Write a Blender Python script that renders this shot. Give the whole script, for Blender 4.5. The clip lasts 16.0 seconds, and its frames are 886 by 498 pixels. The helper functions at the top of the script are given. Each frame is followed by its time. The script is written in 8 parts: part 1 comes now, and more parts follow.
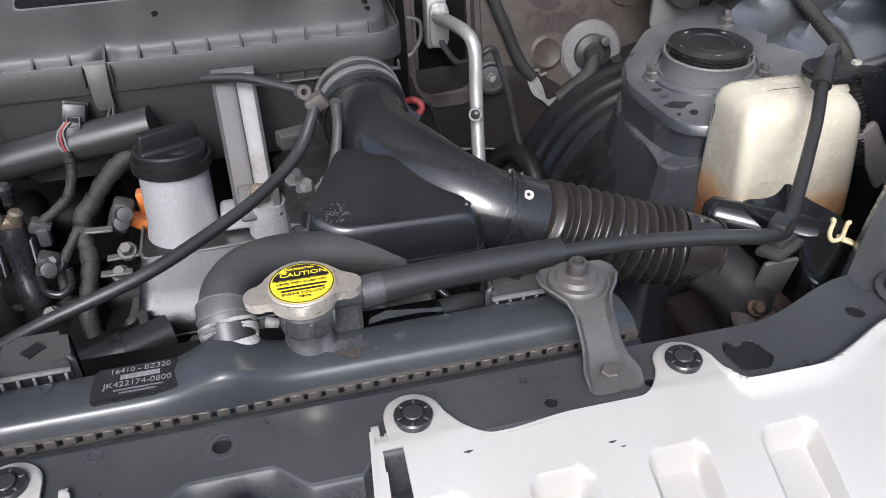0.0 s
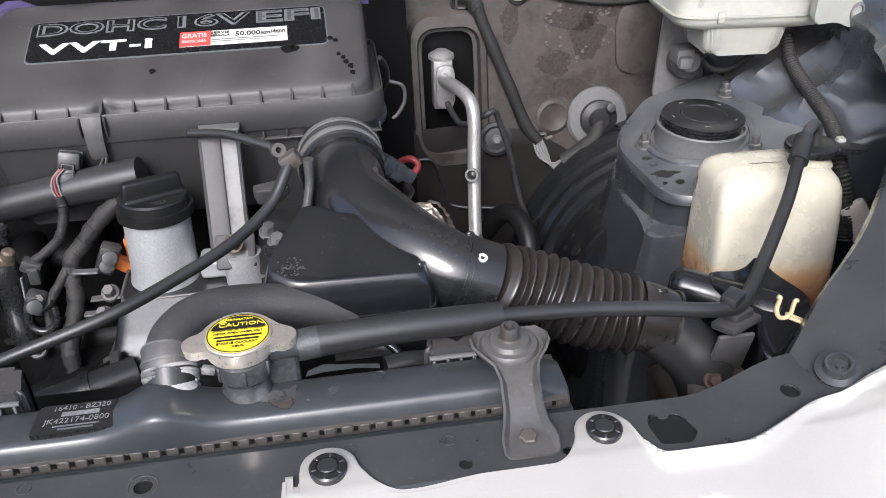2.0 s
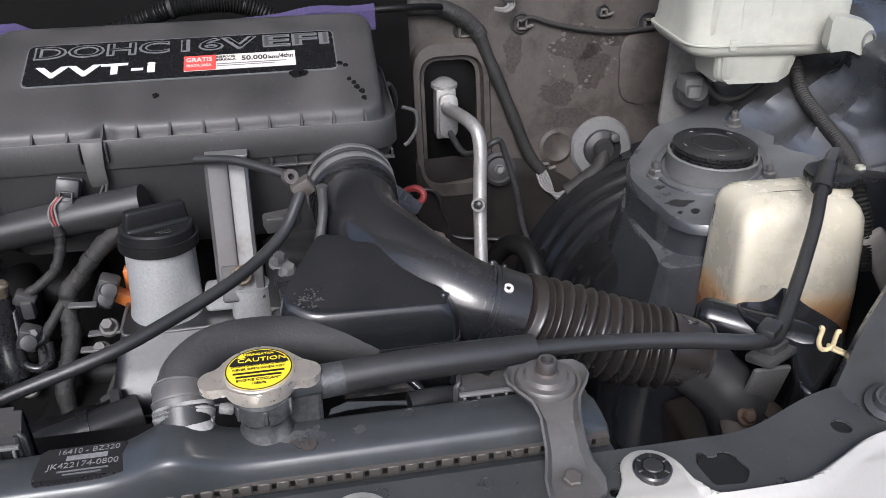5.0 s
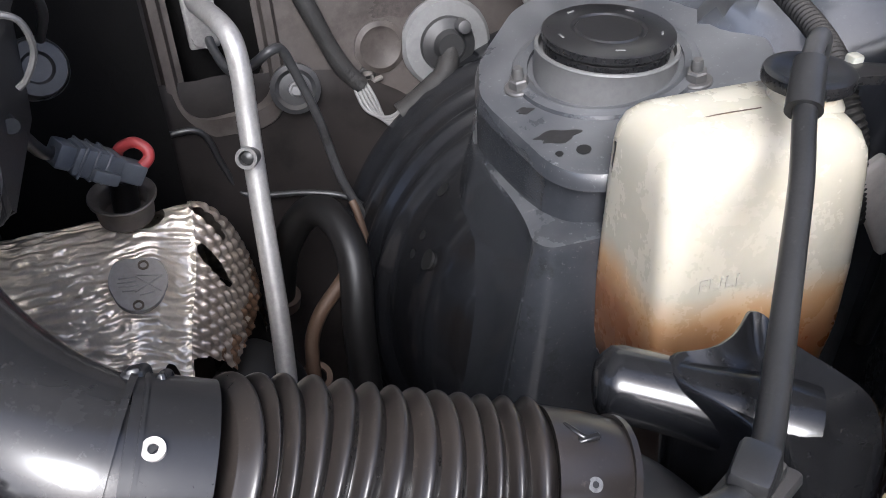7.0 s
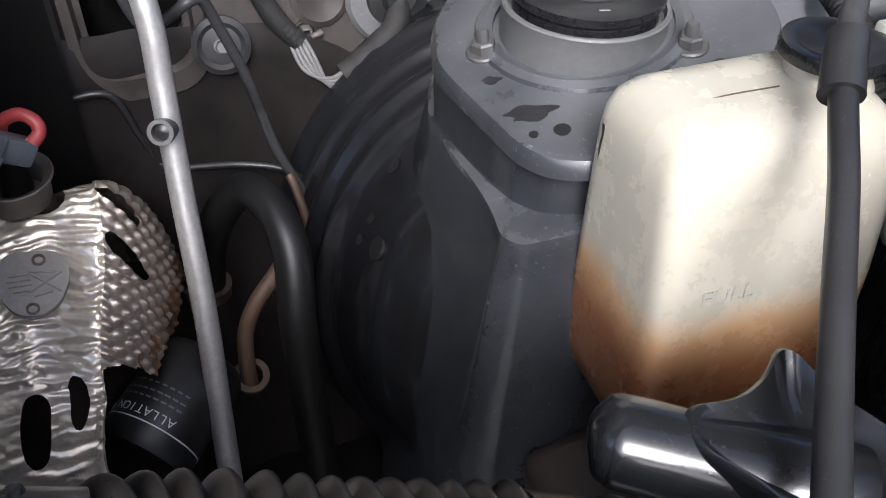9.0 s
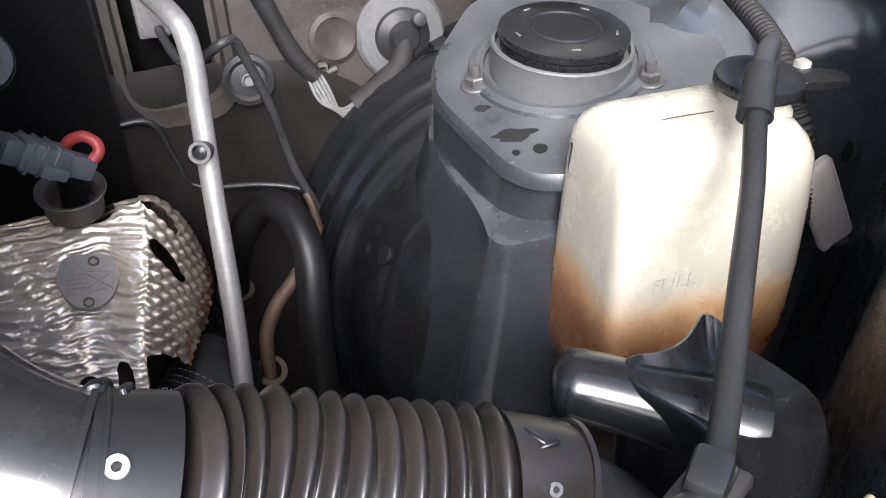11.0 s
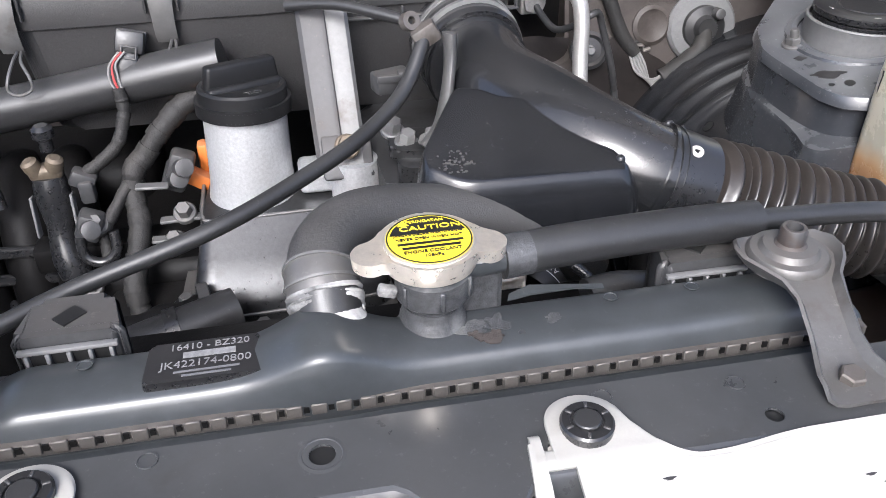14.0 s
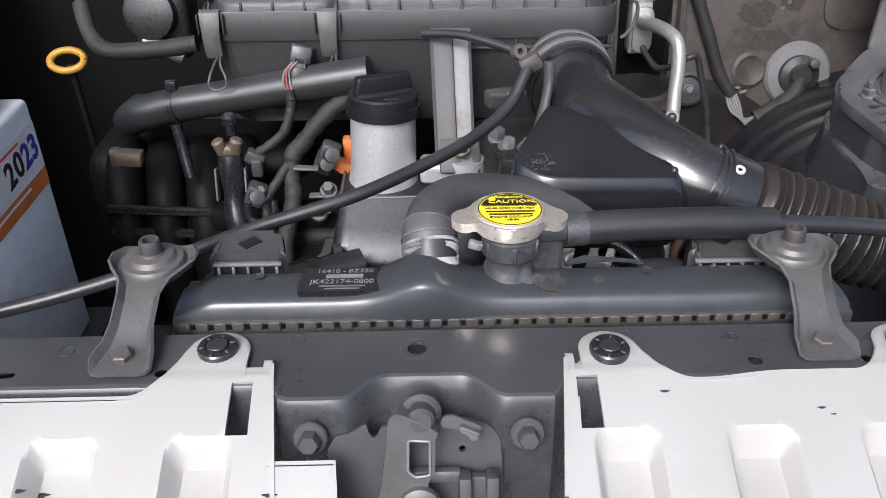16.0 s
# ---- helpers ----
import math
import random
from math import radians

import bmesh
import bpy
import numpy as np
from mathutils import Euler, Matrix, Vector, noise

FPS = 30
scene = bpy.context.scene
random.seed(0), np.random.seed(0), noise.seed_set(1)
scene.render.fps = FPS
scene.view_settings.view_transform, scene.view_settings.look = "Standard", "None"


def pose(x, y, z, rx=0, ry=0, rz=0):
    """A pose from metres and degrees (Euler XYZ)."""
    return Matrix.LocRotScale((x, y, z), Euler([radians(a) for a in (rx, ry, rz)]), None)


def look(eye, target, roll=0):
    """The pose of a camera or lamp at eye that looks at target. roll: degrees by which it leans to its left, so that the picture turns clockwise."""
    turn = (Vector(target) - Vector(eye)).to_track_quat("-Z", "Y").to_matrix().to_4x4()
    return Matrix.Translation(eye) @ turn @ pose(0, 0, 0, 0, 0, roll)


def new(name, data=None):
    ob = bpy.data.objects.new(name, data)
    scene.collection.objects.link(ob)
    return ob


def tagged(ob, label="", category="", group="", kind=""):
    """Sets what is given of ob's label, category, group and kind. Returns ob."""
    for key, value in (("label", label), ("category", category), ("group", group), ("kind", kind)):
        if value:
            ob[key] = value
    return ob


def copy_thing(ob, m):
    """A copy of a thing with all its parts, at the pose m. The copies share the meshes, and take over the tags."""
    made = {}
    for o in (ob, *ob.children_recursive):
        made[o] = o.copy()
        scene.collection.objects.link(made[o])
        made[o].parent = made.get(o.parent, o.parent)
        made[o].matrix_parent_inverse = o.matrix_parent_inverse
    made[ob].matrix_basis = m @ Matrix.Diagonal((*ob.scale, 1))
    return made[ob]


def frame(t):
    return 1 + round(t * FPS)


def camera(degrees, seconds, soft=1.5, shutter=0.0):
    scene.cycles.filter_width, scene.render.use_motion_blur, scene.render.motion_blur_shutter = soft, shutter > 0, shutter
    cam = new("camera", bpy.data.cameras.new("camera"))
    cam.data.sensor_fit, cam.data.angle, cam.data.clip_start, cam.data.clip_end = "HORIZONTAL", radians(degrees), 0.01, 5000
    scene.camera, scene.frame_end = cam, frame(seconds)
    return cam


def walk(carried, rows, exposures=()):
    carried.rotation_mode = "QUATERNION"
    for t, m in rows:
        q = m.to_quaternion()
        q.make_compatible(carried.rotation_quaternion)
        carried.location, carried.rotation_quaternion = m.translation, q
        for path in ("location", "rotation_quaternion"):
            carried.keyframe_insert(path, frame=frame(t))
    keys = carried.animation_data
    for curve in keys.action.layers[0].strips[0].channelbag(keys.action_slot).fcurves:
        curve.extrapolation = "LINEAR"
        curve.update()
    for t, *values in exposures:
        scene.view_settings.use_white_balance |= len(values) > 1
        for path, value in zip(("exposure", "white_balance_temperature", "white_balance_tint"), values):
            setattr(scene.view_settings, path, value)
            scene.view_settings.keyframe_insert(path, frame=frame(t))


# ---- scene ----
cam = camera(56.1, 16.0, soft=0.65)
PATH = [
    (0, (0.023, -0.37, 0.402), (0.385, 1.21, -0.77), -1.5),
    (0.5, (0.065, -0.392, 0.408), (0.438, 1.211, -0.729), -0.9),
    (1, (0.077, -0.395, 0.406), (0.425, 1.223, -0.717), -0.6),
    (1.5, (0.083, -0.399, 0.413), (0.375, 1.244, -0.688), -0.9),
    (2, (0.106, -0.4, 0.417), (0.354, 1.274, -0.649), -1.3),
    (2.5, (0.134, -0.407, 0.419), (0.34, 1.294, -0.612), -1.3),
    (3, (0.142, -0.418, 0.421), (0.304, 1.31, -0.571), -1.5),
    (3.2, (0.14, -0.422, 0.421), (0.29, 1.316, -0.558), -1.6),
    (5.3, (0.062, -0.336, 0.382), (0.435, 1.351, -0.624), -0.8),
    (5.5, (0.059, -0.307, 0.363), (0.478, 1.337, -0.697), -1.5),
    (6, (0.147, -0.186, 0.322), (0.605, 1.387, -0.826), -2.9),
    (6.5, (0.229, -0.088, 0.283), (0.713, 1.443, -0.909), -2.1),
    (7, (0.271, -0.012, 0.252), (0.751, 1.495, -0.972), -2.0),
    (7.5, (0.289, 0.05, 0.229), (0.781, 1.523, -1.031), -1.6),
    (8, (0.291, 0.068, 0.219), (0.828, 1.489, -1.083), -0.3),
    (8.5, (0.294, 0.076, 0.221), (0.864, 1.464, -1.102), 0.7),
    (9, (0.296, 0.079, 0.22), (0.87, 1.462, -1.106), 0.9),
    (9.2, (0.296, 0.079, 0.223), (0.867, 1.459, -1.107), 0.8),
    (11.3, (0.251, -0.03, 0.27), (0.834, 1.432, -0.964), 0.7),
    (11.5, (0.232, -0.048, 0.274), (0.796, 1.436, -0.943), 0.2),
    (12, (0.166, -0.102, 0.276), (0.695, 1.429, -0.897), 0.0),
    (12.5, (0.096, -0.15, 0.282), (0.541, 1.426, -0.866), -0.5),
    (13, (0.038, -0.184, 0.285), (0.398, 1.418, -0.856), -0.8),
    (13.5, (0.009, -0.21, 0.285), (0.332, 1.406, -0.848), -1.0),
    (14, (-0.029, -0.256, 0.287), (0.271, 1.362, -0.85), -0.7),
    (14.5, (-0.065, -0.318, 0.299), (0.224, 1.309, -0.828), -0.7),
    (15, (-0.055, -0.358, 0.318), (0.172, 1.285, -0.798), -0.8),
    (15.5, (-0.027, -0.388, 0.333), (0.052, 1.276, -0.773), -1.2),
    (16, (-0.028, -0.409, 0.337), (0.005, 1.278, -0.737), -0.4),
]
walk(cam, [(t, look(eye, target, roll)) for t, eye, target, roll in PATH], exposures=[(0.0, 0.86, 5760, 10), (3.2, 1.02, 5760, 10), (5.3, 0.68, 5760, 10), (6.0, 0.74, 5760, 10), (6.6, 1.20, 5680, 10), (9.2, 1.04, 5680, 10), (11.3, 1.52, 5760, 10), (13.5, 1.52, 5760, 10), (14.5, 1.22, 5760, 10), (16.0, 0.88, 5760, 10)])

# ---- light ----
world = bpy.data.worlds.new("sky")
scene.world = world
world.use_nodes = True
wn = world.node_tree.nodes
sky = wn.new("ShaderNodeTexSky")
sky.sky_type = "NISHITA"
sky.sun_disc = False
sky.air_density, sky.dust_density, sky.ozone_density = 0.7, 5.0, 0.6
SUN_EL, SUN_AZ = 40.0, 200.0
sky.sun_elevation, sky.sun_rotation = radians(SUN_EL), radians(SUN_AZ)
world.node_tree.links.new(sky.outputs[0], wn["Background"].inputs[0])
wn["Background"].inputs[1].default_value = 0.15
sun_data = bpy.data.lights.new("sun", "SUN")
sun_data.energy, sun_data.angle, sun_data.color = 1.7, radians(24), (1.0, 0.97, 0.93)
sun = new("sun", sun_data)
az = radians(SUN_AZ)
sun.matrix_world = look((0, 0, 3), Vector((0, 0, 3)) - Vector((math.sin(az) * math.cos(radians(SUN_EL)), math.cos(az) * math.cos(radians(SUN_EL)), math.sin(radians(SUN_EL)))))
scene.view_settings.exposure = 0.5


# ---- materials ----
def material(name, color, rough=0.5, metal=0.0, dust=0.0, dust_color=(0.30, 0.27, 0.23), grain=90.0, bump=0.15, vary=0.14, coat=0.0, stain=0.0, stain_color=(0.05, 0.04, 0.03), sub=0.0, wave=0.0, wave_scale=60.0, spec=0.5):
    m = bpy.data.materials.new(name)
    m.use_nodes = True
    n, l = m.node_tree.nodes, m.node_tree.links
    b = n["Principled BSDF"]
    tc = n.new("ShaderNodeTexCoord")

    def tex(scale, detail, rough_=0.6):
        t = n.new("ShaderNodeTexNoise")
        t.inputs["Scale"].default_value, t.inputs["Detail"].default_value, t.inputs["Roughness"].default_value = scale, detail, rough_
        l.new(tc.outputs["Object"], t.inputs["Vector"])
        return t

    def ramp(src, lo, hi, a, z):
        r = n.new("ShaderNodeMapRange")
        for k, v in zip((1, 2, 3, 4), (lo, hi, a, z)):
            r.inputs[k].default_value = v
        l.new(src, r.inputs[0])
        return r.outputs[0]

    def mix(f, a, c):
        x = n.new("ShaderNodeMix")
        x.data_type = "RGBA"
        l.new(f, x.inputs[0])
        for s, v in ((6, a), (7, c)):
            if isinstance(v, tuple):
                x.inputs[s].default_value = (*v, 1)
            else:
                l.new(v, x.inputs[s])
        return x.outputs[2]

    big, small = tex(14.0, 4), tex(grain, 5, 0.7)
    dark = tuple(c * (1 - vary) for c in color)
    lite = tuple(min(1, c * (1 + vary)) for c in color)
    col = mix(ramp(small.outputs[0], 0.35, 0.65, 0, 1), dark, lite)
    col = mix(ramp(big.outputs[0], 0.4, 0.7, 0, 0.5), col, tuple(c * (1 - vary * 0.8) for c in color))
    rsock = ramp(small.outputs[0], 0.3, 0.7, max(0.03, rough - 0.03), min(1, rough + 0.05))
    if stain:
        st = tex(22.0, 6, 0.65)
        col = mix(ramp(st.outputs[0], 0.62 - 0.25 * stain, 0.74 - 0.2 * stain, 0, 0.85), col, stain_color)
    if dust:
        d = tex(13.0, 3, 0.45)
        f = ramp(d.outputs[0], 0.30, 0.75, 0.15 * dust, min(1, 1.3 * dust))
        # settled dust by upward normal; also paints tops lighter and upright faces darker, like light
        geo, axes, mul = n.new("ShaderNodeNewGeometry"), n.new("ShaderNodeSeparateXYZ"), n.new("ShaderNodeMath")
        l.new(geo.outputs["Normal"], axes.inputs[0])
        mul.operation, mul.use_clamp = "MULTIPLY", True
        l.new(f, mul.inputs[0])
        l.new(ramp(axes.outputs[2], 0.15, 0.97, 0.15, 1.6), mul.inputs[1])
        f = mul.outputs[0]
        col = mix(f, col, dust_color)
        grit = tex(210.0, 6, 0.75)
        gm_ = n.new("ShaderNodeMath")
        gm_.operation, gm_.use_clamp = "MULTIPLY", True
        l.new(ramp(grit.outputs[0], 0.60, 0.74, 0.0, min(0.7, 1.6 * dust)), gm_.inputs[0])
        l.new(ramp(axes.outputs[2], 0.0, 0.8, 0.25, 1.2), gm_.inputs[1])
        col = mix(gm_.outputs[0], col, tuple(min(1.0, c * 1.7) for c in dust_color))
        mx = n.new("ShaderNodeMix")
        l.new(f, mx.inputs[0])
        l.new(rsock, mx.inputs[2])
        mx.inputs[3].default_value = min(0.8, rough + 0.25)
        rsock = mx.outputs[0]
    l.new(col, b.inputs["Base Color"])
    l.new(rsock, b.inputs["Roughness"])
    b.inputs["Metallic"].default_value = metal
    b.inputs["Specular IOR Level"].default_value = spec
    b.inputs["Coat Weight"].default_value = coat
    b.inputs["Coat Roughness"].default_value = 0.12
    if sub:
        b.inputs["Subsurface Weight"].default_value = sub
        b.inputs["Subsurface Radius"].default_value = (0.03, 0.025, 0.015)
        b.inputs["Subsurface Scale"].default_value = 0.5
    if bump:
        bp = n.new("ShaderNodeBump")
        bp.inputs["Strength"].default_value, bp.inputs["Distance"].default_value = bump, 0.0012
        l.new(small.outputs[0], bp.inputs["Height"])
        l.new(bp.outputs[0], b.inputs["Normal"])
        if wave:
            wv = n.new("ShaderNodeTexWave")
            wv.bands_direction = "Y"
            for k, v in (("Scale", wave_scale), ("Distortion", 5.0), ("Detail", 2.0), ("Detail Scale", 1.3)):
                wv.inputs[k].default_value = v
            l.new(tc.outputs["Object"], wv.inputs["Vector"])
            b2_ = n.new("ShaderNodeBump")
            b2_.inputs["Strength"].default_value, b2_.inputs["Distance"].default_value = wave, 0.003
            l.new(wv.outputs["Fac"], b2_.inputs["Height"])
            l.new(bp.outputs[0], b2_.inputs["Normal"])
            l.new(b2_.outputs[0], b.inputs["Normal"])
    return m


BLACK = material("black_plastic", (0.0125, 0.0125, 0.0135), 0.27, dust=0.10, dust_color=(0.075, 0.071, 0.068), grain=240, bump=0.05, coat=0.2)
GLOSS = material("glossy_black_plastic", (0.0105, 0.011, 0.0122), 0.20, dust=0.15, dust_color=(0.076, 0.071, 0.067), grain=90, bump=0.04, coat=0.4)
LID = material("grained_dark_plastic", (0.0215, 0.021, 0.0212), 0.40, dust=0.38, dust_color=(0.092, 0.086, 0.083), grain=700, bump=0.4, coat=0.1, vary=0.3)
TANK = material("radiator_tank_plastic", (0.035, 0.0385, 0.0415), 0.33, dust=0.06, dust_color=(0.12, 0.12, 0.118), grain=60, bump=0.012, coat=0.2, vary=0.16)
RUBBER = material("black_rubber", (0.017, 0.017, 0.0175), 0.34, dust=0.22, dust_color=(0.075, 0.073, 0.071), grain=320, bump=0.16, coat=0.05)
RIB = material("dusty_corrugated_rubber", (0.0122, 0.0113, 0.0108), 0.27, dust=0.27, dust_color=(0.072, 0.057, 0.047), grain=110, bump=0.08, coat=0.15)
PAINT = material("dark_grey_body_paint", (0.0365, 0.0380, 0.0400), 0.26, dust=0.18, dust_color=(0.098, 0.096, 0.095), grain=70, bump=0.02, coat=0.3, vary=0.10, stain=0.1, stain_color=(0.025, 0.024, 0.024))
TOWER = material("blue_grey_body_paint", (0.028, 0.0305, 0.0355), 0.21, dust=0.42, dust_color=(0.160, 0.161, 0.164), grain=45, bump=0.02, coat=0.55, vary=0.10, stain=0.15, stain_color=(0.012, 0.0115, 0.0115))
# body paint copied lighter, to carry the wing's sky reflections as colour
WINGP = material("sky_brightened_wing_paint", (0.044, 0.048, 0.056), 0.17, dust=0.16, dust_color=(0.15, 0.15, 0.152), grain=45, bump=0.02, coat=0.7, vary=0.10, stain=0.15, stain_color=(0.015, 0.014, 0.013))
# body paint copied darker and less dusty: the arch's shade is in this colour
ARCHP = material("glossy_shaded_arch_paint", (0.0078, 0.0082, 0.0096), 0.20, dust=0.04, dust_color=(0.07, 0.067, 0.064), grain=45, bump=0.02, coat=0.2, vary=0.08, stain=0.3, stain_color=(0.0065, 0.0052, 0.0045), spec=0.35)
FIREWALL = material("dirty_primed_steel", (0.050, 0.043, 0.039), 0.5, dust=0.35, dust_color=(0.086, 0.074, 0.065), grain=60, bump=0.14, stain=0.55, stain_color=(0.022, 0.018, 0.0155), spec=0.3)
SILVER = material("silver_car_paint", (0.41, 0.398, 0.368), 0.36, metal=0.2, dust=0.16, dust_color=(0.27, 0.25, 0.22), grain=600, bump=0.015, vary=0.03, coat=0.15)
STEEL = material("dusty_zinc_steel", (0.24, 0.238, 0.235), 0.42, metal=0.5, dust=0.35, dust_color=(0.14, 0.13, 0.12), grain=110, bump=0.14)
BRACKET = material("grey_painted_steel", (0.098, 0.096, 0.094), 0.36, metal=0.35, dust=0.4, dust_color=(0.130, 0.121, 0.112), grain=120, bump=0.22, stain=0.12, stain_color=(0.05, 0.038, 0.03))
ALU = material("cast_aluminium", (0.52, 0.525, 0.53), 0.34, metal=0.55, dust=0.05, dust_color=(0.34, 0.33, 0.32), grain=420, bump=0.14, vary=0.14)
CAST = material("dirty_cast_aluminium", (0.045, 0.045, 0.046), 0.34, metal=0.3, dust=0.08, dust_color=(0.05, 0.046, 0.043), grain=240, bump=0.08, spec=0.2, stain=0.3, stain_color=(0.015, 0.014, 0.013))
PIPE = material("aluminium_tube", (0.42, 0.41, 0.395), 0.38, metal=0.6, dust=0.3, dust_color=(0.24, 0.225, 0.21), grain=200, bump=0.1)
BOTTLE = material("yellowed_translucent_plastic", (0.495, 0.465, 0.375), 0.26, grain=26, bump=0.02, vary=0.06, sub=0.3, coat=0.12)
WHITE = material("translucent_white_plastic", (0.36, 0.362, 0.318), 0.36, dust=0.2, dust_color=(0.29, 0.26, 0.20), grain=30, bump=0.05, vary=0.10, sub=0.15)
CREAM = material("cream_nylon", (0.50, 0.41, 0.235), 0.45, dust=0.15, dust_color=(0.30, 0.25, 0.16), grain=60, vary=0.12)
FOIL = material("crinkled_heat_shield_foil", (0.86, 0.765, 0.64), 0.30, metal=0.7, dust=0.12, dust_color=(0.42, 0.33, 0.2), grain=110, bump=0.25, stain=0.06, stain_color=(0.25, 0.16, 0.08), wave=0.4, wave_scale=42.0)
BROWNFOIL = material("heat_browned_foil", (0.30, 0.185, 0.115), 0.36, metal=0.7, dust=0.1, dust_color=(0.20, 0.12, 0.07), grain=110, bump=0.2, stain=0.35, stain_color=(0.08, 0.04, 0.02))
WOVEN = material("grey_brown_embossed_foil", (0.47, 0.40, 0.335), 0.33, metal=0.75, dust=0.1, dust_color=(0.30, 0.22, 0.15), grain=110, bump=0.15, stain=0.2, stain_color=(0.16, 0.10, 0.06))
BRASS = material("tarnished_brass", (0.14, 0.112, 0.080), 0.5, metal=0.5, dust=0.4, dust_color=(0.13, 0.105, 0.08), grain=120, bump=0.4, vary=0.35)
NAMEBLACK = material("glossy_name_field", (0.006, 0.006, 0.007), 0.25, bump=0.02, vary=0.1, grain=160)
WET = material("wet_dark_spot", (0.006, 0.006, 0.006), 0.12, bump=0, vary=0.1)
COVER = material("dull_cast_aluminium", (0.054, 0.054, 0.055), 0.28, metal=0.7, dust=0.10, dust_color=(0.058, 0.055, 0.052), grain=260, bump=0.10, vary=0.15, stain=0.2, stain_color=(0.024, 0.023, 0.022))
YELLOW = material("yellow_label", (0.85, 0.66, 0.03), 0.35, grain=100, bump=0.03, vary=0.06)
YELLOWP = material("yellow_plastic", (0.36, 0.19, 0.012), 0.4, grain=60, vary=0.15, dust=0.2, dust_color=(0.2, 0.15, 0.06))
# one flat black for print and for the painted shade in holes
FLATBLACK = material("black_print_and_hole_shade", (0.012, 0.012, 0.012), 0.4, bump=0, vary=0.0)
WPRINT = material("pale_print", (0.62, 0.62, 0.62), 0.5, bump=0, vary=0.05)
OIL = material("dry_oil_stain", (0.022, 0.021, 0.021), 0.40, bump=0.05, vary=0.3, grain=120)
STAY = material("dark_pressed_steel", (0.050, 0.050, 0.052), 0.50, metal=0.15, dust=0.3, dust_color=(0.080, 0.068, 0.058), grain=120, bump=0.15, stain=0.15, stain_color=(0.045, 0.028, 0.020))
PALESTEEL = material("pale_worn_steel", (0.135, 0.134, 0.132), 0.46, metal=0.25, dust=0.25, dust_color=(0.10, 0.092, 0.085), grain=120, bump=0.15, stain=0.2, stain_color=(0.055, 0.040, 0.032))
CAPBLACK = material("matt_black_cap_plastic", (0.0085, 0.0085, 0.009), 0.42, dust=0.08, dust_color=(0.06, 0.057, 0.054), grain=240, bump=0.06, spec=0.3)
DIMPRINT = material("worn_pale_print", (0.19, 0.19, 0.19), 0.5, bump=0, vary=0.3, grain=400)
GPRINT = material("grey_print", (0.12, 0.12, 0.125), 0.4, bump=0, vary=0.05)
REDP = material("red_label", (0.65, 0.06, 0.05), 0.45, bump=0, vary=0.08)
PAPER = material("worn_paper_label", (0.62, 0.58, 0.54), 0.55, dust=0.2, grain=80, vary=0.1)
ORANGE = material("orange_plastic", (0.50, 0.14, 0.02), 0.45, dust=0.2, grain=60)
REDR = material("red_rubber", (0.30, 0.035, 0.035), 0.45, dust=0.2, dust_color=(0.14, 0.06, 0.055), grain=60)
PURPLE = material("purple_cloth", (0.040, 0.030, 0.088), 0.85, grain=300, bump=0.5, vary=0.3)
# near-black for the shadow under the cowl
SHADESHEET = material("shade_black_sheet", (0.0035, 0.0033, 0.0032), 0.75, dust=0.2, dust_color=(0.010, 0.0092, 0.0085), grain=120, bump=0.4, spec=0.08)
FLAKE = material("flaking_dark_dirt", (0.033, 0.027, 0.0245), 0.6, dust=0.5, dust_color=(0.072, 0.062, 0.056), grain=220, bump=0.6, vary=0.4, stain=0.4, stain_color=(0.016, 0.013, 0.012), spec=0.25)
SCALE = material("pale_dirt_scale", (0.088, 0.080, 0.073), 0.7, grain=260, bump=0.5, vary=0.35, spec=0.3)
TAPE = material("dusty_loom_tape", (0.015, 0.0146, 0.0142), 0.55, dust=0.4, dust_color=(0.058, 0.053, 0.049), grain=300, bump=0.6, spec=0.3)
NYLON = material("dusty_grey_nylon_clip", (0.105, 0.098, 0.090), 0.5, dust=0.4, dust_color=(0.13, 0.115, 0.10), grain=160, bump=0.2)
GREYP = material("grey_plastic", (0.034, 0.0345, 0.036), 0.42, dust=0.35, dust_color=(0.085, 0.076, 0.068), grain=140, vary=0.25)
BATT = material("grey_battery_case", (0.66, 0.67, 0.65), 0.45, dust=0.2, dust_color=(0.40, 0.38, 0.34), grain=60, vary=0.08)
BLUEINK = material("blue_marker_ink", (0.02, 0.03, 0.22), 0.5, bump=0, vary=0.2)
CHALK = material("chalky_deposit", (0.095, 0.095, 0.094), 0.65, metal=0.05, dust=0.2, dust_color=(0.36, 0.355, 0.34), grain=90, bump=0.9, vary=0.85, stain=0.75, stain_color=(0.47, 0.46, 0.445))
NECK = material("crusted_grey_neck", (0.060, 0.061, 0.064), 0.36, metal=0.35, dust=0.14, dust_color=(0.20, 0.20, 0.195), grain=200, bump=0.6, vary=0.4, stain=0.35, stain_color=(0.19, 0.19, 0.185))
CAPSTEEL = material("cap_steel", (0.80, 0.73, 0.64), 0.28, metal=0.75, dust=0.08, dust_color=(0.45, 0.37, 0.29), grain=160, bump=0.05, vary=0.1)
ENGINE = material("oily_engine_casting", (0.0065, 0.0062, 0.0062), 0.45, dust=0.2, dust_color=(0.018, 0.0165, 0.0155), grain=90, bump=0.4, spec=0.12)
CONCRETE = material("dark_concrete", (0.11, 0.105, 0.10), 0.85, dust=0.3, grain=20, bump=0.3)

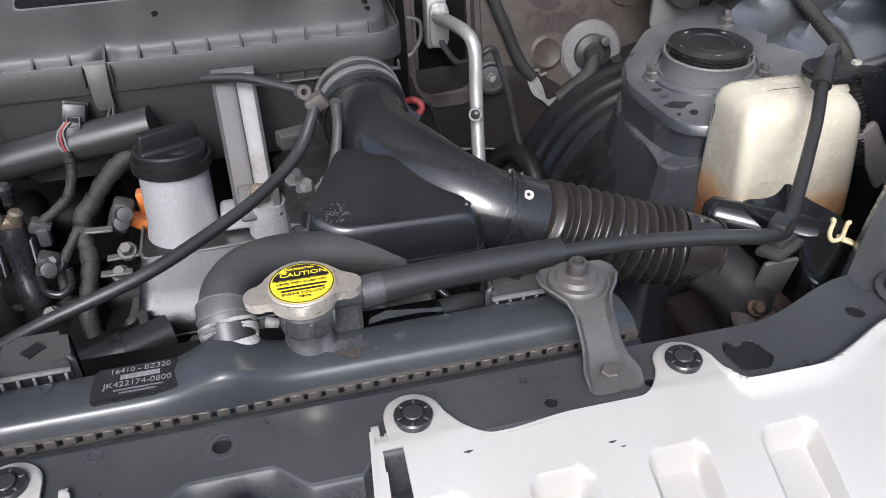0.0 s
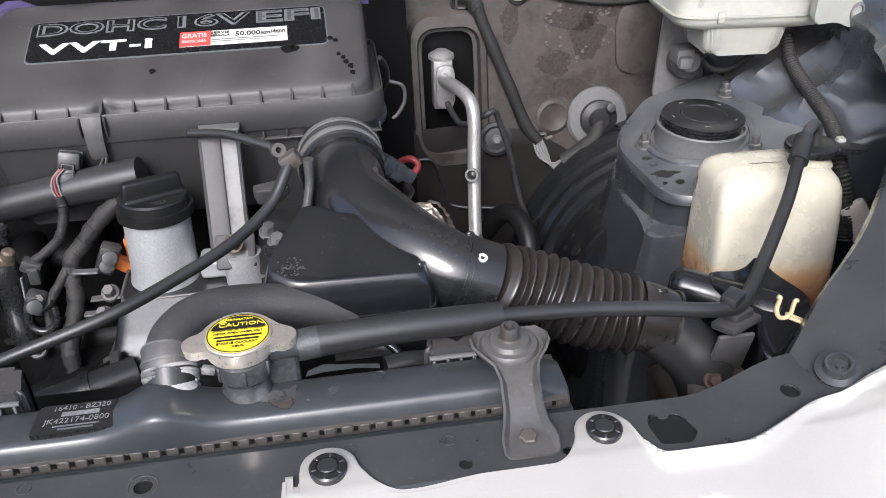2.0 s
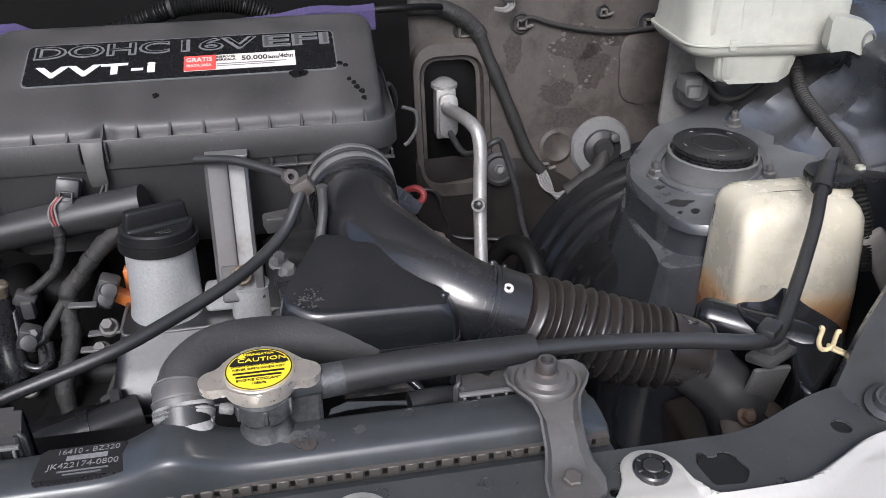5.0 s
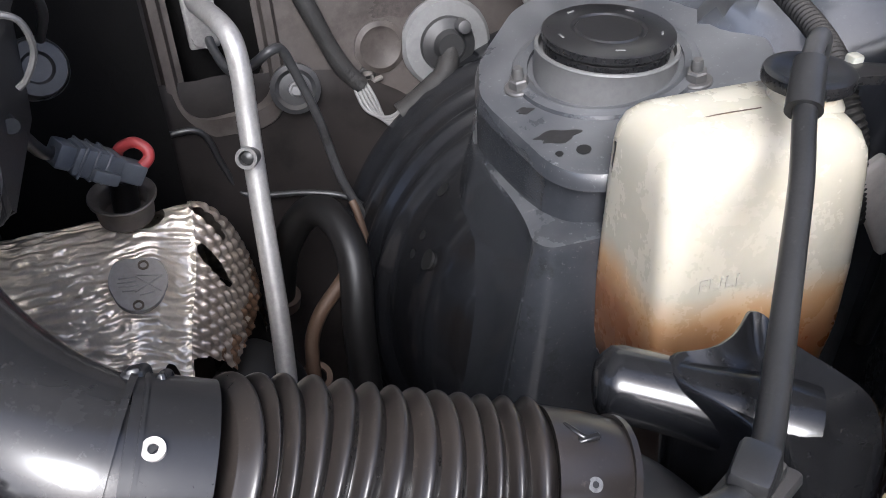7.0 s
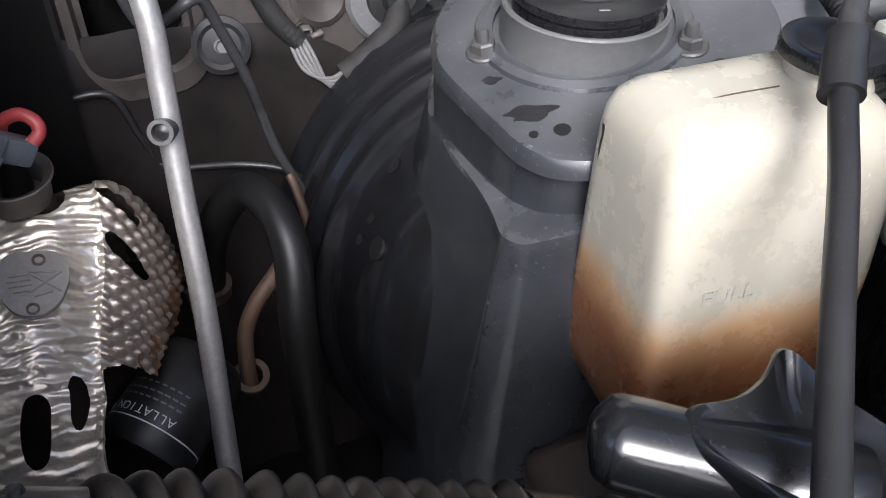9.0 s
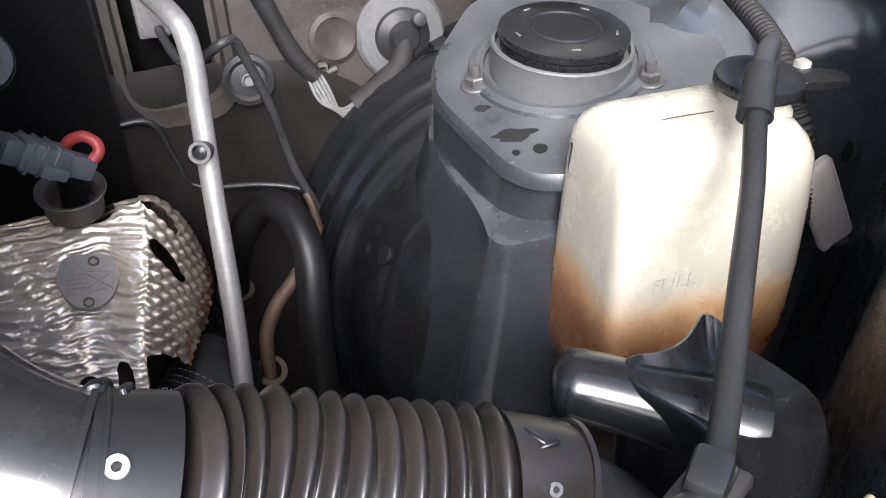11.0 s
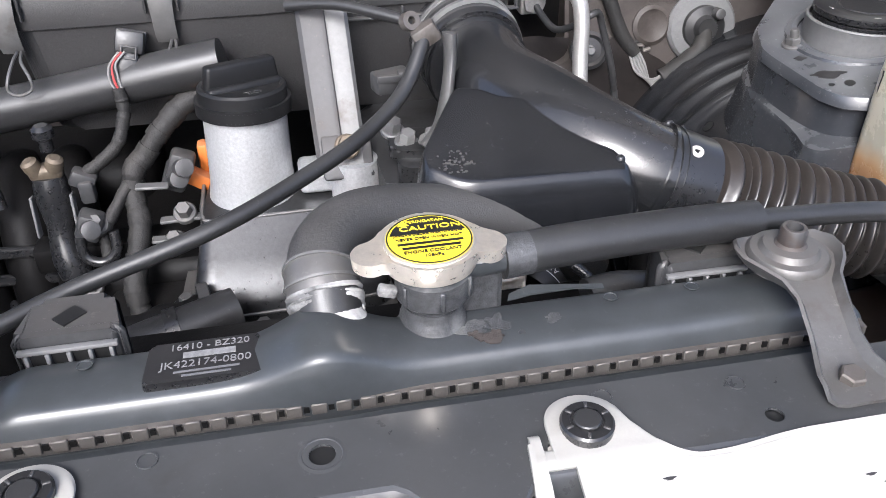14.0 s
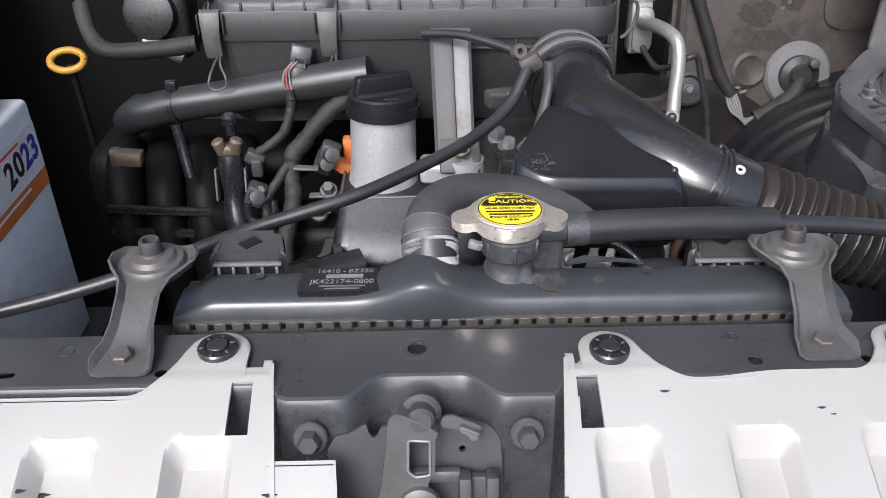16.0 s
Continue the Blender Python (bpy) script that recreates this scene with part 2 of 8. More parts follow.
HOSE = material("woven_rubber_hose", (0.030, 0.029, 0.028), 0.5, dust=0.3, dust_color=(0.10, 0.095, 0.09), grain=420, bump=0.5)
PALEPLASTIC = material("pale_grey_plastic", (0.125, 0.125, 0.125), 0.45, dust=0.3, dust_color=(0.11, 0.105, 0.10), grain=120)
PLUGGREY = material("blue_grey_plug_plastic", (0.075, 0.083, 0.095), 0.4, dust=0.25, dust_color=(0.14, 0.135, 0.13), grain=150)
BROWN = material("oily_brown_steel", (0.038, 0.027, 0.021), 0.38, dust=0.3, dust_color=(0.055, 0.041, 0.031), grain=70, bump=0.25, stain=0.5, stain_color=(0.018, 0.013, 0.010))
RUSTY = material("rusty_steel_pipe", (0.075, 0.045, 0.028), 0.55, metal=0.2, dust=0.3, dust_color=(0.10, 0.07, 0.05), grain=120, bump=0.3)
WIRE = material("bare_grey_wire", (0.17, 0.165, 0.16), 0.5, dust=0.3, dust_color=(0.10, 0.095, 0.09), grain=200)
EMBLEM = material("smooth_shield_plate", (0.36, 0.345, 0.32), 0.42, metal=0.5, dust=0.2, dust_color=(0.3, 0.25, 0.2), grain=160, bump=0.1)
PLASTER = material("grey_plaster", (0.24, 0.235, 0.225), 0.85, dust=0.3, dust_color=(0.2, 0.19, 0.17), grain=20, bump=0.3)
RUSTBOLT = material("rusty_bolt_steel", (0.12, 0.108, 0.098), 0.5, metal=0.5, dust=0.35, dust_color=(0.12, 0.10, 0.085), grain=160, bump=0.3)
CUP = material("dusty_bearing_cup", (0.115, 0.115, 0.115), 0.45, dust=0.4, dust_color=(0.16, 0.155, 0.145), grain=120, bump=0.1)
SHINY = material("shiny_black_plastic", (0.008, 0.0085, 0.010), 0.19, dust=0.10, dust_color=(0.08, 0.076, 0.072), grain=70, bump=0.06, coat=0.2)
CRIMP = material("dirty_crimp_strip", (0.105, 0.096, 0.088), 0.5, metal=0.35, dust=0.35, dust_color=(0.080, 0.066, 0.056), grain=140, bump=0.2, stain=0.35, stain_color=(0.035, 0.025, 0.019))
# bulkhead steel with the dark of the lower bay in its base colour
SHADEWALL = material("shade_dark_steel", (0.012, 0.010, 0.0092), 0.5, dust=0.3, dust_color=(0.024, 0.020, 0.018), grain=40, bump=0.15, stain=0.4, stain_color=(0.005, 0.0042, 0.004), spec=0.12)
# rubber copied darker, with the shade deep in the bay in its colour
DARKRUBBER = material("shade_dark_rubber", (0.0056, 0.0053, 0.0052), 0.42, dust=0.10, dust_color=(0.018, 0.016, 0.015), grain=120, bump=0.12, spec=0.28)


def bottle_material():
    """Yellowed plastic; brown coolant stains it from the bottom up to the level mark."""
    m = BOTTLE
    n, l = m.node_tree.nodes, m.node_tree.links
    b = n["Principled BSDF"]
    old = b.inputs["Base Color"].links[0].from_socket
    tc, sp, add, nz = n.new("ShaderNodeTexCoord"), n.new("ShaderNodeSeparateXYZ"), n.new("ShaderNodeMath"), n.new("ShaderNodeTexNoise")
    l.new(tc.outputs["Object"], sp.inputs[0])
    l.new(tc.outputs["Object"], nz.inputs["Vector"])
    nz.inputs["Scale"].default_value, nz.inputs["Detail"].default_value = 18.0, 4.0
    add.operation = "MULTIPLY_ADD"
    add.inputs[1].default_value = 0.03
    l.new(nz.outputs[0], add.inputs[0])
    l.new(sp.outputs[2], add.inputs[2])
    src = add.outputs[0]
    for lo, hi, color, top in ((0.102, 0.078, (0.58, 0.33, 0.13), 0.8), (0.086, 0.050, (0.24, 0.09, 0.035), 0.92)):
        r, x = n.new("ShaderNodeMapRange"), n.new("ShaderNodeMix")
        for k, v in zip((1, 2, 3, 4), (lo, hi, 0.0, top)):
            r.inputs[k].default_value = v
        l.new(src, r.inputs[0])
        x.data_type = "RGBA"
        l.new(r.outputs[0], x.inputs[0])
        l.new(old, x.inputs[6])
        x.inputs[7].default_value = (*color, 1)
        old = x.outputs[2]
    l.new(old, b.inputs["Base Color"])


bottle_material()

# ---- geometry helpers ----
def finish(name, bm, mat, angle=38):
    me = bpy.data.meshes.new(name)
    bmesh.ops.recalc_face_normals(bm, faces=bm.faces[:])
    bm.to_mesh(me)
    bm.free()
    me.materials.append(mat)
    for p in me.polygons:
        p.use_smooth = True
    me.set_sharp_from_angle(angle=radians(angle))
    return me


def thing(name, at, label, category, group="", kind=""):
    e = new(name)
    e.empty_display_size = 0.02
    e.location = at
    return tagged(e, label, category, group, kind)


def origin_of(ob):
    p = Vector((0, 0, 0))
    while ob is not None:
        p += ob.location
        ob = ob.parent
    return p


def part(name, bm, mat, parent, label="", angle=38):
    """One mesh, given in world places, under a thing or a part."""
    bm.transform(Matrix.Translation(-origin_of(parent)))
    ob = new(name, finish(name, bm, mat, angle))
    ob.parent = parent
    return tagged(ob, label)


def single(name, bm, mat, label, category, kind="", at=None, angle=38):
    if at is not None:
        bm.transform(Matrix.Translation(-Vector(at)))
    ob = new(name, finish(name, bm, mat, angle))
    if at is not None:
        ob.location = at
    return tagged(ob, label, category, "", kind)


def merge(*bms):
    out = bmesh.new()
    for b in bms:
        me = bpy.data.meshes.new("tmp")
        b.to_mesh(me)
        b.free()
        out.from_mesh(me)
        bpy.data.meshes.remove(me)
    return out


def box(sx, sy, sz, m=None, bevel=0.002, seg=2, taper=1.0):
    bm = bmesh.new()
    bmesh.ops.create_cube(bm, size=1)
    for v in bm.verts:
        k = taper if v.co.z > 0 else 1.0
        v.co = Vector((v.co.x * sx * k, v.co.y * sy * k, v.co.z * sz))
    if bevel:
        bmesh.ops.bevel(bm, geom=bm.edges[:], offset=bevel, segments=seg, affect="EDGES", profile=0.5)
    if m is not None:
        bm.transform(m)
    return bm


def axis_pose(p, d, spin=0.0):
    """A pose at p whose z points along d."""
    return Matrix.Translation(p) @ Vector(d).to_track_quat("Z", "Y").to_matrix().to_4x4() @ Matrix.Rotation(spin, 4, "Z")


def lathe(profile, m=None, n=32, closed=True):
    """profile: (radius, height) up the axis."""
    bm = bmesh.new()
    rings = []
    for r, h in profile:
        if r < 1e-6:
            rings.append([bm.verts.new((0, 0, h))])
        else:
            rings.append([bm.verts.new((r * math.cos(2 * math.pi * i / n), r * math.sin(2 * math.pi * i / n), h)) for i in range(n)])
    for a, b in zip(rings, rings[1:]):
        for i in range(n):
            j = (i + 1) % n
            if len(a) == 1 and len(b) > 1:
                bm.faces.new((a[0], b[i], b[j]))
            elif len(b) == 1 and len(a) > 1:
                bm.faces.new((a[i], a[j], b[0]))
            elif len(a) > 1:
                bm.faces.new((a[i], a[j], b[j], b[i]))
    if closed:
        for r in (rings[0], rings[-1]):
            if len(r) > 1:
                bm.faces.new(r)
    if m is not None:
        bm.transform(m)
    return bm


def spline(pts, sub=8):
    p = [Vector(q) for q in pts]
    p = [p[0] * 2 - p[1]] + p + [p[-1] * 2 - p[-2]]
    out = []
    for i in range(1, len(p) - 2):
        for k in range(sub):
            t = k / sub
            a, b, c, d = p[i - 1:i + 3]
            out.append(0.5 * ((2 * b) + (c - a) * t + (2 * a - 5 * b + 4 * c - d) * t * t + (3 * b - a - 3 * c + d) * t ** 3))
    out.append(p[-2])
    return out


def tube(pts, r, n=18, sub=8, smooth=True, caps=True, flat=1.0, lean=None):
    """A round tube along pts. r: a radius, or a function of 0..1. lean: a function of 0..1 that tilts the rings."""
    path = spline(pts, sub) if smooth else [Vector(q) for q in pts]
    bm = bmesh.new()
    lens = [0.0]
    for a, b in zip(path, path[1:]):
        lens.append(lens[-1] + (b - a).length)
    rings, up = [], None
    for i, p in enumerate(path):
        t = (path[min(i + 1, len(path) - 1)] - path[max(i - 1, 0)]).normalized()
        if up is None:
            up = Vector((0, 0, 1)) if abs(t.z) < 0.9 else Vector((1, 0, 0))
        f = lens[i] / lens[-1]
        if lean:
            t = (t + lean(f)).normalized()
        side = t.cross(up).normalized()
        up = side.cross(t).normalized()
        ring = []
        for k in range(n):
            a = 2 * math.pi * k / n
            rad = r(f) if callable(r) else r
            ring.append(bm.verts.new(p + (side * math.cos(a) + up * math.sin(a) * flat) * rad))
        rings.append(ring)
    for a, b in zip(rings, rings[1:]):
        for k in range(n):
            j = (k + 1) % n
            bm.faces.new((a[k], a[j], b[j], b[k]))
    if caps:
        bm.faces.new(rings[0])
        bm.faces.new(rings[-1])
    return bm


def circle(cx, cy, r, n=20):
    return [(cx + r * math.cos(2 * math.pi * i / n), cy + r * math.sin(2 * math.pi * i / n)) for i in range(n)]


def plate(outline, thick, holes=(), m=None, bend=None, bevel=0.0):
    """A flat sheet, its upper side at z 0, with real holes; bend moves its corners."""
    bm = bmesh.new()
    edges = []
    for loop in (outline, *holes):
        vs = [bm.verts.new((x, y, 0)) for x, y in loop]
        edges += [bm.edges.new((a, b)) for a, b in zip(vs, vs[1:] + vs[:1])]
    bmesh.ops.triangle_fill(bm, use_beauty=True, use_dissolve=False, edges=edges)
    g = bmesh.ops.extrude_face_region(bm, geom=bm.faces[:])
    for v in g["geom"]:
        if isinstance(v, bmesh.types.BMVert):
            v.co.z -= thick
    if bend:
        for v in bm.verts:
            v.co = Vector(bend(v.co))
    if m is not None:
        bm.transform(m)
    return bm


def prism(outline, z0, z1, bevel=0.003, seg=3, m=None, shrink=1.0, bend=None):
    bm = bmesh.new()
    cx = sum(p[0] for p in outline) / len(outline)
    cy = sum(p[1] for p in outline) / len(outline)
    lo = [bm.verts.new((cx + (x - cx) * shrink, cy + (y - cy) * shrink, z0)) for x, y in outline]
    hi = [bm.verts.new((x, y, z1)) for x, y in outline]
    bm.faces.new(lo)
    bm.faces.new(hi)
    k = len(lo)
    for i in range(k):
        j = (i + 1) % k
        bm.faces.new((lo[i], lo[j], hi[j], hi[i]))
    if bevel:
        bmesh.ops.bevel(bm, geom=bm.edges[:], offset=bevel, segments=seg, affect="EDGES", profile=0.5)
    if bend:
        for v in bm.verts:
            v.co = Vector(bend(v.co))
    if m is not None:
        bm.transform(m)
    return bm


def round_outline(corners, r, n=5):
    """A polygon with its corners rounded."""
    out, k = [], len(corners)
    for i in range(k):
        p, a, b = Vector(corners[i]), Vector(corners[i - 1]), Vector(corners[(i + 1) % k])
        u, v = (a - p), (b - p)
        rr = min(r, u.length * 0.45, v.length * 0.45)
        s, e = p + u.normalized() * rr, p + v.normalized() * rr
        for j in range(n + 1):
            t = j / n
            out.append(tuple((1 - t) ** 2 * s + 2 * t * (1 - t) * p + t * t * e))
    return out


def ribbon(rows, thick):
    """A sheet through rows of points, given a thickness downwards."""
    bm = bmesh.new()
    g = [[bm.verts.new(p) for p in row] for row in rows]
    for a, b in zip(g, g[1:]):
        for i in range(len(a) - 1):
            bm.faces.new((a[i], a[i + 1], b[i + 1], b[i]))
    bmesh.ops.recalc_face_normals(bm, faces=bm.faces[:])
    bmesh.ops.solidify(bm, geom=bm.faces[:], thickness=thick)
    return bm


def words(text, size, m, mat, parent, depth=0.0002, name="lettering", align="CENTER", stretch=1.0, offset=0.0, wide=0.0):
    """Raised or printed words, each a mesh of its own."""
    c = bpy.data.curves.new(name, "FONT")
    c.body, c.size, c.extrude, c.align_x, c.align_y, c.resolution_u, c.offset = text, size, depth, align, "CENTER", 3, offset
    tmp = bpy.data.objects.new("tmp", c)
    me = bpy.data.meshes.new_from_object(tmp)
    bpy.data.objects.remove(tmp)
    whole = bmesh.new()
    whole.from_mesh(me)
    bpy.data.meshes.remove(me)
    bmesh.ops.remove_doubles(whole, verts=whole.verts[:], dist=size * 1e-4)
    if wide:
        reach_x = [v.co.x for v in whole.verts]
        stretch = wide / (max(reach_x) - min(reach_x))
    seen, islands = set(), []
    for v in whole.verts:
        if v not in seen:
            stack, island = [v], []
            seen.add(v)
            while stack:
                q = stack.pop()
                island.append(q)
                for e in q.link_edges:
                    w = e.other_vert(q)
                    if w not in seen:
                        seen.add(w)
                        stack.append(w)
            islands.append(island)
    islands.sort(key=lambda i: min(v.co.x for v in i))
    groups, reach = [], -1e9
    for i in islands:
        if min(v.co.x for v in i) - reach > size * 0.17:
            groups.append([])
        groups[-1] += i
        reach = max(reach, max(v.co.x for v in i))
    place = Matrix.Translation(-origin_of(parent)) @ m @ Matrix.Diagonal((stretch, 1, 1, 1))
    for g in groups:
        keep = set(g)
        one = whole.copy()
        one.verts.ensure_lookup_table()
        whole.verts.index_update()
        ids = {v.index for v in keep}
        bmesh.ops.delete(one, geom=[v for k, v in enumerate(one.verts) if k not in ids], context="VERTS")
        me = bpy.data.meshes.new(name)
        one.to_mesh(me)
        one.free()
        me.transform(place)
        me.materials.append(mat)
        ob = new(name, me)
        ob.parent = parent
    whole.free()


def hexbolt(r, h, m, flange=1.5):
    head = lathe([(r, 0), (r, h * 0.85), (r * 0.85, h), (0, h)], None, 6)
    fl = lathe([(r * flange, -h * 0.25), (r * flange, 0), (r * flange * 0.9, h * 0.12), (0, h * 0.12)], None, 24)
    bm = merge(head, fl)
    bm.transform(m)
    return bm


def smooth01(t):
    t = max(0.0, min(1.0, t))
    return t * t * (3 - 2 * t)


# ---- setting: ground, body panels, open bonnet ----
ground = bmesh.new()
bmesh.ops.create_grid(ground, x_segments=8, y_segments=8, size=60)
ground.transform(Matrix.Translation((0, 0, -0.86)))
single("ground", ground, CONCRETE, "dark stained concrete floor under the car", "ground", "structure")


def sky_block():
    """Added roof on posts, out of view: blocks overhead sky, open in front and at the sides."""
    slab = box(4.6, 5.0, 0.06, Matrix.Translation((0.3, 2.65, 1.75)), 0.01)
    roof = single("overhead_sky_block", slab, CONCRETE, "plain grey roof out of view, added to block overhead sky", "roof", "structure")
    for x in (-1.9, 2.5):
        for y in (0.3, 5.0):
            part("post", box(0.10, 0.10, 2.58, Matrix.Translation((x, y, 0.44)), 0.006), CONCRETE, roof)


sky_block()
# added wall, never in view: holds back light from the low front sky
single("low_sky_block", box(7.0, 0.14, 1.1, Matrix.Translation((0.2, -2.6, -0.31)), 0.01), PLASTER, "low grey plaster wall out of view, added to cut low front sky", "wall", "structure")


def firewall():
    """The bulkhead behind the engine, leaning back towards its top, with the opening for the cooling pipes."""
    outline = [(-0.75, -0.75), (0.98, -0.75), (0.98, 0.24), (-0.75, 0.24)]
    hole = round_outline([(0.262, -0.150), (0.342, -0.150), (0.342, 0.022), (0.262, 0.022)], 0.025)
    bm = plate(outline, 0.004, [hole])
    for v in bm.verts:
        x, z, d = v.co
        v.co = Vector((x, 0.830 + 0.2 * z - d * 1.0, z))
    return bm


wall = single("wall_rear", firewall(), FIREWALL, "grimy brown-grey steel bulkhead behind the engine", "bulkhead", "structure", angle=25)


def wall_y(z):
    return 0.830 + 0.2 * z


# raised rim round the opening, and the dark box behind it
rim = [(0.240, -0.185), (0.364, -0.185), (0.364, 0.055), (0.240, 0.055)]
outer, inner = round_outline(rim, 0.045, 6), round_outline([(0.256, -0.156), (0.348, -0.156), (0.348, 0.028), (0.256, 0.028)], 0.03, 6)
bm = bmesh.new()
loops = []
for lift, loop in ((0.0, outer), (0.012, [(x * 0.93 + 0.302 * 0.07, z * 0.95 - 0.065 * 0.05) for x, z in outer]), (0.014, [(x * 1.06 - 0.302 * 0.06, z * 1.04 + 0.065 * 0.04) for x, z in inner]), (0.004, inner), (-0.05, inner)):
    loops.append([bm.verts.new((x, wall_y(z) - lift, z)) for x, z in loop])
for a, b in zip(loops, loops[1:]):
    for i in range(len(a)):
        j = (i + 1) % len(a)
        bm.faces.new((a[i], a[j], b[j], b[i]))
part("trim", bm, FIREWALL, wall)
part("trim", box(0.16, 0.12, 0.26, Matrix.Translation((0.302, 0.915, -0.065)), 0.01), ENGINE, wall, "black evaporator housing behind the opening")

# stamped forms, flaking dirt and scale on the bulkhead
FACE = Matrix(((1, 0, 0, 0), (0, 0.2, -1, 0.830), (0, 1, 0, 0), (0, 0, 0, 1)))
part("dimple", lathe([(0.028, -0.001), (0.028, 0.003), (0.0224, 0.006), (0.0154, 0.002), (0, 0.002)], axis_pose((0.468, wall_y(-0.120), -0.120), (0, -1, 0.2)), 28), FIREWALL, wall)
part("dimple", prism(round_outline([(0.570, -0.062), (0.680, -0.062), (0.680, 0.046), (0.570, 0.046)], 0.03), -0.004, 0.005, 0.004, 3, FACE), FIREWALL, wall)


def ragged(cx, cz, rx, rz, n=46, rough=0.35, seed=0.0):
    """A torn outline: a long circle whose edge wanders at two scales."""
    pts = []
    for k in range(n):
        t = 2 * math.pi * k / n
        w = 1 + rough * noise.noise(Vector((math.cos(t) * 1.3, math.sin(t) * 1.3, seed))) * 1.6 + rough * 0.6 * noise.noise(Vector((math.cos(t) * 5, math.sin(t) * 5, seed + 9)))
        pts.append((cx + rx * w * math.cos(t), cz + rz * w * math.sin(t)))
    return pts


for x, z, rx, rz, seed in ((0.505, 0.036, 0.042, 0.026, 1.0), (0.528, 0.002, 0.026, 0.030, 2.4), (0.470, -0.036, 0.032, 0.018, 3.1), (0.556, 0.036, 0.014, 0.010, 4.7), (0.500, -0.078, 0.040, 0.014, 5.2), (0.400, 0.030, 0.016, 0.026, 6.6)):
    part("dirt_patch", prism(ragged(x, z, rx, rz, seed=seed), -0.001, 0.0005, 0, 1, FACE), FLAKE, wall, "dark flaking dirt")
rnd = random.Random(11)
for k in range(46):
    t, w = rnd.uniform(0, 2 * math.pi), rnd.uniform(0.55, 1.15)
    x, z, r = 0.512 + 0.055 * w * math.cos(t), 0.014 + 0.046 * w * math.sin(t), rnd.uniform(0.0010, 0.0036)
    part("scale_fleck", prism(ragged(x, z, r, r * rnd.uniform(0.5, 1.0), 9, 0.5, k * 1.7), -0.0005, 0.0011, 0, 1, FACE), SCALE, wall)

# lower bulkhead panel with a plug; its near-black colour stands for deep shade
rows = []
for z in (0, 1, -0.16, -0.25, -0.40, -0.62):
    row = []
    for k in range(61):
        x = -0.4 + 0.94 * k / 60
        edge_ = -0.128 + 0.012 * noise.noise(Vector((x * 24, 0.3, 0))) - 0.05 * smooth01((x - 0.40) / 0.10)
        zz = edge_ if z == 0 else edge_ - 0.008 if z == 1 else min(z, edge_ - 0.016)
        row.append((x, 0.800 - 0.018 * smooth01((x - 0.34) / 0.07) + 0.25 * (zz + 0.18) + 0.10 * min(0, x - 0.42) + (0.004 if z == 0 else 0), zz))
    rows.append(row)
lower = single("bulkhead_lower", ribbon(rows, 0.004), SHADEWALL, "dirty lower steel bulkhead panel, coloured near-black for the shade there", "bulkhead", "structure")
plug = thing("rubber_plug", (0.369, 0.778, -0.138), "dusty round rubber plug in the bulkhead panel", "plug")
part("flange", lathe([(0.026, -0.006), (0.026, 0.003), (0.021, 0.006), (0.017, 0.002), (0.012, 0.003), (0, 0.003)], axis_pose((0.369, 0.778, -0.138), (-0.1, -1, 0.3))), GREYP, plug)
part("bolt", hexbolt(0.006, 0.008, axis_pose((0.369, 0.774, -0.137), (-0.1, -1, 0.3)), 1.3), STEEL, plug)

# open bonnet, leaning back over the bay, and the sides of the car
bm = plate(round_outline([(-0.74, 0), (0.80, 0), (0.76, 1.0), (-0.70, 1.0)], 0.1), 0.02)
bm.transform(pose(0, 0.99, 0.28, 118, 0, 0))
single("bonnet", bm, PAINT, "open dark-grey bonnet leaning up over the bay", "bonnet", "structure")
single("cowl", ribbon([[(-0.75, 0.885, 0.24), (0.95, 0.885, 0.24)], [(-0.75, 0.93, 0.27), (0.95, 0.93, 0.27)], [(-0.75, 1.05, 0.27), (0.95, 1.05, 0.27)]], 0.004), BLACK, "black cowl along the top of the bulkhead", "cowl", "structure")


